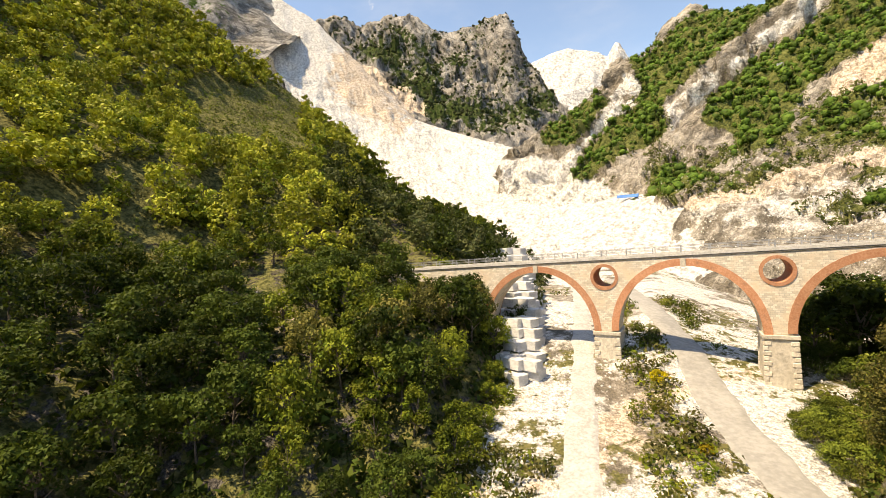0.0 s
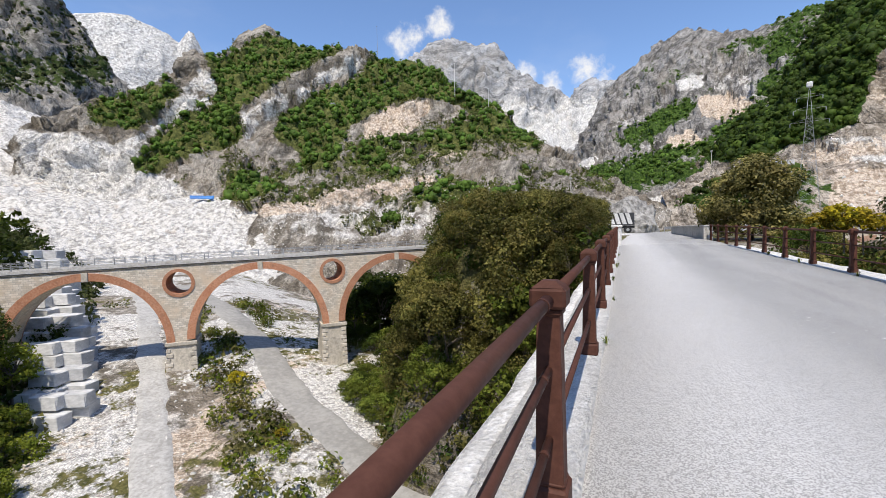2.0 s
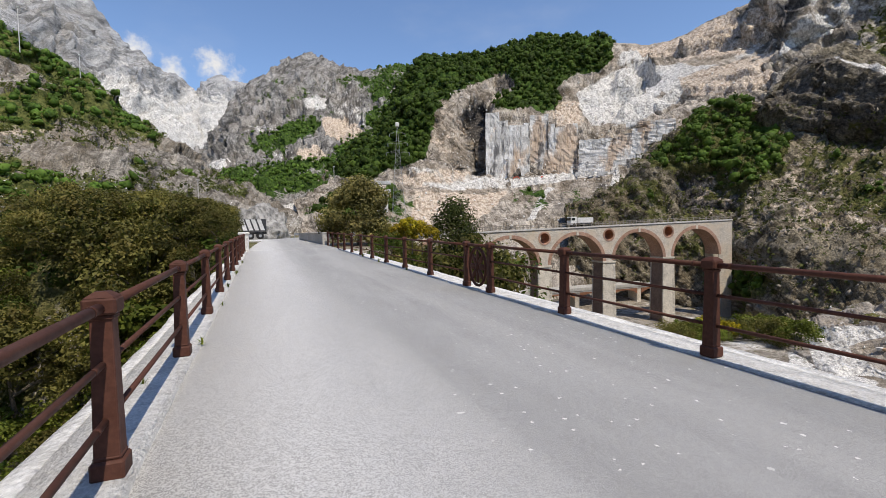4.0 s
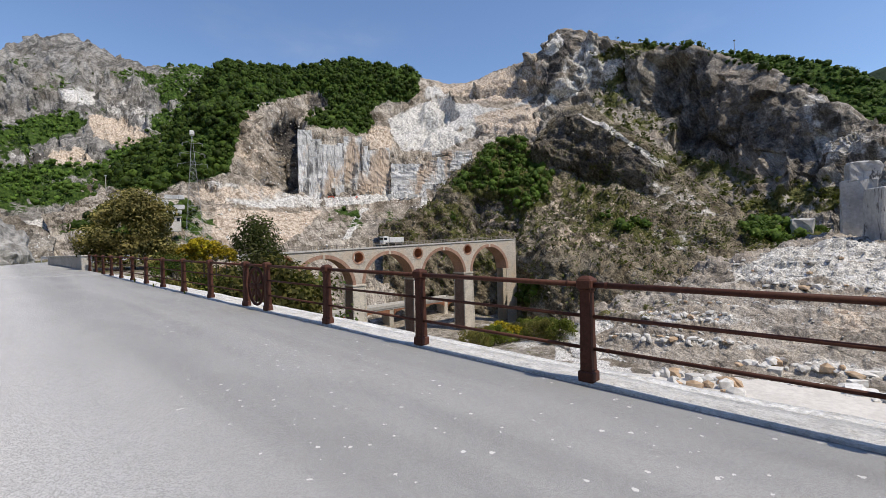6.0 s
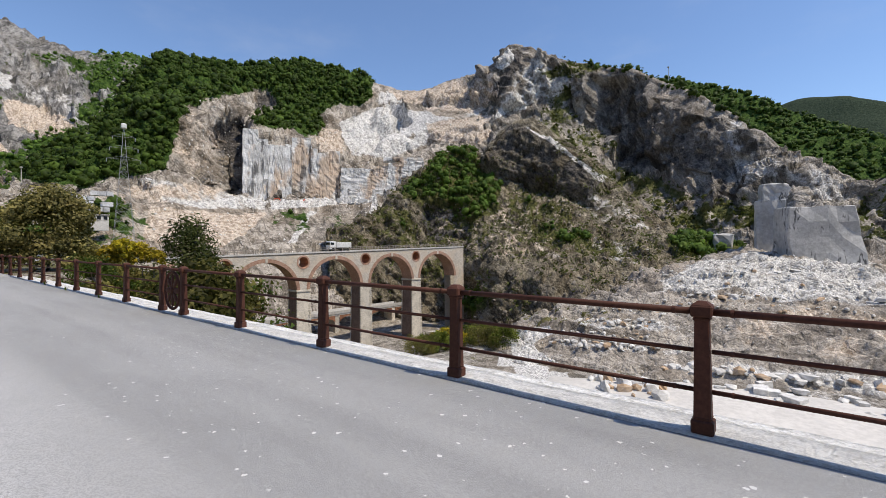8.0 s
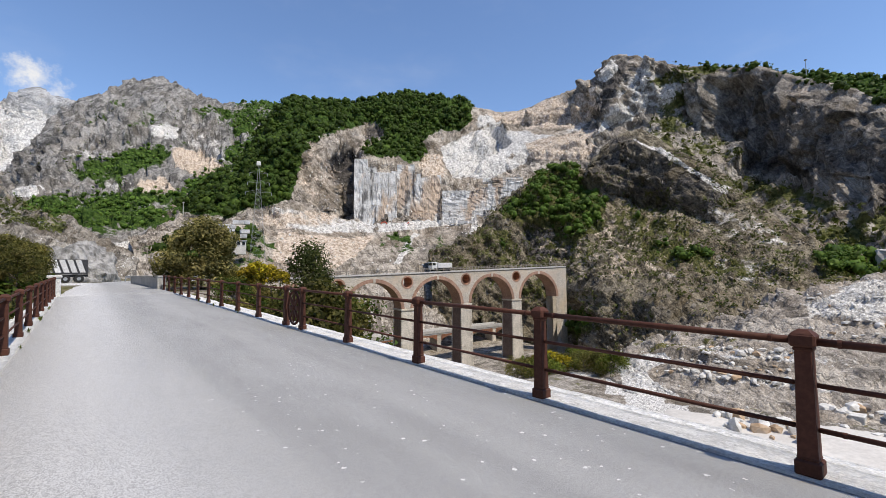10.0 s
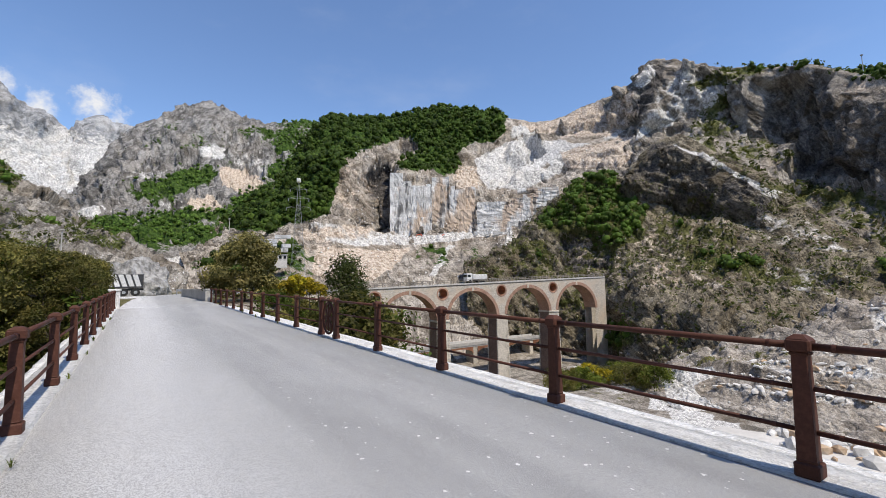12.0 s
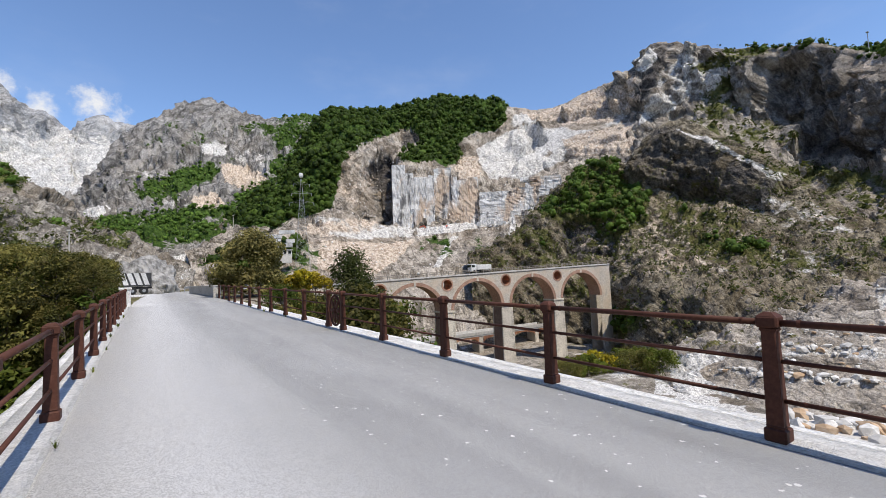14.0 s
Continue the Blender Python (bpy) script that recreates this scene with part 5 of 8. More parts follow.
def viaduct(name, label, start, run, piers, span, width, deck_top, springing, base, rise, pier_w, grade, lead, tail, vault_mat, ring_mat, wall_mat):
    """A masonry viaduct along one line: start is the first pier's middle, run the bearing of the deck in degrees."""
    th = thing(name, label, "viaduct", at=(start[0], start[1], 0), rz=-run)
    rail_mat = RAIL_STONE if vault_mat == BRICK_OLD else STEEL
    half, r, steps = span / 2, (span - pier_w) / 2, 28
    eye = springing + (deck_top - springing) * 0.735
    ang = [math.pi * s / steps for s in range(steps + 1)]
    hx = width / 2

    def arc(k, extra=0.0):
        mid = (k + 0.5) * span
        return [(mid - (r + extra) * math.cos(t), springing + (rise + extra) * math.sin(t) + grade * mid) for t in ang]

    def top(y):
        return deck_top - 0.45 + grade * y

    for k in range(0, piers):
        y0 = k * span
        zc = eye + grade * y0
        a, b = arc(k - 1), arc(k)
        outline = a[steps // 2:] + b[:steps // 2 + 1]
        outline += [(outline[-1][0], top(outline[-1][0])), (y0, top(y0)), (outline[0][0], top(outline[0][0]))]
        hole = [(y0 + 1.42 * math.cos(2 * math.pi * s / 24), zc + 1.42 * math.sin(2 * math.pi * s / 24)) for s in range(24)]
        bm = bmesh.new()
        for side in (-hx, hx):
            edges = []
            for loop in (outline, hole):
                vs = [bm.verts.new((side, y, z)) for y, z in loop]
                edges += [bm.edges.new((vs[s], vs[(s + 1) % len(vs)])) for s in range(len(vs))]
            bmesh.ops.triangle_fill(bm, use_beauty=True, edges=edges)
        bmesh.ops.recalc_face_normals(bm, faces=bm.faces)
        part("spandrel_wall", bm, wall_mat, th)
        bm = bmesh.new()
        ring = [[bm.verts.new((x, y, z)) for x in (-hx, hx)] for y, z in hole]
        for s in range(24):
            bm.faces.new((ring[s][0], ring[s][1], ring[(s + 1) % 24][1], ring[(s + 1) % 24][0]))
        part("eye_lining", bm, BRICK, th)
        for side in (-1, 1):
            bm = bmesh.new()
            x = side * (hx + 0.09)
            ring = []
            for s in range(28):
                t = 2 * math.pi * s / 28
                c, sn = math.cos(t), math.sin(t)
                ring.append([bm.verts.new((xx, y0 + rr * c, zc + rr * sn)) for xx, rr in ((x - side * 0.4, 1.40), (x, 1.40), (x, 1.80), (x - side * 0.4, 1.80))])
            for s in range(28):
                u, v = ring[s], ring[(s + 1) % 28]
                for q in range(3):
                    bm.faces.new((u[q], u[q + 1], v[q + 1], v[q]))
            part("eye_ring", bm, ring_mat, th)
    for k in range(-1, piers):
        lo = arc(k)
        bm = bmesh.new()
        row = [(bm.verts.new((-hx, y, z)), bm.verts.new((hx, y, z))) for y, z in lo]
        for s in range(steps):
            bm.faces.new((row[s][0], row[s][1], row[s + 1][1], row[s + 1][0]))
        part("vault", bm, vault_mat, th, smooth=True)
        hi = arc(k, 0.92)
        for side in (-1, 1):
            bm = bmesh.new()
            x = side * (hx + 0.07)
            f = [[bm.verts.new((xx, y, z)) for xx, (y, z) in ((x - side * 0.3, lo[s]), (x, lo[s]), (x, hi[s]), (x - side * 0.3, hi[s]))] for s in range(steps + 1)]
            for s in range(steps):
                for q in range(3):
                    bm.faces.new((f[s][q], f[s][q + 1], f[s + 1][q + 1], f[s + 1][q]))
            part("brick_arch", bm, ring_mat, th)
            mid = (k + 0.5) * span
            zk = springing + rise + grade * mid
            bm = bmesh.new()
            box(bm, (x - 0.12, mid - 0.32, zk - 0.1), (x + 0.12, mid + 0.32, zk + 1.0), 0.03)
            part("keystone", bm, STONE, th)
    for k, ends in ((-1, 0), (piers, 1)):  # solid half spandrels at the two ends
        a = arc(-1)[:steps // 2 + 1] if ends == 0 else arc(piers - 1)[steps // 2:]
        y_out = -span - lead if ends == 0 else piers * span + tail
        outline = a + ([(a[-1][0], top(a[-1][0])), (y_out, top(y_out)), (y_out, base), (a[0][0], base)] if ends == 0 else [(a[-1][0], base), (y_out, base), (y_out, top(y_out)), (a[0][0], top(a[0][0]))])
        bm = bmesh.new()
        for side in (-hx, hx):
            vs = [bm.verts.new((side, y, z)) for y, z in outline]
            edges = [bm.edges.new((vs[s], vs[(s + 1) % len(vs)])) for s in range(len(vs))]
            bmesh.ops.triangle_fill(bm, use_beauty=True, edges=edges)
        part("abutment", bm, wall_mat, th)
    for k in range(0, piers):
        y = k * span
        w0, w1 = pier_w * 0.5, pier_w * 0.58
        lo, hi = base - 1.5, springing + grade * y
        bm = bmesh.new()
        v = [[bm.verts.new(c) for c in ((-x, y - w, z), (x, y - w, z), (x, y + w, z), (-x, y + w, z))] for z, w, x in ((lo, w1, hx + 0.35), (hi, w0, hx + 0.02))]
        for s in range(4):
            bm.faces.new((v[0][s], v[0][(s + 1) % 4], v[1][(s + 1) % 4], v[1][s]))
        pier = part("pier", bm, STONE, th)
        # flank faces take the darker brick, which paints their shade
        if vault_mat == BRICK_OLD:
            pier.data.materials.append(BRICK_SHADE)
            pier.data.polygons.foreach_set("material_index", [0 if abs(f.normal.x) > 0.5 else 1 for f in pier.data.polygons])
        bm = bmesh.new()
        box(bm, (-hx - 0.25, y - w0 - 0.22, hi - 0.42), (hx + 0.25, y + w0 + 0.22, hi + 0.05), 0.05)
        part("pier_cap", bm, STONE, th)
        z, s = lo, 0
        while z < hi - 0.95:  # rough corner stones, proud of the pier
            f = (z - lo) / (hi - lo)
            w, x = w1 + (w0 - w1) * f, hx + 0.35 - 0.33 * f
            d = (0.78, 0.5)[s % 2]
            for sx in (-1, 1):
                for sy in (-1, 1):
                    cx, cy = sx * (x - 0.14), sy * (w - d / 2 + 0.09) + y
                    bm = bmesh.new()
                    box(bm, (cx - 0.24, cy - d / 2, z + 0.03), (cx + 0.24, cy + d / 2, z + 0.54), 0.05)
                    part("quoin", bm, STONE, th)
            z, s = z + 0.6, s + 1
    y0, y1 = -span - lead, piers * span + tail

    def beam(nm, x0, x1, z0, z1, mat):
        bm = bmesh.new()
        vs = [bm.verts.new((x, y, z + grade * y)) for y in (y0, y1) for x, z in ((x0, z0), (x1, z0), (x1, z1), (x0, z1))]
        for q in ((0, 1, 2, 3), (7, 6, 5, 4), (0, 4, 5, 1), (1, 5, 6, 2), (2, 6, 7, 3), (3, 7, 4, 0)):
            bm.faces.new([vs[c] for c in q])
        bmesh.ops.recalc_face_normals(bm, faces=bm.faces)
        return part(nm, bm, mat, th)

    beam("deck", -hx, hx, deck_top - 0.6, deck_top - 0.1, ASPHALT_LANE)
    for side in (-1, 1):
        x = side * (hx + 0.16)
        beam("cornice", min(x, x - side * 0.55), max(x, x - side * 0.55), deck_top - 0.34, deck_top + 0.02, CONCRETE)
        beam("string_course", min(x - side * 0.06, x - side * 0.5), max(x - side * 0.06, x - side * 0.5), deck_top - 0.52, deck_top - 0.33, DARK_STONE)
        stony = rail_mat == RAIL_STONE
        thick, tall, gap = (0.05, 1.06, 2.2) if stony else (0.032, 0.86, 3.2)
        for h in (0.55, 1.0) if stony else (0.42, 0.82):
            beam("hand_rail", x - side * 0.25 - thick, x - side * 0.25 + thick, deck_top + h - thick, deck_top + h + thick, rail_mat)
        bm = bmesh.new()
        box(bm, (-1.8 * thick, -1.8 * thick, 0), (1.8 * thick, 1.8 * thick, tall))
        me = None
        y = y0 + 0.5
        while y < y1:
            if me is None:
                ob = part("rail_post", bm, rail_mat, th)
                me = ob.data
            else:
                ob = new("rail_post", me)
                ob.parent = th
            ob.location = (x - side * 0.25, y, deck_top + grade * y)
            y += gap
    return th


DARK_STONE = plain("weathered_stone", (0.10, 0.09, 0.08), (0.26, 0.235, 0.20), 3.0, 0.9, depth=0.03)
viaduct("stone_viaduct", "old stone and red-brick arch viaduct with round eyes over the piers", (-54.4, 41.5), 44.0, 2, 19.1, 4.6, -1.75, -12.0, -22.0, 8.6, 3.15, 0.026, 20.0, 14.0, STONE_WALL, BRICK, STONE_WALL)
viaduct("quarry_viaduct", "long brick arch viaduct across the gravel river bed", (49.1, 102.4), 98.2, 4, 19.14, 4.8, 0.8, -9.0, -27.0, 7.6, 3.6, 0.029, 10.0, 3.0, BRICK_OLD, BRICK_OLD, STONE_WALL_GREY)


# ---- plants ----
def leaf_cards(rng, centres, radius, count, size, flat=0.75, up=0.35):
    """Small folded leaf sprays round each centre: arrays of corners (n, 4, 3)."""
    m = len(centres) * count
    c = np.repeat(centres, count, 0)
    d = rng.normal(size=(m, 3))
    d /= np.linalg.norm(d, axis=1, keepdims=True)
    r = np.repeat(radius, count) * rng.uniform(0.35, 1.0, m) ** 0.6
    pos = c + d * r[:, None] * (1, 1, flat)
    nrm = d * 1.15 + rng.normal(size=(m, 3)) * 0.36 + (0, 0, up)
    nrm /= np.linalg.norm(nrm, axis=1, keepdims=True)
    a = np.cross(nrm, rng.normal(size=(m, 3)))
    a /= np.linalg.norm(a, axis=1, keepdims=True) + 1e-9
    b = np.cross(nrm, a)
    s = (np.repeat(size, count) if np.ndim(size) else size) * rng.uniform(0.6, 1.3, m)
    s = s[:, None]
    bend = nrm * s * 0.25
    return np.stack([pos - a * s - bend, pos - b * s * 0.5, pos + a * s - bend, pos + b * s * 0.5], 1)


def cards_mesh(name, quads, mat, fine=True):
    """Leaf sprays as one mesh: four-cornered close by, three-cornered far off."""
    n = len(quads)
    if not fine:
        mid = quads.mean(1)
        tri = np.stack([quads[:, 0], quads[:, 2], mid + (quads[:, 3] - mid) * 2.4], 1)
        tri = mid[:, None] + (tri - mid[:, None]) * 0.85
        return soup(name, tri.reshape(-1, 3), np.arange(n * 3).reshape(n, 3), mat)
    ob = soup(name, quads.reshape(-1, 3), np.arange(n * 4).reshape(n, 4), mat)
    return ob


def tree_kind(seed, height, spread_r, clusters, leaves, leaf, mat, shape="round", label="", category="tree", name="tree", fine=True):
    """A tree: tapered trunk, limbs to every big clump, and a crown of small leaf sprays with gaps between the clumps."""
    rng = np.random.default_rng(seed)
    th = thing(name, label, category)
    trunk_h = height * (0.55 if shape != "cone" else 0.95)
    bm = bmesh.new()
    r0 = height * 0.022
    pts = [Vector((0.04 * height * math.sin(seed + 2.2 * f) * f, 0.04 * height * math.cos(1.7 * seed + 2 * f) * f, f * trunk_h)) for f in (0, 0.25, 0.5, 0.75, 1.0)]
    pts[0].z = -0.8
    for i in range(4):
        tube(bm, pts[i], pts[i + 1], r0 * (1 - 0.19 * i), r0 * (1 - 0.19 * (i + 1)), 6)
    if shape == "cone":
        f = rng.uniform(0.1, 1.0, clusters) ** 0.8
        a = rng.uniform(0, 6.283, clusters)
        rad = spread_r * (1.02 - f) * rng.uniform(0.5, 1.0, clusters)
        cen = np.stack([rad * np.cos(a), rad * np.sin(a), height * (0.06 + 0.92 * f)], 1)
        size = spread_r * (0.22 + 0.22 * (1 - f))
    else:
        d = rng.normal(size=(clusters, 3))
        d /= np.linalg.norm(d, axis=1, keepdims=True)
        d[:, 2] = np.where(d[:, 2] < -0.55, -d[:, 2], d[:, 2])
        k = rng.uniform(0.45, 1.0, clusters) ** 0.5
        lump = 1 + 0.35 * grain(d * 1.7 + seed)
        cen = d * (k * lump)[:, None] * (spread_r * 0.82, spread_r * 0.82, height * 0.36) + (0, 0, height * 0.56)
        size = spread_r * rng.uniform(0.2, 0.36, clusters)
    for c in cen[:: max(1, clusters // 9)]:
        j = Vector(c)
        q = pts[min(4, 1 + int(3 * max(0, min(1, c[2] / trunk_h * 0.7))))]
        tube(bm, q, q.lerp(j, 0.9), r0 * 0.45, r0 * 0.12, 4)
    part("trunk", bm, BARK, th)
    quads = leaf_cards(rng, cen, size, leaves, leaf)
    ob = cards_mesh("crown", quads, mat, fine)
    ob.parent = th
    return th


def crown_cards(seed, height, spread_r, clusters, leaves, leaf):
    """The leaf sprays of one crown alone, for woods that are joined into one."""
    g = np.random.default_rng(seed)
    d = g.normal(size=(clusters, 3))
    d /= np.linalg.norm(d, axis=1, keepdims=True)
    lump = (1 + 0.35 * grain(d * 1.7 + seed)) * g.uniform(0.45, 1.0, clusters) ** 0.5
    cen = d * lump[:, None] * (spread_r * 0.82, spread_r * 0.82, height * 0.40) + (0, 0, height * 0.48)
    return leaf_cards(g, cen, spread_r * g.uniform(0.2, 0.36, clusters), leaves, leaf)


def grove(name, label, spots, sizes, crowns, mat, seed):
    """Many trees of a far slope, joined."""
    g = np.random.default_rng(seed)
    out = []
    for p, s in zip(spots, sizes):
        q = crowns[g.integers(len(crowns))]
        a = g.uniform(0, 6.283)
        m = np.array([[math.cos(a), -math.sin(a), 0], [math.sin(a), math.cos(a), 0], [0, 0, g.uniform(0.8, 1.15)]]) * s
        out.append(q @ m.T + p)
    return tagged(cards_mesh(name, np.concatenate(out), mat, False), label, "wood", kind="stuff")


def kinds(prefix, count, *args, **kw):
    return [tree_kind(prefix + i, *args, **kw) for i in range(count)]




class Planter:
    """Puts trees down: the first use moves the original, later ones copy it."""

    def __init__(self, things):
        self.things, self.used = things, set()

    def put(self, i, at, size, turn, tilt=0.0, squash=1.0):
        th = self.things[i % len(self.things)]
        m = pose(*at, tilt, 0, turn)
        if i % len(self.things) not in self.used:
            self.used.add(i % len(self.things))
            th.matrix_world = m @ Matrix.Diagonal((size, size, size * squash, 1))
            ob = th
        else:
            ob = copy_thing(th, m)
            ob.scale = (size, size, size * squash)
        return ob


near_a = Planter(kinds(11, 3, 8.0, 3.0, 40, 48, 0.22, LEAF, label="leafy green broadleaf tree on the hillside", fine=False))
near_l = Planter(kinds(41, 2, 8.0, 3.0, 40, 48, 0.2, LEAF_LIGHT, label="yellow-green broadleaf tree on the hillside, leaf colour brightened as sunlit", fine=False))
near_o = Planter(kinds(31, 3, 7.0, 3.2, 40, 48, 0.22, LEAF_OAK, label="brownish green oak with dense small leaves", fine=False))
near_d = Planter(kinds(171, 3, 8.0, 3.2, 40, 48, 0.22, LEAF_DARK, label="oak on the hillside, leaf colour darkened for shade", fine=False))
bank_o = Planter(kinds(151, 4, 8.0, 3.4, 46, 110, 0.15, LEAF_OAK, label="brownish green oak crowding the bank beside the bridge", fine=False))
bush_o = Planter(kinds(191, 2, 6.6, 3.5, 36, 70, 0.16, LEAF_OAK, label="brownish green bush on the steep bank", category="bush", name="bush", fine=False))
bush_d = Planter(kinds(195, 2, 6.6, 3.5, 36, 70, 0.16, LEAF_DARK, label="dark green bush on the bank, leaf colour darkened for shade", category="bush", name="bush", fine=False))
bush_a = Planter(kinds(198, 2, 6.6, 3.5, 40, 42, 0.22, LEAF_BUSH, label="sunlit yellow-green bush at the foot of the bank", category="bush", name="bush", fine=False))
crowns_mid = [crown_cards(50 + i, 8.0, 3.4, 34, 17, 0.42) for i in range(5)]
crowns_far = [crown_cards(90 + i, 8.0, 3.4, 20, 12, 0.75) for i in range(5)]


def sample(M, rng, count, ok, weight=None):
    """Random points of a mountain's sheet, spread evenly over its area, where ok holds."""
    p = M["p"]
    area = np.linalg.norm(np.cross(p[1:, :-1] - p[:-1, :-1], p[:-1, 1:] - p[:-1, :-1]), axis=-1)
    w = area * np.broadcast_to(ok, p.shape[:2])[:-1, :-1]
    if weight is not None:
        w = w * weight[:-1, :-1]
    w = w.ravel() / w.sum()
    cell = rng.choice(w.size, count, p=w)
    i, j = np.unravel_index(cell, area.shape)
    f, g = rng.uniform(0, 1, (2, count, 1))
    return p[i, j] + f * (p[i + 1, j] - p[i, j]) + g * (p[i, j + 1] - p[i, j])


rng = np.random.default_rng(5)
dist = np.linalg.norm(LEFT["p"] - EYE, axis=-1)
front = (LEFT["k"] < LEFT["rows"] - 1.75)[:, None] & (LEFT["az"] > -124)
clear = ~((np.abs(LEFT["az"] + 95.5) < 4.0) & (np.abs(LEFT["el"] + 5.5) < 2.6)) & ~((np.abs(LEFT["az"] + 97.5) < 6.0) & (np.abs(LEFT["el"] - 15.5) < 4.0))
taken = []


def apart(points, gap):
    keep = []
    for p in points:
        if all((p[0] - q[0]) ** 2 + (p[1] - q[1]) ** 2 + 0.5 * (p[2] - q[2]) ** 2 > (gap * g) ** 2 for q, g in taken):
            taken.append((p, 1.0))
            keep.append(p)
    return keep


spots = apart(sample(LEFT, rng, 1600, front & clear & (dist < 80)), 2.6)[:140]
for i, p in enumerate(spots):
    v = p - EYE
    az, d, el = math.degrees(math.atan2(v[0], v[1])), math.hypot(v[0], v[1]), math.degrees(math.atan2(v[2], math.hypot(v[0], v[1])))
    # shady spots get the shade-dark leaves, so tree colour follows the light
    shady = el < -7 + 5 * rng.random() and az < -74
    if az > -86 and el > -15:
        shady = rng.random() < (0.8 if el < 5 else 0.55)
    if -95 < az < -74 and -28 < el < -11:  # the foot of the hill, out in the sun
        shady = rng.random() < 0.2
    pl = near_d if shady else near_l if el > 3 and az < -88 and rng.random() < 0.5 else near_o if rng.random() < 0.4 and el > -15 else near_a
    s = rng.uniform(0.75, 1.25) if p[2] > -17 else rng.uniform(0.45, 0.8)
    if -79 < az < -60:  # low growth below the viaduct's end
        s = min(s, (1.36 + d * math.tan(radians(-3.6)) - p[2]) / 8.6)
    if s > 0.2:
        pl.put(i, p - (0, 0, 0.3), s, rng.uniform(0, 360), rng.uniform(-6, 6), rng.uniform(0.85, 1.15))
spots = apart(sample(LEFT, rng, 1100, front & clear & (dist >= 80) & (dist < 150)), 3.3)[:260]
# light is in the leaf colour: LEAF_LIGHT sunlit, LEAF_DARK and LEAF_SCRUB shaded
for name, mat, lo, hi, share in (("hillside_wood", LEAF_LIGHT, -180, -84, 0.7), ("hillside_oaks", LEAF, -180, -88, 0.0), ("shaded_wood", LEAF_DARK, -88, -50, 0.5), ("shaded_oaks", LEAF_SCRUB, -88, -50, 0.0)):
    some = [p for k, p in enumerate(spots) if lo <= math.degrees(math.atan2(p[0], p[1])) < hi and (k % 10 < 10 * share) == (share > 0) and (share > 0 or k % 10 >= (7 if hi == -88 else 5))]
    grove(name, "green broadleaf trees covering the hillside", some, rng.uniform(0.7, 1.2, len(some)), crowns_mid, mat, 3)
spots = apart(sample(LEFT, rng, 1100, front & clear & (dist >= 150)), 3.4)[:330]
for name, mat, lo, hi in (("upper_wood", LEAF_LIGHT, -180, -84), ("upper_oaks", LEAF, -84, -50)):
    some = [p for p in spots if lo <= math.degrees(math.atan2(p[0], p[1])) < hi]
    grove(name, "trees on the upper hillside", some, rng.uniform(0.6, 1.15, len(some)), crowns_far, mat, 4)


def near_road(x, y):
    """Whether a spot lies on the valley road."""
    f = min(1.0, max(0.0, -x / 51.0))
    return abs(y - (22.5 + 29.0 * f)) < 3.6 and x < 4


# unseen trees on the rear slope, added to block the sun
rear = (LEFT["k"] < LEFT["rows"] - 1.75)[:, None] & (LEFT["az"] <= -124) & (LEFT["az"] > -166)
spots = apart(sample(LEFT, rng, 500, rear), 3.4)[:120]
grove("rear_wood", "unseen dense trees beside the bridge, added to shade the hillside", spots, rng.uniform(0.8, 1.3, len(spots)), crowns_far, LEAF, 8)


# oaks crowding the bank beside the bridge's far end
def shelf_z(x, y):
    d = (SHELF[..., 0] - x) ** 2 + (SHELF[..., 1] - y) ** 2
    return float(SHELF[..., 2].ravel()[d.argmin()])


TOPS = np.array([(-40, -24), (-37, -19), (-35.5, -14), (-33, -8), (-31, -5), (-29, -3), (-27.5, 1.0), (-26, 3.6), (-21, 6.6), (-12, 6.4), (-6, 5.2), (-3, 3.0), (-1.6, 0.8), (0, 0.4)])
bank_taken = []


def bank_tree(i, az, d, want, loose, planters):
    """One oak of the bank, kept below the line of the crowns and off the roads; says whether it found room."""
    x, y, _ = place(az, 0, d)
    z = max(shelf_z(x, y), float(ground_height(np.array(x), np.array(y))))
    half = math.degrees(2.6 * want / d)
    top = min(np.interp(az - half, TOPS[:, 0], TOPS[:, 1]) + 1.5, np.interp(az, TOPS[:, 0], TOPS[:, 1]))
    s = min(want, (1.36 + d * math.tan(radians(top - loose)) - z) / 8.0)
    if s < 0.25 or x + 2.9 * s > -1.6 - (0.8 if y > 30 else 0) or y < 22.5 - 0.569 * x + 3.4 + 2.0 * s or (abs(az + 39.5) < 2.4 and d < 62):
        return
    if z < -15 and near_road(x - 2.2 * s, y - 1.5 * s):
        s *= 0.6
    if any((x - a) ** 2 + (y - b) ** 2 + 0.8 * (z - c) ** 2 < (1.05 * (s + r)) ** 2 for a, b, c, r in bank_taken):
        return
    bank_taken.append((x, y, z, s))
    planters.put(i, (x, y, z - 0.5), s, rng.uniform(0, 360), 0, 1.0)


ok = (SHELF[..., 0] < -3.2) & (SHELF[..., 1] > 18) & (SHELF[..., 1] < 75) & (SHELF[..., 0] > -34) & (SHELF[..., 2] > -21) & (np.degrees(np.arctan2(SHELF[..., 0], SHELF[..., 1])) > np.where(SHELF[..., 2] > -12, -29, -36))
window = ~((np.abs(np.degrees(np.arctan2(SHELF[..., 0], SHELF[..., 1])) + 20) < 2.5) & (SHELF[..., 2] < -4.5) & (SHELF[..., 2] > -11))
BANK = {"p": SHELF}

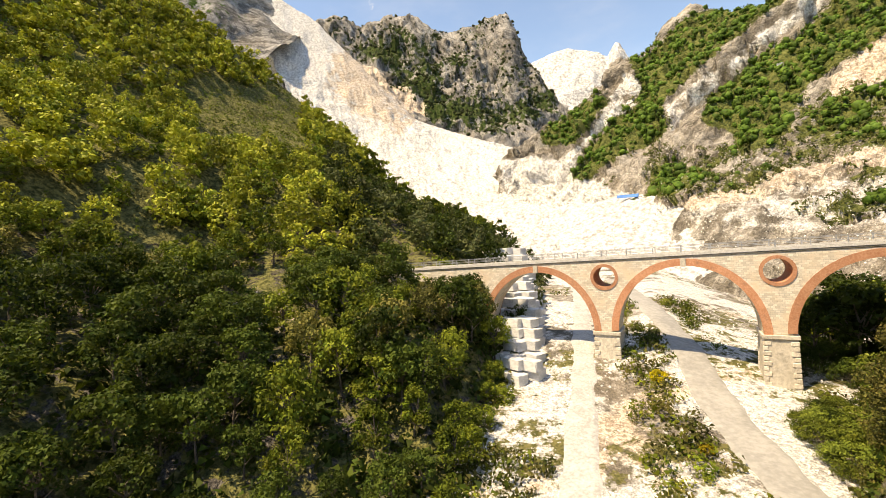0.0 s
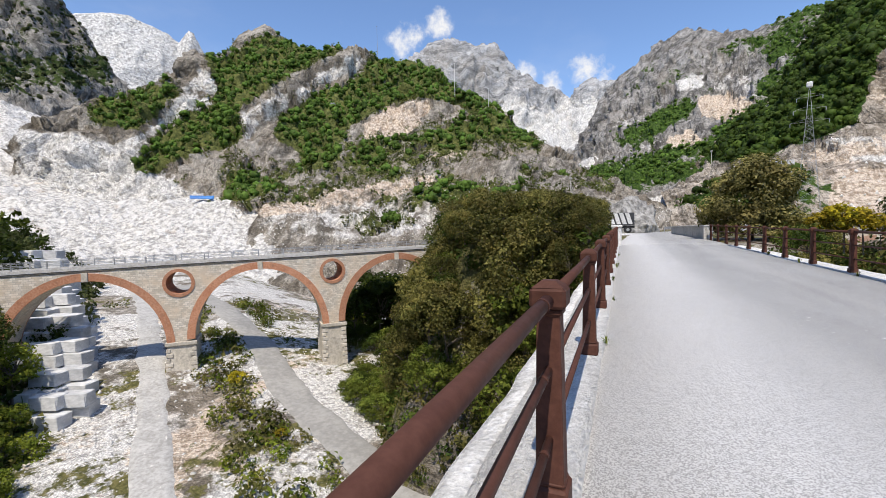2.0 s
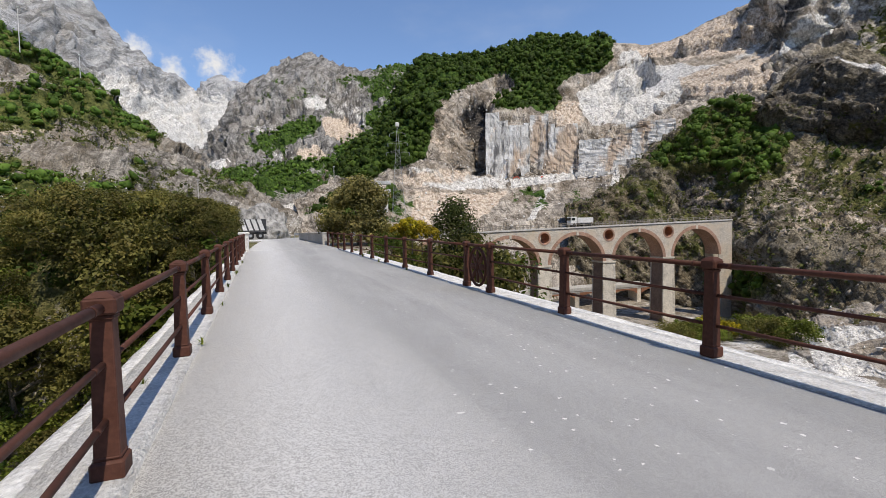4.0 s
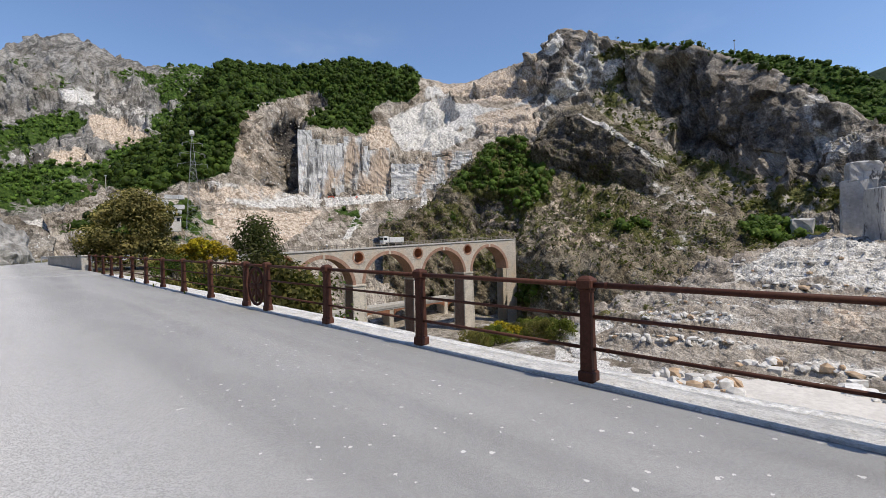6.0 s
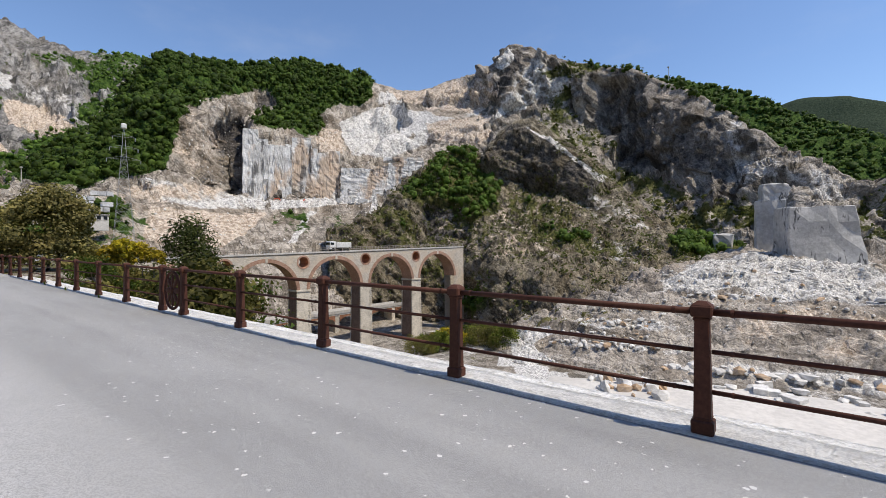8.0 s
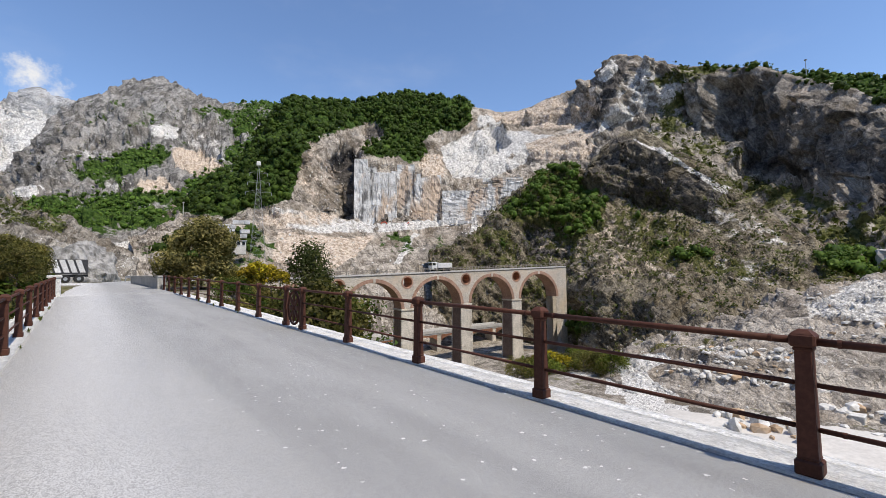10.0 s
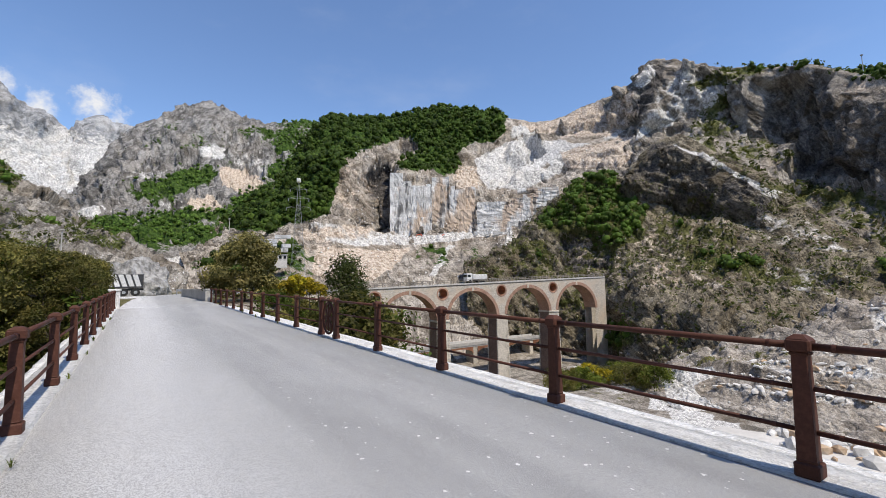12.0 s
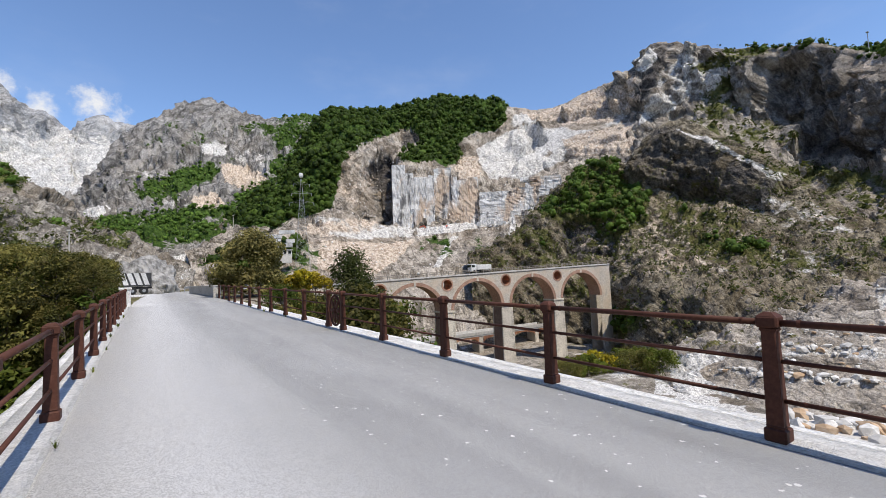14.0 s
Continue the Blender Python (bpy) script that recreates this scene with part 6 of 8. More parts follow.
for i in range(70):  # the oaks closest to the road, then the tall ones
    bank_tree(i, rng.uniform(-15, -3.2), rng.uniform(40, 66), rng.uniform(0.7, 1.5), rng.uniform(0, 3.0), bush_d if rng.random() < 0.2 else bank_o)
for i in range(90):
    bank_tree(i, rng.uniform(-26, -5), rng.uniform(36, 58), rng.uniform(0.9, 2.0), rng.uniform(0, 1) ** 1.5 * 6.0, bush_d if rng.random() < 0.25 else bank_o)
for i, p in enumerate(sample(BANK, rng, 420, ok & window & (SHELF[..., 1] < 60))):
    v = p - EYE
    bank_tree(i, math.degrees(math.atan2(v[0], v[1])), math.hypot(v[0], v[1]), rng.uniform(0.5, 1.15), rng.uniform(0, 3), bank_o if rng.random() < 0.4 else bush_a if p[2] < -8 and rng.random() < 0.9 else bush_d if rng.random() < 0.4 else bush_o)
for i in range(460):
    bank_tree(i, rng.uniform(-37, -22), rng.uniform(34, 62), rng.uniform(0.3, 0.6), rng.uniform(0, 2), bush_a if rng.random() < 0.8 else bush_d)

for i, (x, y, s) in enumerate(((-2.9, 34.5, 0.40), (-3.0, 39.0, 0.46), (-3.3, 44.0, 0.52), (-3.6, 50.0, 0.58), (-3.9, 57.0, 0.6))):  # low oaks past the railing's end
    bank_o.put(i, (x, y, shelf_z(x, y) - 0.3), s, 70 * i)
for i in range(16):  # trees behind the viaduct's last arch, two in three with shade-dark leaves
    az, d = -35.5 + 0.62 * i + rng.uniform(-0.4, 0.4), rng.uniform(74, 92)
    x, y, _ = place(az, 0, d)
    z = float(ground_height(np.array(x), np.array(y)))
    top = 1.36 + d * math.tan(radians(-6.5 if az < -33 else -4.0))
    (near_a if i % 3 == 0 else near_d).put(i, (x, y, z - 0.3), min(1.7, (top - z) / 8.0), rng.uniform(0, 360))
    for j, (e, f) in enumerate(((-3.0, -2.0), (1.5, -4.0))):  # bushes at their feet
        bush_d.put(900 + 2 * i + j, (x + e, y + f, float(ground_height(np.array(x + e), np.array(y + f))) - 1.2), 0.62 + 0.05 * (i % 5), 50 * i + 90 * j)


def lumps(g, centres, radius):
    """A lumpy many-sided crown round each centre: vertices (n * 18, 3) and triangles."""
    base, tri = [(0, 0, 1), (0, 0, -1)], []
    for k, (lift, turn) in enumerate(((0.62, 0.0), (-0.25, 0.5))):
        for i in range(8):
            a = 2 * math.pi * (i + turn) / 8
            base.append((math.cos(a) * math.sqrt(1 - lift * lift), math.sin(a) * math.sqrt(1 - lift * lift), lift))
    for i in range(8):
        j = (i + 1) % 8
        tri += [(0, 2 + i, 2 + j), (2 + i, 10 + i, 2 + j), (2 + j, 10 + i, 10 + j), (1, 10 + j, 10 + i)]
    base, tri, n = np.array(base), np.array(tri), len(centres)
    v = base[None] * g.uniform(0.5, 1.3, (n, 18, 1)) * (radius[:, None] * g.uniform(0.75, 1.15, (n, 3)))[:, None]
    return (v + centres[:, None]).reshape(-1, 3), (tri[None] + 18 * np.arange(n)[:, None, None]).reshape(-1, 3)


def wood(name, label, M, count, ok, r_lo, r_hi, cards, mat, seed, category="wood", weight=None, lift=0.6):
    """Far trees or scrub, too many to count: lumpy crowns set about with leaf sprays, all over a slope."""
    g = np.random.default_rng(seed)
    c = sample(M, g, count, ok, weight)
    r = g.uniform(0, 1, count) ** 1.6 * (r_hi - r_lo) + r_lo
    c = c + np.stack([0 * r, 0 * r, r * lift], 1)
    quads = leaf_cards(g, c, r * 1.05, cards, r * 0.27, 0.85)
    mid = quads.mean(1)
    leaf = mid[:, None] + (np.stack([quads[:, 0], quads[:, 2], mid + (quads[:, 3] - mid) * 2.4], 1) - mid[:, None]) * 0.85
    v, f = lumps(g, c, r * 0.74)
    ob = soup(name, np.concatenate([v, leaf.reshape(-1, 3)]), np.concatenate([f, len(v) + np.arange(len(leaf) * 3).reshape(-1, 3)]), mat)
    return tagged(ob, label, category, kind="stuff")


def spray(name, label, M, count, ok, r_lo, r_hi, cards, mat, seed, category="undergrowth"):
    """Undergrowth close by: loose leaf sprays alone."""
    g = np.random.default_rng(seed)
    c = sample(M, g, count, ok)
    r = g.uniform(0, 1, count) ** 1.6 * (r_hi - r_lo) + r_lo
    c = c + np.stack([0 * r, 0 * r, r * 0.6], 1)
    return tagged(cards_mesh(name, leaf_cards(g, c, r, cards, r * 1.5 / math.sqrt(cards), 0.85), mat, False), label, category, kind="stuff")


wood("quarry_wood", "dense green wood on the hill above the quarry", QUARRY, 5200, (QUARRY["green"] > 0.55) & (QUARRY["k"] < 6.3)[:, None], 1.3, 3.9, 22, LEAF_FAR, 1)
wood("middle_wood", "green trees and scrub on the middle hill", MID, 3400, (MID["green"] > 0.55) & (MID["k"] < 4.3)[:, None], 1.0, 3.2, 22, LEAF_FAR, 2)
spray("middle_scrub", "scrub tufts and small trees scattered over the middle hill", MID, 6500, (MID["green"] > 0.2) & (MID["green"] < 0.7) & (MID["k"] < 4.2)[:, None], 0.35, 1.7, 12, LEAF_TUFT, 3, "scrub")
wood("ridge_wood", "green wood on the lower ridge", RIDGE, 1900, (RIDGE["green"] > 0.5) & (RIDGE["k"] < 3.2)[:, None], 1.4, 3.8, 20, LEAF_FAR, 4)
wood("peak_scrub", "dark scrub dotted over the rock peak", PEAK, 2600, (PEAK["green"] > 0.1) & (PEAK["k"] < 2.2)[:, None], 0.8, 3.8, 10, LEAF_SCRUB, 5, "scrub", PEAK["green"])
wood("spur_wood", "green thicket on the rubble spur", SPUR, 900, (SPUR["green"] > 0.7) & (SPUR["k"] < 3.3)[:, None], 0.6, 3.0, 34, LEAF_FAR, 6)
spray("spur_scrub", "dry scrub tufts on the rubble spur", SPUR, 5200, (SPUR["green"] > 0.1) & (SPUR["k"] < 3.3)[:, None], 0.3, 1.2, 10, LEAF_TUFT, 7, "scrub")
wood("ridge_top_wood", "green wood on the far ridge", GREENHILL, 4400, (GREENHILL["k"] < 2.2)[:, None] & (GREENHILL["az"] < 112), 2.4, 6.0, 14, LEAF_FAR, 8)
spray("cliff_scrub", "scrub on the ledges of the cliff", CLIFF, 900, (CLIFF["green"] > 0.3) & (CLIFF["k"] < 3.2)[:, None], 0.7, 2.6, 6, LEAF_TUFT, 9, "scrub")
spray("bank_scrub", "green undergrowth covering the hillside", LEFT, 1900, (LEFT["k"] < 3.2)[:, None] & (LEFT["az"] > -124) & (LEFT["el"] > -9) & clear, 0.5, 1.7, 12, LEAF, 10)
spray("slope_grass", "dry olive grass tufts on the open slope", LEFT, 2600, (LEFT["k"] < 3.2)[:, None] & (np.abs(LEFT["az"] + 97.5) < 6.8) & (np.abs(LEFT["el"] - 15.5) < 4.8), 0.2, 0.75, 10, LEAF_BUSH, 13, "grass")
# same undergrowth lower down, its shade put into the leaf colour
spray("gully_scrub", "undergrowth in the gully at the foot of the hillside, darkened for shade", LEFT, 1500, (LEFT["k"] < 3.2)[:, None] & (LEFT["az"] > -124) & (LEFT["el"] <= -9) & clear, 0.5, 1.6, 14, LEAF_DARK, 11)
wood("crest_wood", "trees along the crest of the cliff", CLIFF, 130, (np.abs(CLIFF["k"] - 3.05) < 0.12)[:, None] & (CLIFF["az"] > 71) & (CLIFF["az"] < 88), 1.2, 3.4, 34, LEAF_FAR, 12)
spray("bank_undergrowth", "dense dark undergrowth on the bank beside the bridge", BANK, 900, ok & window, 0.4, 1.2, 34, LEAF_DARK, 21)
spray("bank_brambles", "brownish brambles on the bank beside the bridge", BANK, 700, ok & window, 0.4, 1.2, 40, LEAF_OAK, 22)
spray("ridge_scrub", "dark scrub dotted over the grey ridge", RIDGE, 1300, (RIDGE["k"] < 2.9)[:, None] & (RIDGE["tan"] < 0.3), 0.6, 2.2, 4, LEAF_SCRUB, 23, "scrub")


# ---- roads and tracks in the valley ----
def ribbon(name, label, category, pts, width, mat, rise=0.06, edge=0.25, drape=True, seed=0, over=None):
    """A road laid over the ground along a smooth line, with slightly frayed edges."""
    pts = np.array(pts, float)
    seg = np.r_[0, np.cumsum(np.linalg.norm(np.diff(pts[:, :2], axis=0), axis=1))]
    s = np.arange(0, seg[-1], 1.0)
    line = np.stack([np.interp(s, seg, pts[:, k]) for k in range(pts.shape[1])], -1)
    for k in range(pts.shape[1]):
        pad = np.pad(line[:, k], 8, mode="edge")
        line[:, k] = np.convolve(pad, np.ones(17) / 17, "valid")
    t = np.gradient(line[:, :2], axis=0)
    t /= np.linalg.norm(t, axis=1, keepdims=True)
    side = np.stack([t[:, 1], -t[:, 0]], -1)
    cross = np.linspace(-1, 1, 9)
    w = width / 2 + edge * rough(np.stack([s, 0 * s + seed, 0 * s], -1), 3.0, 3)
    xy = line[:, None, :2] + side[:, None] * (cross[None, :, None] * w[:, None, None])
    z = ground_height(xy[..., 0], xy[..., 1]) if drape else line[:, 2][:, None] + 0 * xy[..., 0]
    if over is not None:
        sheet = over["p"].reshape(-1, 3)
        z = np.array([sheet[((sheet[:, :2] - q) ** 2).sum(1).argmin(), 2] for q in xy.reshape(-1, 2)]).reshape(z.shape)
        z = np.stack([np.convolve(np.pad(z[:, 4], 5, mode="edge"), np.ones(11) / 11, "valid")] * 9, 1) + 0.12
    if drape and pts.shape[1] > 2:
        z = np.maximum(z, line[:, 2][:, None])
    z = z + rise * (1 - 0.6 * cross[None, :] ** 4) + 0.02 * rough(np.stack([xy[..., 0], xy[..., 1], 0 * z], -1), 1.5, 3)
    z[0] -= 0.25
    z[:, 0] -= 0.25
    z[:, -1] -= 0.25
    p = np.concatenate([xy, z[..., None]], -1)
    idx = np.arange(p.shape[0] * 9).reshape(-1, 9)
    faces = np.stack([idx[:-1, :-1], idx[:-1, 1:], idx[1:, 1:], idx[1:, :-1]], -1).reshape(-1, 4)
    return tagged(soup(name, p.reshape(-1, 3), faces, mat, True), label, category, kind="structure")


LANE = [(14, 13), (0, 22.5), (-17.9, 33.2), (-31, 39.2), (-42, 45.2), (-51.6, 52.0), (-68.7, 60.5), (-85, 68), (-104, 78)]
WAY = [(-8, 6), (-18, 13), (-31.2, 21.8), (-43, 29.4), (-53.5, 36.8), (-58.6, 39.8), (-89, 58.6), (-104, 66), (-126, 80)]
ribbon("valley_road", "narrow grey dusty road along the valley floor", "road", LANE, 4.8, ASPHALT_LANE, 0.16)
ribbon("gravel_track", "white gravel track running under the viaduct", "track", WAY, 3.6, TRACK, 0.14, 0.35)
ribbon("road_beyond", "grey asphalt road bending away past the bridge", "road", [(1.98, 27.5, 0.335), (2.0, 36, 0.42), (2.0, 45, 0.5), (2.3, 58, 0.52), (4.0, 70, 0.55), (9, 82, 0.6), (18, 90, 0.7)], 6.4, ASPHALT, 0.02, 0.1, False)
ribbon("road_fork", "grey asphalt road turning off behind the oaks", "road", [(2.2, 61, 0.50), (-0.5, 68, 0.51), (-6, 72, 0.52), (-16, 74, 0.54), (-26, 75, 0.55)], 7.0, ASPHALT, 0.02, 0.1, False, 9)
SAND = plain("river_sand", (0.50, 0.475, 0.44), (0.64, 0.61, 0.57), 1.2, 0.92, depth=0.05, stain=(0.56, 0.54, 0.51))
ribbon("sand_flat", "smooth pale sand flat below the gravel terrace", "sand", [tuple(place(a, 0, d))[:2] for a, d in ((66, 66), (70, 67), (76, 68), (82, 69), (88, 71), (96, 73), (106, 75), (122, 80))], 27.0, SAND, 0.35, 1.2, True, 5)


def near_line(x, y, pts):
    """How far points lie from a line."""
    best = np.full(np.shape(x), 1e9)
    for a, b in zip(pts[:-1], pts[1:]):
        a, b = np.array(a[:2]), np.array(b[:2])
        f = np.clip(((x - a[0]) * (b[0] - a[0]) + (y - a[1]) * (b[1] - a[1])) / ((b - a) @ (b - a)), 0, 1)
        best = np.minimum(best, np.hypot(x - a[0] - f * (b[0] - a[0]), y - a[1] - f * (b[1] - a[1])))
    return best


# ---- loose stones, blocks ----
def rock_mesh(seed, cut=False):
    g = np.random.default_rng(seed)
    bm = bmesh.new()
    if cut:
        box(bm, (-0.5, -0.5, 0), (0.5, 0.5, 1.0), 0.04)
        for v in bm.verts:
            v.co += Vector(g.normal(size=3)) * 0.02
    else:
        bmesh.ops.create_icosphere(bm, subdivisions=1, radius=0.6)
        for v in bm.verts:
            v.co *= g.uniform(0.7, 1.25)
            v.co.z = max(v.co.z, -0.35)
        bmesh.ops.translate(bm, verts=bm.verts, vec=(0, 0, 0.3))
    me = bpy.data.meshes.new("stone")
    bm.to_mesh(me)
    bm.free()
    return me


ROCKS = [rock_mesh(i) for i in range(5)]
CUTS = [rock_mesh(20 + i, True) for i in range(4)]
RUST = plain("ochre_stone", (0.38, 0.26, 0.16), (0.60, 0.46, 0.33), 2.0, 0.9, depth=0.04, stain=(0.5, 0.47, 0.43))
WHITE = plain("white_stone", (0.60, 0.59, 0.57), (0.84, 0.83, 0.81), 2.0, 0.9, depth=0.05, stain=(0.45, 0.44, 0.42))
GREY = plain("grey_stone", (0.11, 0.107, 0.10), (0.46, 0.448, 0.43), 1.6, 0.9, depth=0.5, strength=1.0, stain=(0.13, 0.125, 0.12), stretch=(1.0, 1.0, 0.5))
BROWN = plain("brown_stone", (0.13, 0.115, 0.095), (0.34, 0.30, 0.25), 2.0, 0.9, depth=0.05, stain=(0.09, 0.08, 0.07))
PALE = plain("pale_stone", (0.50, 0.485, 0.46), (0.80, 0.785, 0.76), 2.0, 0.9, depth=0.05, stain=(0.30, 0.29, 0.27))
for me in CUTS:
    me.materials.append(BLOCK)
CUTS_PALE, ROCK_SETS = [], []
for mat in (PALE, RUST):
    for me in ROCKS[:4]:
        c = me.copy()
        c.materials.append(mat)
        ROCK_SETS.append(c)


for me in CUTS:
    c = me.copy()
    c.materials.clear()
    c.materials.append(PALE)
    CUTS_PALE.append(c)


def stone(i, at, size, rz, label, group, name="boulder", data=None, tilt=0.0):
    ob = new(name, data or ROCK_SETS[i % 8])
    ob.matrix_world = pose(*at, tilt, tilt * 0.6, rz) @ Matrix.Diagonal((*size, 1))
    return tagged(ob, label, name.replace("_", " "), group)


g = np.random.default_rng(12)
for i in range(34):  # heap of quarry stones by the terrace track
    a, d = g.uniform(72, 80.8), g.uniform(71, 79)
    x, y, _ = place(a, 0, d)
    s = g.uniform(0.9, 2.7)
    stone(int(g.integers(8)), (x, y, float(ground_height(np.array(x), np.array(y))) + 0.2), (s, s * g.uniform(0.5, 0.9), s * g.uniform(0.5, 0.8)), g.uniform(0, 360), "rough quarry boulder dumped on the gravel flat", "dumped boulders")
for i in range(44):
    a, d = g.uniform(82, 111), g.uniform(79, 87)
    x, y, _ = place(a, 0, d)
    s = g.uniform(0.8, 2.6)
    stone(int(g.integers(4)), (x, y, float(ground_height(np.array(x), np.array(y))) - 0.1), (s, s * g.uniform(0.5, 0.9), s * g.uniform(0.4, 0.6)), g.uniform(0, 360), "flat pale boulder at the edge of the gravel flat", "pale boulders", data=CUTS_PALE[int(g.integers(4))] if g.random() < 0.5 else None, tilt=g.uniform(-9, 9))

def spot(M, az, el, last):
    """The point of a mountain's near side that lies at a bearing and an elevation."""
    away = (M["az"] - az) ** 2 + (M["el"] - el) ** 2 + 1e3 * (M["k"] > last)[:, None]
    return M["p"].reshape(-1, 3)[away.argmin()]


for a0, a1, e0, e1, count, lo, hi in ((70, 80, -9.0, -8.6, 26, 0.7, 1.7), (67, 80.5, -11.6, -11.3, 34, 0.6, 1.6), (80, 97, -13.4, -12.6, 34, 0.8, 2.2), (82, 100, -5.2, -4.6, 26, 0.6, 1.8), (98, 110, -12.9, -12.3, 22, 1.2, 2.8), (76, 95, -2.9, -2.2, 24, 0.6, 1.5), (80, 101, -3.9, -3.6, 34, 0.4, 1.0), (78, 100, -6.4, -6.0, 30, 0.4, 1.1), (72, 84, -7.4, -7.0, 22, 0.4, 1.1), (68, 79, -10.3, -10.1, 22, 0.4, 1.0)):
    for i in range(count):  # stones dumped in rows along the terrace's steps
        f = (i + g.uniform(-0.4, 0.4)) / count
        p = spot(TERRACE, a0 + (a1 - a0) * f, e0 + (e1 - e0) * f + g.uniform(-0.35, 0.35), 3.05)
        s = g.uniform(lo, hi)
        stone(int(g.integers(8)) if g.random() < 0.35 else int(g.integers(4)), (p[0], p[1], p[2] - 0.15 * s), (s * g.uniform(0.9, 1.5), s * g.uniform(0.6, 1.0), s * g.uniform(0.45, 0.85)), g.uniform(0, 360), "pale angular stone dumped along the terrace step", "terrace stones", tilt=g.uniform(-14, 14))


# stepped stack of sawn blocks beside the track
for k in range(9):
    for layer in range(2 + int(k * 0.75)):
        for row in range(3 if layer < k else 2):
            a = -62.6 - row * (2.0 - 0.05 * k) - layer * 0.28 + g.uniform(-0.25, 0.25)
            x, y, _ = place(a, 0, 60 + 5.2 * k + g.uniform(-0.8, 0.8) + layer * 0.7)
            w = g.uniform(2.4, 3.6)
            stone(0, (x, y, float(ground_height(np.array(x), np.array(y))) - 0.2 + layer * 1.42), (w, g.uniform(1.5, 2.1), 1.4), 27 + g.uniform(-7, 7), "sawn grey-white marble block stacked beside the track", "stacked marble blocks", "marble_block", CUTS[int(g.integers(4))])
for i in range(24):  # a row of blocks on the white flat behind the viaduct
    a = -69.5 + i * 0.62
    x, y, z = place(a, -2.9 + 0.01 * i, 158)
    stone(0, (x, y, z - 1.0), (g.uniform(2.2, 3.4), 2.0, g.uniform(1.6, 2.6) if i < 12 else g.uniform(1.0, 1.8)), 25 + g.uniform(-8, 8), "sawn marble block lined up behind the viaduct", "lined up marble blocks", "marble_block", CUTS[int(g.integers(4))])


def rubble(name, label, spots, lo, hi, mat, seed):
    """Loose stones past counting: small squashed shards, joined."""
    q = np.random.default_rng(seed)
    base = np.array([(1, 0, 0), (-1, 0, 0), (0, 1, 0), (0, -1, 0), (0, 0, 1), (0, 0, -1)], float)
    tri = np.array([(0, 2, 4), (2, 1, 4), (1, 3, 4), (3, 0, 4), (2, 0, 5), (1, 2, 5), (3, 1, 5), (0, 3, 5)])
    n = len(spots)
    r = lo + (hi - lo) * q.uniform(0, 1, n) ** 3
    v = base[None] * (1 + 0.5 * q.uniform(-1, 1, (n, 6, 1))) * (r[:, None, None]) * q.uniform(0.5, 1.1, (n, 1, 3))
    a = q.uniform(0, 6.283, n)
    c, s = np.cos(a)[:, None], np.sin(a)[:, None]
    v = np.stack([v[..., 0] * c - v[..., 1] * s, v[..., 0] * s + v[..., 1] * c, v[..., 2] + 0.3 * v[..., 0]], -1)
    v = v + spots[:, None]
    f = (tri[None] + 6 * np.arange(n)[:, None, None]).reshape(-1, 3)
    return tagged(soup(name, v.reshape(-1, 3), f, mat), label, "rubble", kind="stuff")


rubble("terrace_rubble", "pale rubble strewn over the gravel terrace", sample(TERRACE, g, 6000, (TERRACE["k"] < 3.1)[:, None] & (TERRACE["az"] > 63), TERRACE["white"] + 0.12), 0.07, 0.4, PALE, 1)
rubble("scree_rubble", "white marble rubble on the quarry waste", sample(SCREE, g, 9000, (SCREE["k"] < 3.2)[:, None] & (SCREE["az"] > -86)), 0.15, 0.6, WHITE, 2)
rubble("spur_rubble", "brown and grey rubble on the spur", sample(SPUR, g, 5000, (SPUR["k"] < 3.0)[:, None]), 0.12, 0.9, BROWN, 3)
rubble("hill_rubble", "pale rubble below the rock hill", sample(MID, g, 9000, (MID["k"] < 1.7)[:, None] & (MID["az"] > -48) & (MID["k"] > 0.4)[:, None]), 0.1, 0.42, PALE, 4)
rubble("quarry_rubble", "broken stone on the quarry benches", sample(QUARRY, g, 3000, (QUARRY["k"] > 0.8)[:, None] & (QUARRY["k"] < 5.2)[:, None] & (QUARRY["az"] > 18) & (QUARRY["green"] < 0.4)), 0.15, 0.9, PALE, 5)
xy = g.uniform((-75, 12), (8, 78), (26000, 2))
ok = (near_line(xy[:, 0], xy[:, 1], LANE) > 2.5)
xy = xy[ok][:5000]
rubble("valley_stones", "pale stones strewn over the valley floor", np.stack([xy[:, 0], xy[:, 1], ground_height(xy[:, 0], xy[:, 1])], -1), 0.06, 0.34, PALE, 6)

# scrub on the valley floor, thick between the track and the road
xy = g.uniform((-95, 8), (2, 92), (9000, 2))
dl, dw = near_line(xy[:, 0], xy[:, 1], LANE), near_line(xy[:, 0], xy[:, 1], WAY)
patch = rough(np.stack([xy[:, 0], xy[:, 1], 0 * dl], -1), 9.0, 3)
ok = (dl > 3.0) & (dw > 2.6) & (patch + np.where(np.abs(dl - dw) < 4.5, 0.75, -0.1) + np.where(dl < 4.4, 0.25, 0) > 0.34)
xy = xy[ok][:2300]
r = g.uniform(0.25, 1.0, len(xy)) ** 1.5 * 1.5
c = np.stack([xy[:, 0], xy[:, 1], ground_height(xy[:, 0], xy[:, 1]) + 0.45 * r], -1)
half = len(xy) // 2
for name, mat, s in (("valley_scrub", LEAF, slice(0, half)), ("dry_scrub", LEAF_OAK, slice(half, None))):
    tagged(cards_mesh(name, leaf_cards(g, c[s], r[s], 34, r[s] * 0.22, 0.7), mat, False), "low green and dry scrub between the track and the road", "scrub", kind="stuff")


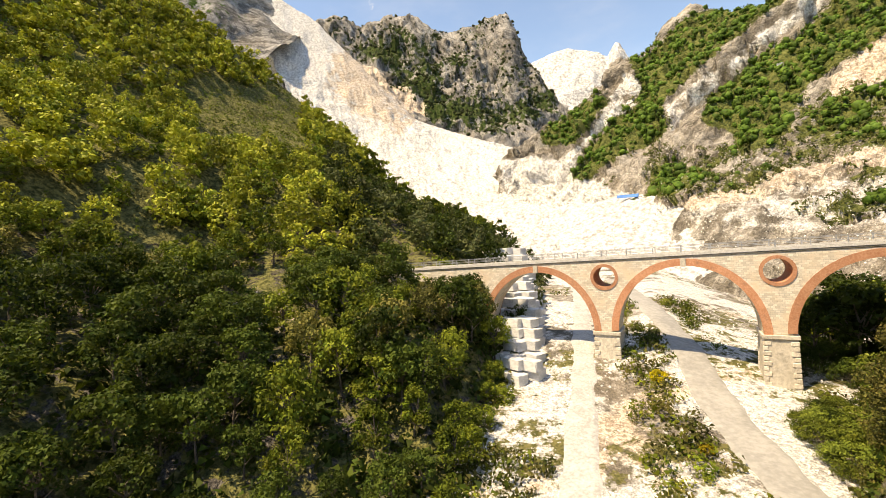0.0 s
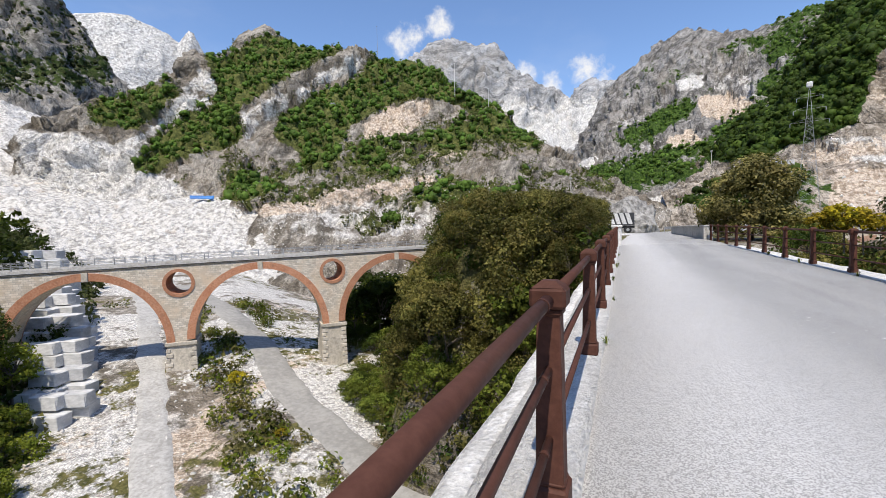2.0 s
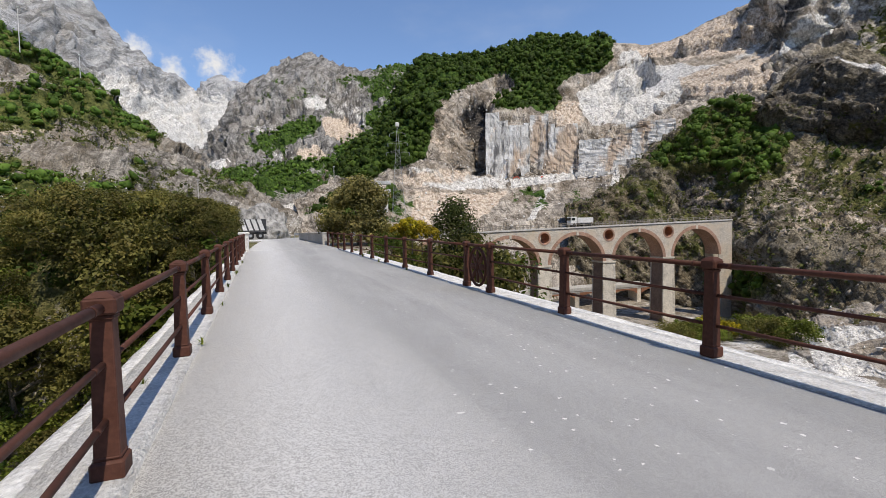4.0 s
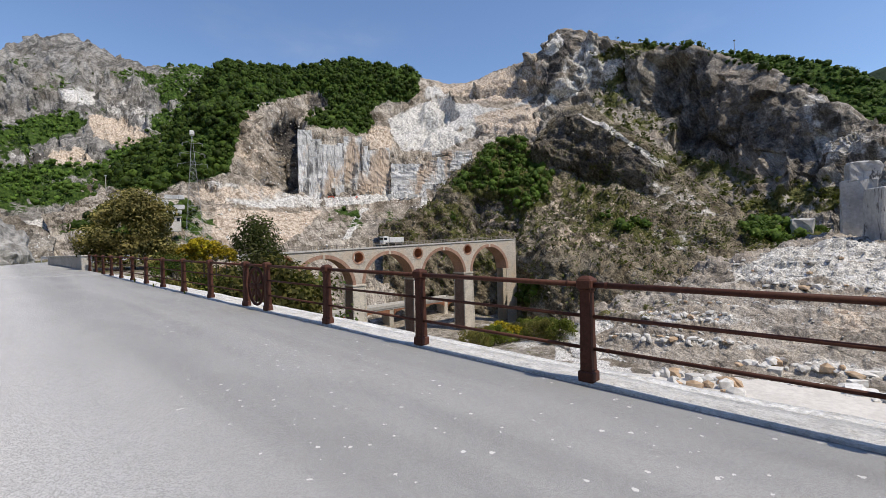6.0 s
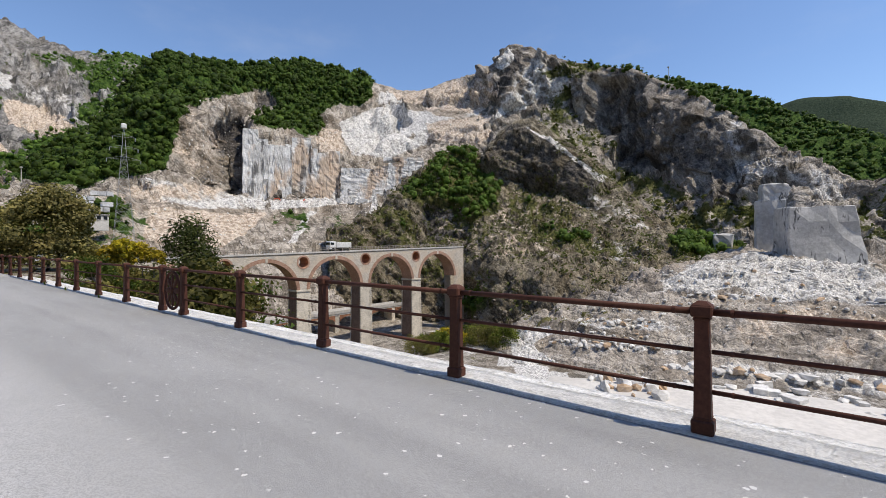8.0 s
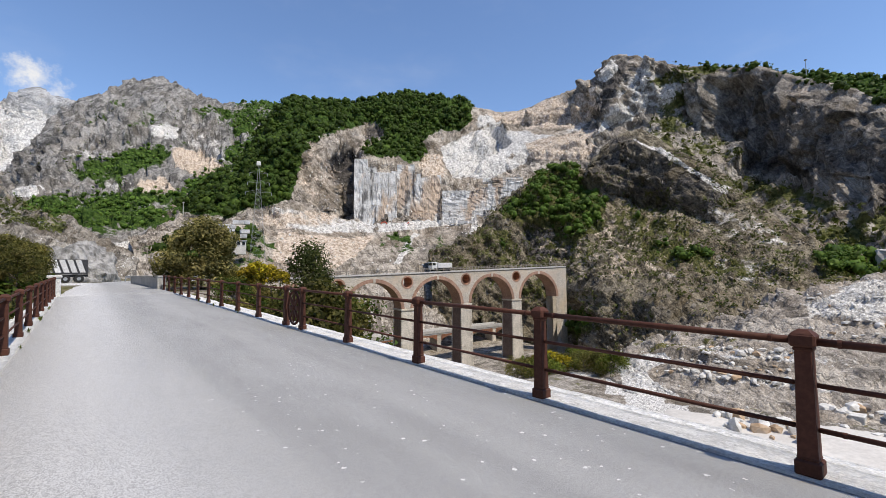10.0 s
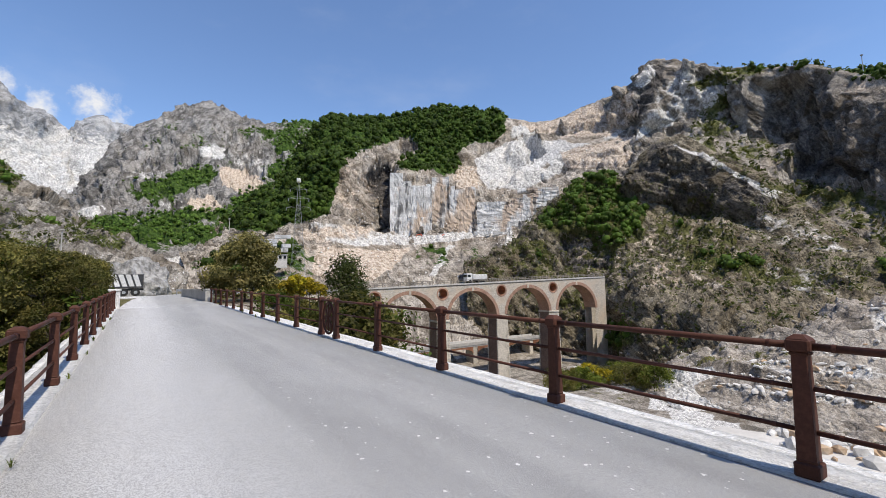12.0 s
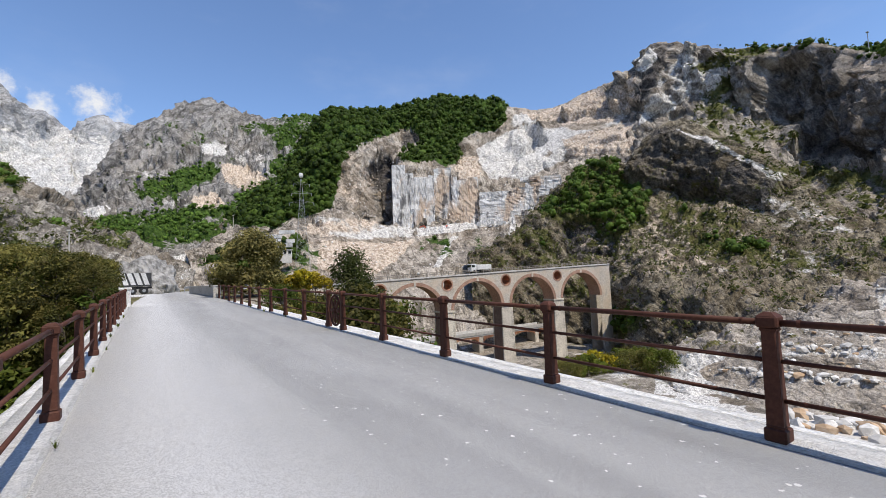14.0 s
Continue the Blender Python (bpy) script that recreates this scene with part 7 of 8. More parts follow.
# ---- the railing's cast roundel ----
def roundel():
    th = thing("railing_roundel", "round cast-iron flower ornament between two railing posts", "ornament", at=(RAIL_R, 10.465, deck_z(10.465) + 0.05 - CROSSFALL))
    bm = bmesh.new()
    n, m = 36, 8
    rows = []
    for i in range(n):
        a = 2 * math.pi * i / n
        rows.append([bm.verts.new((0.035 * math.sin(b), (0.40 + 0.035 * math.cos(b)) * math.cos(a), 0.50 + (0.42 + 0.035 * math.cos(b)) * math.sin(a))) for b in [2 * math.pi * j / m for j in range(m)]])
    for i in range(n):
        for j in range(m):
            bm.faces.new((rows[i][j], rows[(i + 1) % n][j], rows[(i + 1) % n][(j + 1) % m], rows[i][(j + 1) % m]))
    part("ring", bm, IRON, th, smooth=True)
    bm = bmesh.new()
    bmesh.ops.create_uvsphere(bm, u_segments=14, v_segments=8, radius=0.085, matrix=Matrix.Translation((0, 0, 0.5)) @ Matrix.Diagonal((0.6, 1, 1, 1)))
    part("hub", bm, IRON, th, smooth=True)
    for k in range(8):
        bm = bmesh.new()
        m4 = Matrix.Translation((0, 0, 0.5)) @ Matrix.Rotation(k * math.pi / 4, 4, "X") @ Matrix.Translation((0, 0, 0.225)) @ Matrix.Diagonal((0.028, 0.07, 0.16, 1))
        bmesh.ops.create_uvsphere(bm, u_segments=10, v_segments=8, radius=1.0, matrix=m4)
        part("petal", bm, IRON, th, smooth=True)


roundel()
top_rail = iron_rail("railing_rail", 1.1 - 0.13, 0.033)
top_rail.matrix_world = pose(RAIL_R, 9.98, deck_z(9.98) + 0.045 + 0.955 * 1.036 - CROSSFALL, 0.7)


# ---- the road's end beyond the bridge ----
def end_wall():
    th = thing("parapet_wall", "low grey concrete parapet wall at the end of the railing", "wall", at=(4.5, 36.5, deck_z(36.5) - 0.02), rz=0.6)
    bm = bmesh.new()
    box(bm, (-0.15, 0, -0.6), (0.3, 22.0, 0.92), 0.03)
    part("wall_body", bm, CONCRETE, th)
    bm = bmesh.new()
    box(bm, (-0.21, -0.05, 0.92), (0.36, 22.05, 1.02), 0.02)
    part("coping", bm, CONCRETE, th)
    for k in range(2):
        bm = bmesh.new()
        box(bm, (-0.2, 0.0 + 21.5 * k, -0.6), (0.35, 0.45 + 21.5 * k, 0.925), 0.03)
        part("pilaster", bm, CONCRETE, th)


end_wall()


def stone_pillar():
    th = thing("stone_pillar", "pale stone pillar closing the end of the railing", "pillar", at=(-0.98, 30.25, deck_z(30.25)))
    bm = bmesh.new()
    box(bm, (-0.26, -0.26, -0.3), (0.26, 0.26, 1.02), 0.03)
    part("shaft", bm, LEDGE, th)
    bm = bmesh.new()
    box(bm, (-0.31, -0.31, 1.02), (0.31, 0.31, 1.16), 0.03)
    part("capstone", bm, MARBLE, th)


stone_pillar()


def wheel(bm_name, parent, at, r, w):
    bm = bmesh.new()
    bmesh.ops.create_cone(bm, cap_ends=True, segments=20, radius1=r, radius2=r, depth=w, matrix=Matrix.Translation(at) @ Matrix.Rotation(math.pi / 2, 4, "X"))
    bmesh.ops.bevel(bm, geom=[e for e in bm.edges if e.calc_face_angle(0) > 1], offset=0.05, segments=2, affect="EDGES")
    tyre = part(bm_name, bm, DARK, parent)
    bm = bmesh.new()
    bmesh.ops.create_cone(bm, cap_ends=True, segments=16, radius1=r * 0.5, radius2=r * 0.42, depth=w + 0.04, matrix=Matrix.Translation(at) @ Matrix.Rotation(math.pi / 2, 4, "X"))
    part("rim", bm, STEEL, tyre)


def tipper():
    """A tipping trailer, side on: ribbed grey body over two axles."""
    th = thing("tipper_truck", "dark tipper trailer with pale ribbed side panels parked on the road", "truck", at=(0.35, 71.0, 0.56), rz=3)
    bm = bmesh.new()
    box(bm, (-7.2, 0.0, 1.1), (0.0, 2.4, 2.95), 0.03)
    body = part("tipper_body", bm, DARK_PAINT, th)
    for k in range(9):
        bm = bmesh.new()
        vs = [bm.verts.new(c) for c in ((-7.0 + k * 0.78, -0.05, 1.3), (-6.45 + k * 0.78, -0.05, 1.3), (-6.95 + k * 0.78, -0.05, 2.9), (-7.5 + k * 0.78, -0.05, 2.9))]
        fc = bm.faces.new(vs)
        ext = bmesh.ops.extrude_face_region(bm, geom=[fc])["geom"]
        bmesh.ops.translate(bm, verts=[v for v in ext if isinstance(v, bmesh.types.BMVert)], vec=(0, 0.06, 0))
        part("side_panel", bm, PAINT_WHITE, body, "white slanting panel")
    bm = bmesh.new()
    box(bm, (-7.4, 0.2, 0.75), (0.05, 2.2, 1.05), 0.03)
    part("chassis", bm, DARK, th)
    for x in (-0.85, -2.15, -6.3):
        for y in (0.22, 2.2):
            wheel("tyre", th, (x, y, 0.5), 0.5, 0.42)
    bm = bmesh.new()
    box(bm, (-10.2, 0.1, 0.7), (-7.9, 2.3, 2.7), 0.12)
    part("cab", bm, PAINT_WHITE, th)


DARK_PAINT = plain("dark_paint", (0.025, 0.026, 0.03), (0.06, 0.06, 0.065), 6.0, 0.5, stain=(0.16, 0.14, 0.12))
tipper()


def lorry(at, rz):
    th = thing("lorry", "white flat-cab lorry with a grey box crossing the viaduct", "truck", at=at, rz=rz)
    bm = bmesh.new()
    box(bm, (-1.1, -3.4, 0.95), (1.1, 1.4, 2.5), 0.08)
    part("load_box", bm, PAINT_WHITE, th)
    bm = bmesh.new()
    made = box(bm, (-1.1, 1.6, 0.6), (1.1, 3.4, 2.75), 0.1)
    part("cab", bm, PAINT_WHITE, th)
    bm = bmesh.new()
    box(bm, (-1.0, 3.36, 1.75), (1.0, 3.43, 2.45), 0.02)
    part("windscreen", bm, GLASS, th)
    for side in (-1.11, 1.11):
        bm = bmesh.new()
        box(bm, (side - 0.02, 2.2, 1.75), (side + 0.02, 3.2, 2.4), 0.01)
        part("side_window", bm, GLASS, th)
    bm = bmesh.new()
    box(bm, (-0.9, -3.3, 0.6), (0.9, 3.2, 0.95), 0.02)
    part("chassis", bm, DARK, th)
    for y in (2.4, -1.2, -2.5):
        for x in (-0.95, 0.95):
            bm = bmesh.new()
            bmesh.ops.create_cone(bm, cap_ends=True, segments=18, radius1=0.48, radius2=0.48, depth=0.32, matrix=Matrix.Translation((x, y, 0.48)) @ Matrix.Rotation(math.pi / 2, 4, "Y"))
            part("tyre", bm, DARK, th)


def glass_build(n):
    return (n.add("BsdfPrincipled", {"Base Color": (0.02, 0.025, 0.03, 1), "Roughness": 0.06, "Specular IOR Level": 0.6}).outputs[0],)


GLASS = material("cab_glass", glass_build)


def along(start, run, s, z0, grade):
    a = radians(run)
    return (start[0] + s * math.sin(a), start[1] + s * math.cos(a), z0 + grade * s)


lorry(along((49.1, 102.4), 98.2, 31.0, 0.72, 0.029), -98.2 + 180)


def digger(at, rz, paint, label):
    """A tracked excavator: two tracks, a turning cab and a bent arm with a bucket."""
    th = thing("excavator", label, "excavator", at=at, rz=rz)
    for side in (-1.1, 1.1):
        bm = bmesh.new()
        box(bm, (-1.9, side - 0.3, 0.0), (1.9, side + 0.3, 0.95), 0.25)
        part("track", bm, DARK, th)
    bm = bmesh.new()
    box(bm, (-2.2, -1.25, 1.0), (1.3, 1.25, 2.0), 0.12)
    part("house", bm, paint, th)
    bm = bmesh.new()
    box(bm, (0.0, 0.2, 2.0), (1.4, 1.2, 3.1), 0.1)
    cab = part("cab", bm, paint, th)
    bm = bmesh.new()
    box(bm, (1.36, 0.3, 2.3), (1.43, 1.1, 3.0), 0.01)
    part("windscreen", bm, GLASS, cab)
    bm = bmesh.new()
    tube(bm, (1.0, -0.2, 1.6), (3.2, -0.2, 4.6), 0.34, 0.28, 6)
    tube(bm, (3.2, -0.2, 4.6), (5.4, -0.2, 4.2), 0.28, 0.24, 6)
    part("boom", bm, paint, th)
    bm = bmesh.new()
    tube(bm, (5.4, -0.2, 4.2), (5.9, -0.2, 1.9), 0.22, 0.16, 6)
    part("arm", bm, paint, th)
    bm = bmesh.new()
    bmesh.ops.create_cone(bm, cap_ends=True, segments=10, radius1=0.75, radius2=0.55, depth=1.3, matrix=Matrix.Translation((5.7, -0.2, 1.3)) @ Matrix.Rotation(math.pi / 2, 4, "X"))
    part("bucket", bm, DARK_PAINT, th)
    return th


def on_sheet(M, az, d):
    q = place(az, 0, d)
    p = M["p"].reshape(-1, 3)
    return p[((p[:, :2] - q[:2]) ** 2).sum(1).argmin()]


p = on_sheet(SCREE, -68.0, 190)
digger((p[0], p[1], p[2] - 0.3), 25, ORANGE, "orange tracked excavator working on the white quarry waste")
for a, rz in ((32.6, 150), (34.4, 20)):
    p = place(a, 5.7, 250)
    digger((p[0], p[1], p[2] - 0.3), rz, RED, "red tracked excavator on the quarry bench")
p = place(33.5, 5.5, 247)
th = thing("site_container", "white site container on the quarry bench", "container", at=tuple(p), rz=-33)
bm = bmesh.new()
box(bm, (-3, -1.2, -0.4), (3, 1.2, 2.2), 0.05)
part("container_body", bm, PAINT_WHITE, th)
bm = bmesh.new()
box(bm, (0.6, -1.25, 0.1), (1.5, -1.18, 2.0), 0.01)
part("door", bm, DARK_PAINT, th)
p = on_sheet(SCREE, -51.6, 215)
bm = bmesh.new()
made = bmesh.ops.create_grid(bm, x_segments=16, y_segments=8, size=0.5, matrix=Matrix.Diagonal((9, 3.5, 1, 1)))["verts"]
for v in made:
    v.co.z = 1.2 * max(0, 1 - (v.co.y / 1.8) ** 2) + 0.2 * noise.noise(v.co * 1.3)
bmesh.ops.solidify(bm, geom=bm.faces, thickness=0.05)
sheet = part("blue_tarpaulin", bm, BLUE, None, smooth=True)
sheet.matrix_world = pose(p[0], p[1], p[2] + 0.5, 12, 0, 50)
tagged(sheet, "blue tarpaulin over a heap at the edge of the white flat", "tarpaulin")


# ---- masts and poles ----
def pylon(at, height):
    th = thing("power_pylon", "grey steel lattice power pylon with three cross arms", "pylon", at=at, rz=-20)
    b, t = 2.3, 0.5

    def w(z):
        return b + (t - b) * min(1, z / (height * 0.8))

    for sx in (-1, 1):
        for sy in (-1, 1):
            bm = bmesh.new()
            tube(bm, (sx * b, sy * b, -1), (sx * t, sy * t, height * 0.8), 0.03, 0.025, 4)
            tube(bm, (sx * t, sy * t, height * 0.8), (sx * 0.12, sy * 0.12, height), 0.06, 0.04, 4)
            part("leg", bm, STEEL, th)
    z = 0.0
    while z < height * 0.78:
        z2 = z + max(1.5, w(z) * 1.25)
        for q in range(4):
            c = [(1, 1), (1, -1), (-1, -1), (-1, 1)]
            (ax, ay), (bx, by) = c[q], c[(q + 1) % 4]
            bm = bmesh.new()
            tube(bm, (ax * w(z), ay * w(z), z), (bx * w(z2), by * w(z2), z2), 0.018, 0.018, 4)
            tube(bm, (bx * w(z), by * w(z), z), (ax * w(z2), ay * w(z2), z2), 0.018, 0.018, 4)
            tube(bm, (ax * w(z2), ay * w(z2), z2), (bx * w(z2), by * w(z2), z2), 0.018, 0.018, 4)
            part("brace", bm, STEEL, th)
        z = z2
    for f, l in ((0.74, 3.6), (0.84, 3.0), (0.94, 2.4)):
        bm = bmesh.new()
        for s in (-1, 1):
            tube(bm, (0, 0, height * f + 0.8), (s * l, 0, height * f), 0.03, 0.025, 4)
            tube(bm, (0, 0.2, height * f), (s * l, 0, height * f), 0.03, 0.025, 4)
            tube(bm, (s * l, 0, height * f), (s * l, 0, height * f - 0.9), 0.09, 0.09, 6)
        part("cross_arm", bm, STEEL, th)
    bm = bmesh.new()
    box(bm, (-0.6, -0.6, height + 0.4), (0.6, 0.6, height + 1.7), 0.2)
    tube(bm, (0, 0, height - 0.2), (0, 0, height + 0.5), 0.06, 0.06, 5)
    part("marker", bm, PAINT_WHITE, th, "white warning marker")


pylon(tuple(place(16.4, 1.2, 138)), 29.0)


def mast(name, label, az, el0, el1, d, r, mat):
    a, b = place(az, el0, d), place(az, el1, d)
    th = thing(name, label, "pole", at=tuple(a))
    h = float(b[2] - a[2])
    bm = bmesh.new()
    tube(bm, (0, 0, -2), (0, 0, h), r, r * 0.6, 8)
    part("shaft", bm, mat, th)
    bm = bmesh.new()
    box(bm, (-r * 2, -r * 2, h - r), (r * 2, r * 2, h + r), r * 0.3)
    part("head", bm, mat, th)


mast("mast", "tall pale mast on the wooded crest", -21.2, 17.2, 20.6, 300, 0.22, PAINT_WHITE)
mast("mast", "tall pale mast on the wooded crest", -16.9, 15.0, 17.6, 285, 0.22, PAINT_WHITE)
mast("aerial", "thin aerial on the hill crest", -31.0, 21.0, 24.6, 345, 0.16, STEEL)
mast("power_pole", "plain concrete power pole above the oaks", -6.9, 1.0, 6.2, 105, 0.17, CONCRETE)
mast("power_pole", "plain concrete power pole on the wooded slope", 8.3, 4.5, 8.2, 300, 0.3, CONCRETE)
mast("aerial", "thin lattice aerial on the cliff crest", 80.0, 18.0, 20.4, 335, 0.3, STEEL)
p = place(-36.7, 15.6, 288)
th = thing("white_hut", "small white hut among the scrub", "hut", at=(p[0], p[1], p[2] - 0.6), rz=35)
bm = bmesh.new()
box(bm, (-1.3, -1.2, 0), (1.3, 1.2, 2.3), 0.04)
part("wall_body", bm, PAINT_WHITE, th)
bm = bmesh.new()
box(bm, (-1.5, -1.4, 2.3), (1.5, 1.4, 2.5), 0.04)
part("roof", bm, PAINT_GREY, th)


# ---- the marble quarry ----
def marble_build(n, rust=0.0):
    """Sawn marble: white, streaked by water from top to foot, here and there rusty."""
    p = where(n)
    r = n.add("ObjectInfo").outputs["Random"]
    fine, big = n.noise(p, 1.2, 6, 0.7), n.noise(p, 0.18, 5, 0.6)
    c = n.mix(n.ramp(n.math("ADD", n.math("MULTIPLY", fine, 0.5), n.math("MULTIPLY", big, 0.5)), 0.38, 0.62), (0.50, 0.492, 0.478), (0.85, 0.84, 0.82))
    c = n.mix(n.ramp(n.math("ADD", n.noise(p, 0.1, 4, 0.6, (1.0, 1.0, 0.4)), rust), 0.54, 0.66, 0.0, 0.75), c, n.mix(fine, (0.42, 0.27, 0.15), (0.66, 0.50, 0.36)))
    wide = n.math("MULTIPLY", n.ramp(n.noise(p, 0.34, 5, 0.7, (1.0, 1.0, 0.12)), 0.53, 0.60), n.ramp(n.noise(p, 0.13, 3), 0.40, 0.56))
    thin = n.ramp(n.noise(p, 1.1, 5, 0.7, (1.0, 1.0, 0.06)), 0.57, 0.64)
    c = n.mix(n.math("MULTIPLY", wide, 0.82), c, (0.085, 0.083, 0.085))
    c = n.mix(n.math("MULTIPLY", thin, 0.6), c, (0.12, 0.118, 0.118))
    c = n.add("HueSaturation", {"Value": n.ramp(r, 0, 1, 0.86, 1.08), "Color": c}).outputs[0]
    return (principled(n, c, 0.8, height=n.math("SUBTRACT", fine, n.math("MULTIPLY", wide, 0.6)), depth=0.35, strength=0.7, spec=0.25),)


FACE = material("quarry_marble", marble_build)
FACE_RUST = material("rusty_quarry_marble", lambda n: marble_build(n, 0.14))


def cut_face(name, label, az0, az1, base, crown, d, cols, rows, lean, seed, mat, depth=6.0):
    """A sawn quarry wall between a lower and an upper line of (bearing, elevation): slabs in courses, each a little proud of or behind its neighbour."""
    q = np.random.default_rng(seed)
    floor_el = min(e for _, e in base)
    a, b = place(az0, floor_el, d), place(az1, floor_el, d)
    turn = math.degrees(math.atan2(b[1] - a[1], b[0] - a[0]))
    wide = float(np.hypot(*(b - a)[:2]))
    th = thing(name, label, "quarry face", kind="structure", at=tuple(a), rz=turn)

    def edge(pts, x):
        el = np.interp(az0 + (az1 - az0) * x / wide, [p[0] for p in pts], [p[1] for p in pts])
        return d * (math.tan(radians(float(el))) - math.tan(radians(floor_el)))

    high = max(edge(crown, wide * f) for f in np.linspace(0, 1, 30))
    z = np.r_[0, np.cumsum(q.uniform(0.5, 1.4, rows))]
    z = z / z[-1] * high
    for j in range(rows):
        n = max(2, int(cols * q.uniform(0.6, 1.4)))
        x = np.r_[0, np.cumsum(q.uniform(0.4, 1.8, n))]
        x = x / x[-1] * wide
        for i in range(n):
            mid = 0.5 * (x[i] + x[i + 1])
            top = min(z[j + 1] - 0.04, edge(crown, mid) + q.uniform(-1.2, 0.8))
            if top < z[j] + 0.8 or z[j + 1] < edge(base, mid):
                continue
            bm = bmesh.new()
            off = lean * z[j] + q.normal() * 0.16 + (1.2 if q.random() < 0.1 else 0)
            box(bm, (x[i] + 0.03, off, z[j] - 0.03), (x[i + 1] - 0.03, off + depth, top), 0.1)
            bmesh.ops.subdivide_edges(bm, edges=[e for e in bm.edges if e.calc_length() > 2.0], cuts=5, use_grid_fill=True)
            for v in bm.verts:
                v.co += Vector((0.3, 0.55, 0.3)) * noise.noise(v.co * 0.5 + Vector((seed, i, j))) + Vector(q.normal(size=3)) * 0.07
            part("slab", bm, mat, th)


cut_face("quarry_face", "tall pale marble quarry face with dark water streaks", 27.8, 33.4, [(27.8, 6.0), (33.4, 6.0)], [(27.8, 11.6), (28.2, 13.4), (28.6, 14.9), (29.6, 14.2), (30.8, 13.4), (33.4, 13.2)], 259, 6, 3, 0.06, 1, FACE)
cut_face("quarry_face", "grey and tan streaked marble quarry face", 33.4, 39.3, [(33.4, 6.0), (39.3, 6.3)], [(33.4, 14.4), (35.6, 14.2), (36.4, 12.6), (39.3, 12.9)], 261, 5, 4, 0.08, 2, FACE_RUST)
cut_face("quarry_face", "long coursed grey marble wall rising along the ramp", 39.3, 50.2, [(39.3, 6.3), (42.9, 6.9), (46.6, 9.0), (50.2, 12.0)], [(39.3, 11.2), (43.4, 10.6), (46, 11.7), (49.2, 13.2), (50.2, 13.0)], 256, 6, 6, 0.24, 3, FACE)


def big_block(at, size, rz, skew, seed, label):
    """A house-sized sawn block, with chipped corners."""
    q = np.random.default_rng(seed)
    bm = bmesh.new()
    box(bm, (-size[0] / 2, -size[1] / 2, 0), (size[0] / 2, size[1] / 2, size[2]))
    bmesh.ops.subdivide_edges(bm, edges=bm.edges[:], cuts=3, use_grid_fill=True)
    for v in bm.verts:
        v.co.x += skew * v.co.z * (1 if v.co.x > 0 else 0.15)
        v.co += Vector(q.normal(size=3)) * 0.16
    bmesh.ops.bevel(bm, geom=[e for e in bm.edges if e.calc_face_angle(0) > 0.8], offset=0.25, segments=1, affect="EDGES")
    ob = part("marble_block", bm, FACE_GREY)
    ob.matrix_world = pose(*at, 0, 0, rz)
    return tagged(ob, label, "marble block", "cut cliff blocks")


def grey_build(n):
    p = where(n)
    fine, big = n.noise(p, 0.9, 6, 0.7), n.noise(p, 0.12, 5, 0.6)
    c = n.mix(n.ramp(n.math("ADD", n.math("MULTIPLY", fine, 0.5), n.math("MULTIPLY", big, 0.5)), 0.36, 0.64), (0.36, 0.355, 0.348), (0.60, 0.595, 0.585))
    vein = n.noise(p, 0.32, 4, 0.6, (1.0, 1.0, 0.22))
    vein = n.ramp(n.math("ABSOLUTE", n.math("SUBTRACT", vein, 0.5)), 0.03, 0.008)
    c = n.mix(n.math("MULTIPLY", n.math("MULTIPLY", vein, n.ramp(n.noise(p, 0.2, 3), 0.5, 0.6)), 0.85), c, (0.05, 0.05, 0.055))
    return (principled(n, c, 0.8, height=fine, depth=0.15, strength=0.6, spec=0.25),)


FACE_GREY = material("grey_marble", grey_build)
p = place(93.6, -1.6, 150)
big_block((p[0], p[1], p[2] - 1), (16.5, 9, 16.0), -66, -0.16, 3, "huge sawn grey marble block with dark veins below the cliff")
p = place(89.6, -0.6, 163)
big_block((p[0], p[1], p[2] - 1), (7.0, 6.5, 17.0), -86, 0.0, 4, "tall grey sawn marble pillar standing against the cliff")
p = place(89.9, -0.6, 163)
big_block((p[0], p[1], p[2] + 15.7), (6.0, 5.4, 5.2), -74, 0.05, 5, "squared grey marble block lying on top of the pillar")
p = place(85.4, -0.2, 170)
big_block((p[0], p[1], p[2] - 1), (5.0, 5, 6.5), -80, 0.08, 6, "squared grey rock standing at the cliff's foot")


# ---- the low bridge behind the viaduct ----
def low_bridge():
    a, b = place(28.0, -8.7, 132.0), place(50.0, -6.6, 178.0)
    run = math.degrees(math.atan2(b[1] - a[1], b[0] - a[0]))
    length = float(np.hypot(*(b - a)[:2]))
    th = thing("low_bridge", "low pale stone road bridge over the river bed", "bridge", at=tuple(a), rz=run)
    bm = bmesh.new()
    box(bm, (0, 0, -1.0), (length, 5.0, -0.2), 0.03)
    part("deck", bm, CONCRETE, th)
    for y in (-0.15, 4.85):
        bm = bmesh.new()
        box(bm, (0, y, -0.5), (length, y + 0.3, 0.6), 0.04)
        part("parapet", bm, CONCRETE, th)
    k = 6.0
    while k < length - 4:
        bm = bmesh.new()
        box(bm, (k - 0.9, 0.2, -13.0), (k + 0.9, 4.6, -1.0), 0.1)
        part("pier", bm, STONE, th)
        bm = bmesh.new()
        row = []
        for s in range(13):
            t = math.pi * s / 12
            x, z = k + 6.5 - 5.6 * math.cos(t), -3.4 + 1.9 * math.sin(t)
            row.append([bm.verts.new((x, y, zz)) for y in (0.05,) for zz in (z, -0.9)])
        for s in range(12):
            bm.faces.new((row[s][0], row[s + 1][0], row[s + 1][1], row[s][1]))
        bmesh.ops.solidify(bm, geom=bm.faces, thickness=0.4)
        part("arch", bm, BRICK, th)
        k += 13.0


low_bridge()

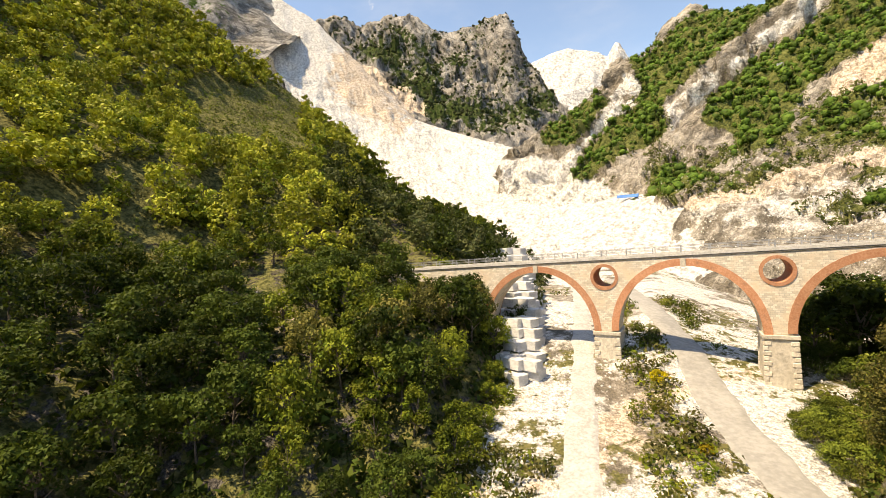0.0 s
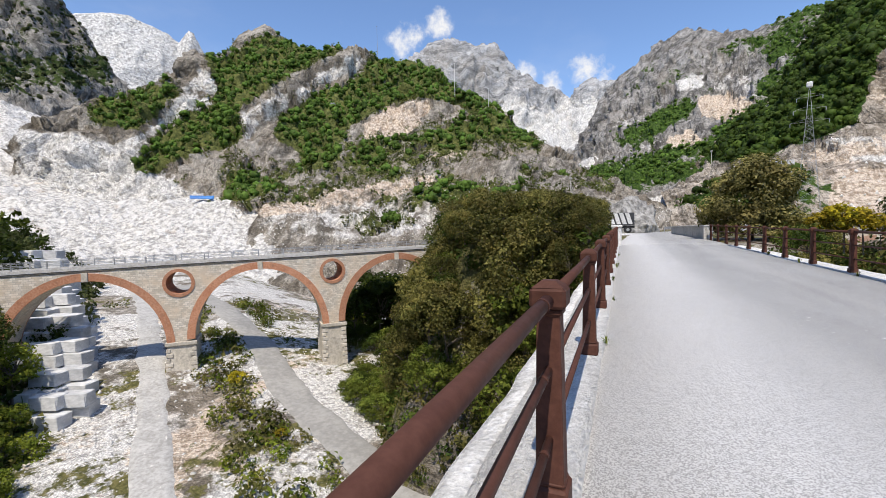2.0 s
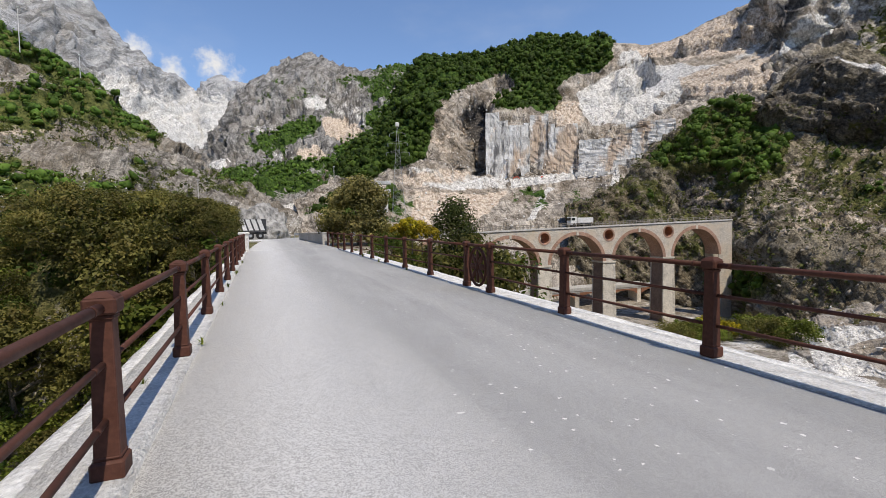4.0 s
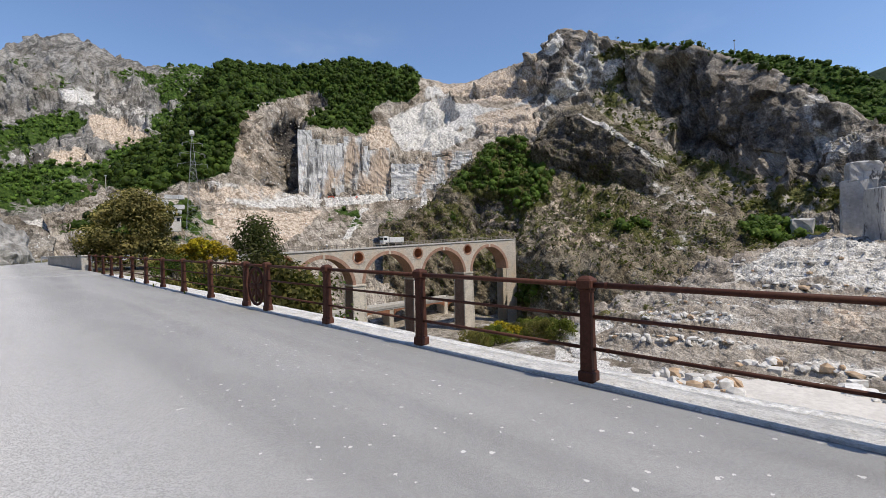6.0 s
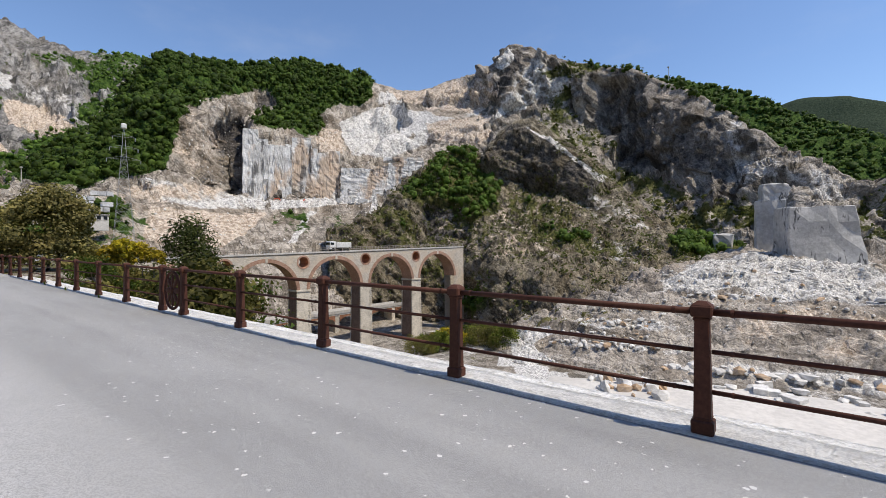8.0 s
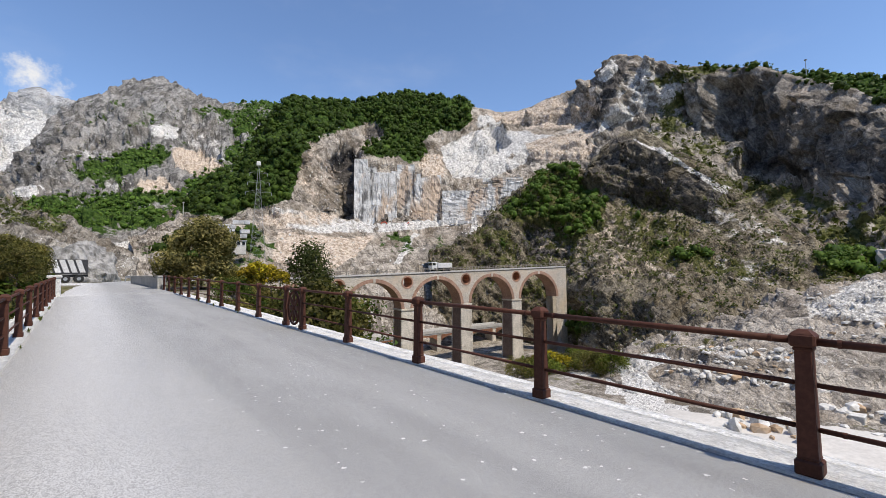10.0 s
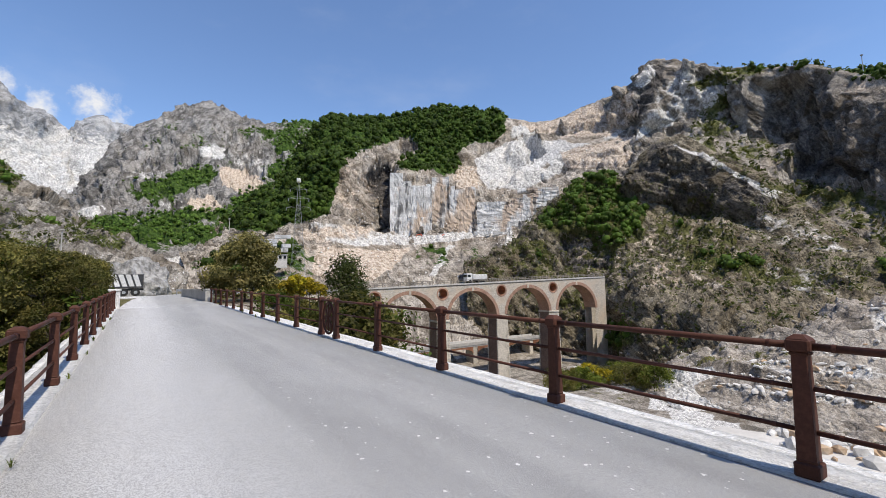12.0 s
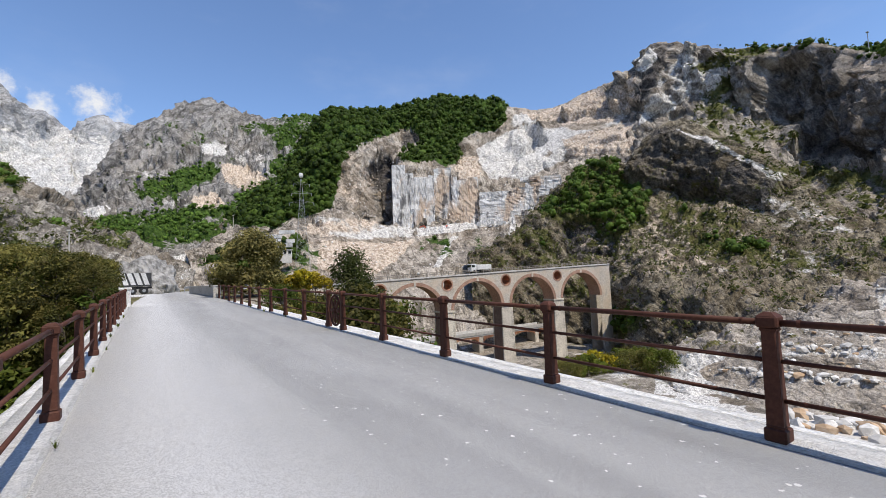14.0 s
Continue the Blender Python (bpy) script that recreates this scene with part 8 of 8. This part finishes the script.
# ---- trees beside the road's far end ----
pine = Planter(kinds(120, 1, 7.8, 3.1, 90, 230, 0.12, LEAF_PINE, label="round dark yellow-green pine beside the railing"))
pine.put(0, (7.2, 38.0, -1.9), 1.0, 0)
fir = Planter(kinds(130, 1, 15.0, 6.2, 110, 120, 0.15, LEAF_FIR, "cone", label="dark green conifer rising beyond the railing"))
fir.put(0, (16.8, 39.5, -10.4), 1.0, 30)
fir.put(1, (18.4, 40.5, -11.4), 0.86, 80)
broom = Planter(kinds(140, 1, 2.6, 1.4, 26, 44, 0.13, LEAF_YELLOW, label="yellow-flowering broom bush in full bloom", category="bush", name="broom_bush"))
for i, (a, e, d, s) in enumerate(((17.9, 1.5, 33, 0.85), (19.2, 0.9, 33, 0.75), (16.7, 1.0, 33.5, 0.75), (20.3, 0.3, 32.5, 0.6), (51.7, -9.4, 112, 2.0), (53.4, -9.2, 112, 2.4), (55.2, -10.2, 108, 1.8), (57.0, -10.6, 106, 1.4))):
    x, y, z = place(a, e, d)
    broom.put(i, (x, y, z - 2.2 * s if d < 50 else float(ground_height(np.array(x), np.array(y))) - 0.1), s, 50 * i)
for i, (x, y, s) in enumerate(((-44.0, 40.6, 0.9), (-31.5, 34.5, 0.5))):
    broom.put(8 + i, (x, y, float(ground_height(np.array(x), np.array(y))) - 0.1), s, 10 + 60 * i)
g = np.random.default_rng(44)
for i in range(56):
    y = g.uniform(24, 50)
    x = g.uniform(7.0, 30.0)
    z = shelf_z(x, y)
    cap = 1.36 + math.hypot(x, y) * math.tan(radians(-0.8 if 15 < math.degrees(math.atan2(x, y)) < 22 and y < 34 else 1.4 if 12 < math.degrees(math.atan2(x, y)) < 27 else -1.6))
    s = min(g.uniform(0.7, 1.3), (cap - z) / 7.6)
    if s > 0.25:
        (bank_o, bush_o, bush_a, bush_d)[int(g.integers(4))].put(500 + i, (x, y, z - 0.3), s, g.uniform(0, 360))


for i in range(36):  # bushes on the river bank below the long viaduct
    a, d = g.uniform(49, 62), g.uniform(96, 128)
    x, y, _ = place(a, 0, d)
    size = g.uniform(0.5, 1.15)
    (bush_a if i % 2 else bush_o).put(40 + i, (x, y, float(ground_height(np.array(x), np.array(y))) - 1.7 * size), size, g.uniform(0, 360))


# ---- what closes the view along the road ----
def lump(name, label, at, size, seed, mat, cuts=5, amount=0.3):
    """One big outcrop of rock."""
    bm = bmesh.new()
    bmesh.ops.create_icosphere(bm, subdivisions=cuts, radius=1.0)
    for v in bm.verts:
        q = v.co.copy()
        v.co *= 1 + amount * noise.multi_fractal(q * 1.6 + Vector((seed, 0, 0)), 0.9, 2.1, 5) - 0.15
        v.co.x, v.co.y, v.co.z = v.co.x * size[0], v.co.y * size[1], v.co.z * size[2]
    ob = part(name, bm, mat)
    ob.matrix_world = pose(*at)
    return tagged(ob, label, "rock")


lump("rock_outcrop", "rounded grey rock outcrop beside the road", (-1.6, 87, 0.0), (5.6, 4.2, 5.2), 3.0, GREY)
th = thing("guard_rail", "grey steel guard rail along the bend of the road", "guard rail", at=(4.5, 74.5, 0.58))
pts = [(0, 0), (3.2, 2.6), (6.8, 5.0), (11, 7.0), (15.5, 8.6)]
for (x0, y0), (x1, y1) in zip(pts[:-1], pts[1:]):
    bm = bmesh.new()
    a = math.atan2(y1 - y0, x1 - x0)
    m = Matrix.Translation((x0, y0, 0)) @ Matrix.Rotation(a, 4, "Z")
    length = math.hypot(x1 - x0, y1 - y0)
    for z in (0.48, 0.66):
        box(bm, (0, -0.03, z), (length, 0.03, z + 0.13), 0.02, m)
    box(bm, (0, -0.015, 0.5), (length, 0.015, 0.75), 0.0, m)
    part("beam", bm, STEEL, th)
    bm = bmesh.new()
    box(bm, (-0.05, 0.03, -0.3), (0.05, 0.13, 0.8), 0.01, m)
    part("guard_post", bm, STEEL, th)


def hut(at, rz, size, label):
    """A plain flat-roofed site building with a door and windows."""
    w, d, h = size
    th = thing("site_hut", label, "building", at=at, rz=rz)
    bm = bmesh.new()
    box(bm, (-w / 2, -d / 2, -2.5), (w / 2, d / 2, h), 0.04)
    part("wall_body", bm, PLASTER, th)
    bm = bmesh.new()
    box(bm, (-w / 2 - 0.3, -d / 2 - 0.3, h), (w / 2 + 0.3, d / 2 + 0.3, h + 0.25), 0.04)
    part("roof", bm, CONCRETE, th)
    for k in range(3):
        bm = bmesh.new()
        x = -w / 2 + (k + 0.5) * w / 3
        box(bm, (x - 0.5, -d / 2 - 0.06, 1.0), (x + 0.5, -d / 2 + 0.02, 2.1), 0.02)
        window = part("window", bm, GLASS, th)
        bm = bmesh.new()
        box(bm, (x - 0.6, -d / 2 - 0.12, 0.88), (x + 0.6, -d / 2, 0.99), 0.01)
        part("sill", bm, CONCRETE, window)


p = place(14.2, 3.2, 176)
hut(tuple(p), -14, (5.0, 3.5, 2.4), "small pale flat-roofed site building on the slope")
p = place(13.2, 4.2, 186)
hut((p[0], p[1], p[2]), -10, (3.0, 3.0, 3.2), "narrow pale site building among stacked blocks")
g = np.random.default_rng(77)
for i in range(30):
    x, y, z = place(g.uniform(12.0, 15.2), 4.6 + 0.55 * (i % 4), 183 + 2.5 * (i % 4))
    stone(0, (x, y, z - 0.8), (g.uniform(1.6, 3.4), 1.8, 1.5), 75 + g.uniform(-12, 12), "white sawn block in the stepped block yard", "block yard blocks", "marble_block", CUTS[int(g.integers(4))])
for i in range(16):
    x, y, z = place(g.uniform(38.5, 47.5), 6.4 + 0.2 * g.random(), 250)
    stone(0, (x, y, z - 0.6), (g.uniform(1.6, 3.2), 1.8, g.uniform(1.2, 2.2)), -40 + g.uniform(-20, 20), "sawn marble block lying on the quarry bench", "bench blocks", "marble_block", CUTS[int(g.integers(4))])


def tuft(x, y, s, seed, label):
    """A weed in a crack of the kerb: thin bent blades."""
    q = np.random.default_rng(seed)
    n = 26
    a = q.uniform(0, 6.283, n)
    r = q.uniform(0.02, 0.10, n) * s
    h = q.uniform(0.05, 0.16, n) * s
    base = np.stack([0.02 * s * np.cos(a * 3), 0.02 * s * np.sin(a * 3), 0 * a], -1)
    tip = base + np.stack([r * np.cos(a), r * np.sin(a), h], -1)
    side = np.stack([-np.sin(a), np.cos(a), 0 * a], -1) * 0.008 * s
    mid = (base + tip) / 2 + (0, 0, 0.02 * s)
    ob = soup("weed_tuft", np.stack([base, mid + side, tip, mid - side], 1).reshape(-1, 3), np.arange(n * 4).reshape(n, 4), LEAF)
    ob.location = (x - DRIFT * (y - 4.56), y, deck_z(y) + 0.03) if x < 0 else (x, y, deck_z(y) + 0.03 - CROSSFALL)
    return tagged(ob, label, "weed", "kerb weeds")


for i, (x, y) in enumerate(((-0.45, 3.55), (-0.47, 7.5), (-0.44, 10.3), (-0.5, 12.9), (-0.46, 16.0), (-0.44, 20.4), (-0.8, 6.2), (4.5, 15.4), (4.46, 19.0), (4.5, 22.4), (4.48, -3.2))):
    tuft(x, y, (0.5, 0.7, 0.6, 0.9, 1.1, 1.0, 0.5, 0.9, 1.2, 1.3, 0.5)[i], i, "small green weed growing in the kerb")

for pl in (near_a, near_l, near_o, near_d, bank_o, bush_o, bush_d, bush_a, pine, fir, broom):  # no kind is left over where it was built
    for i, th in enumerate(pl.things):
        if i not in pl.used:
            for ob in (*th.children_recursive, th):
                bpy.data.objects.remove(ob)
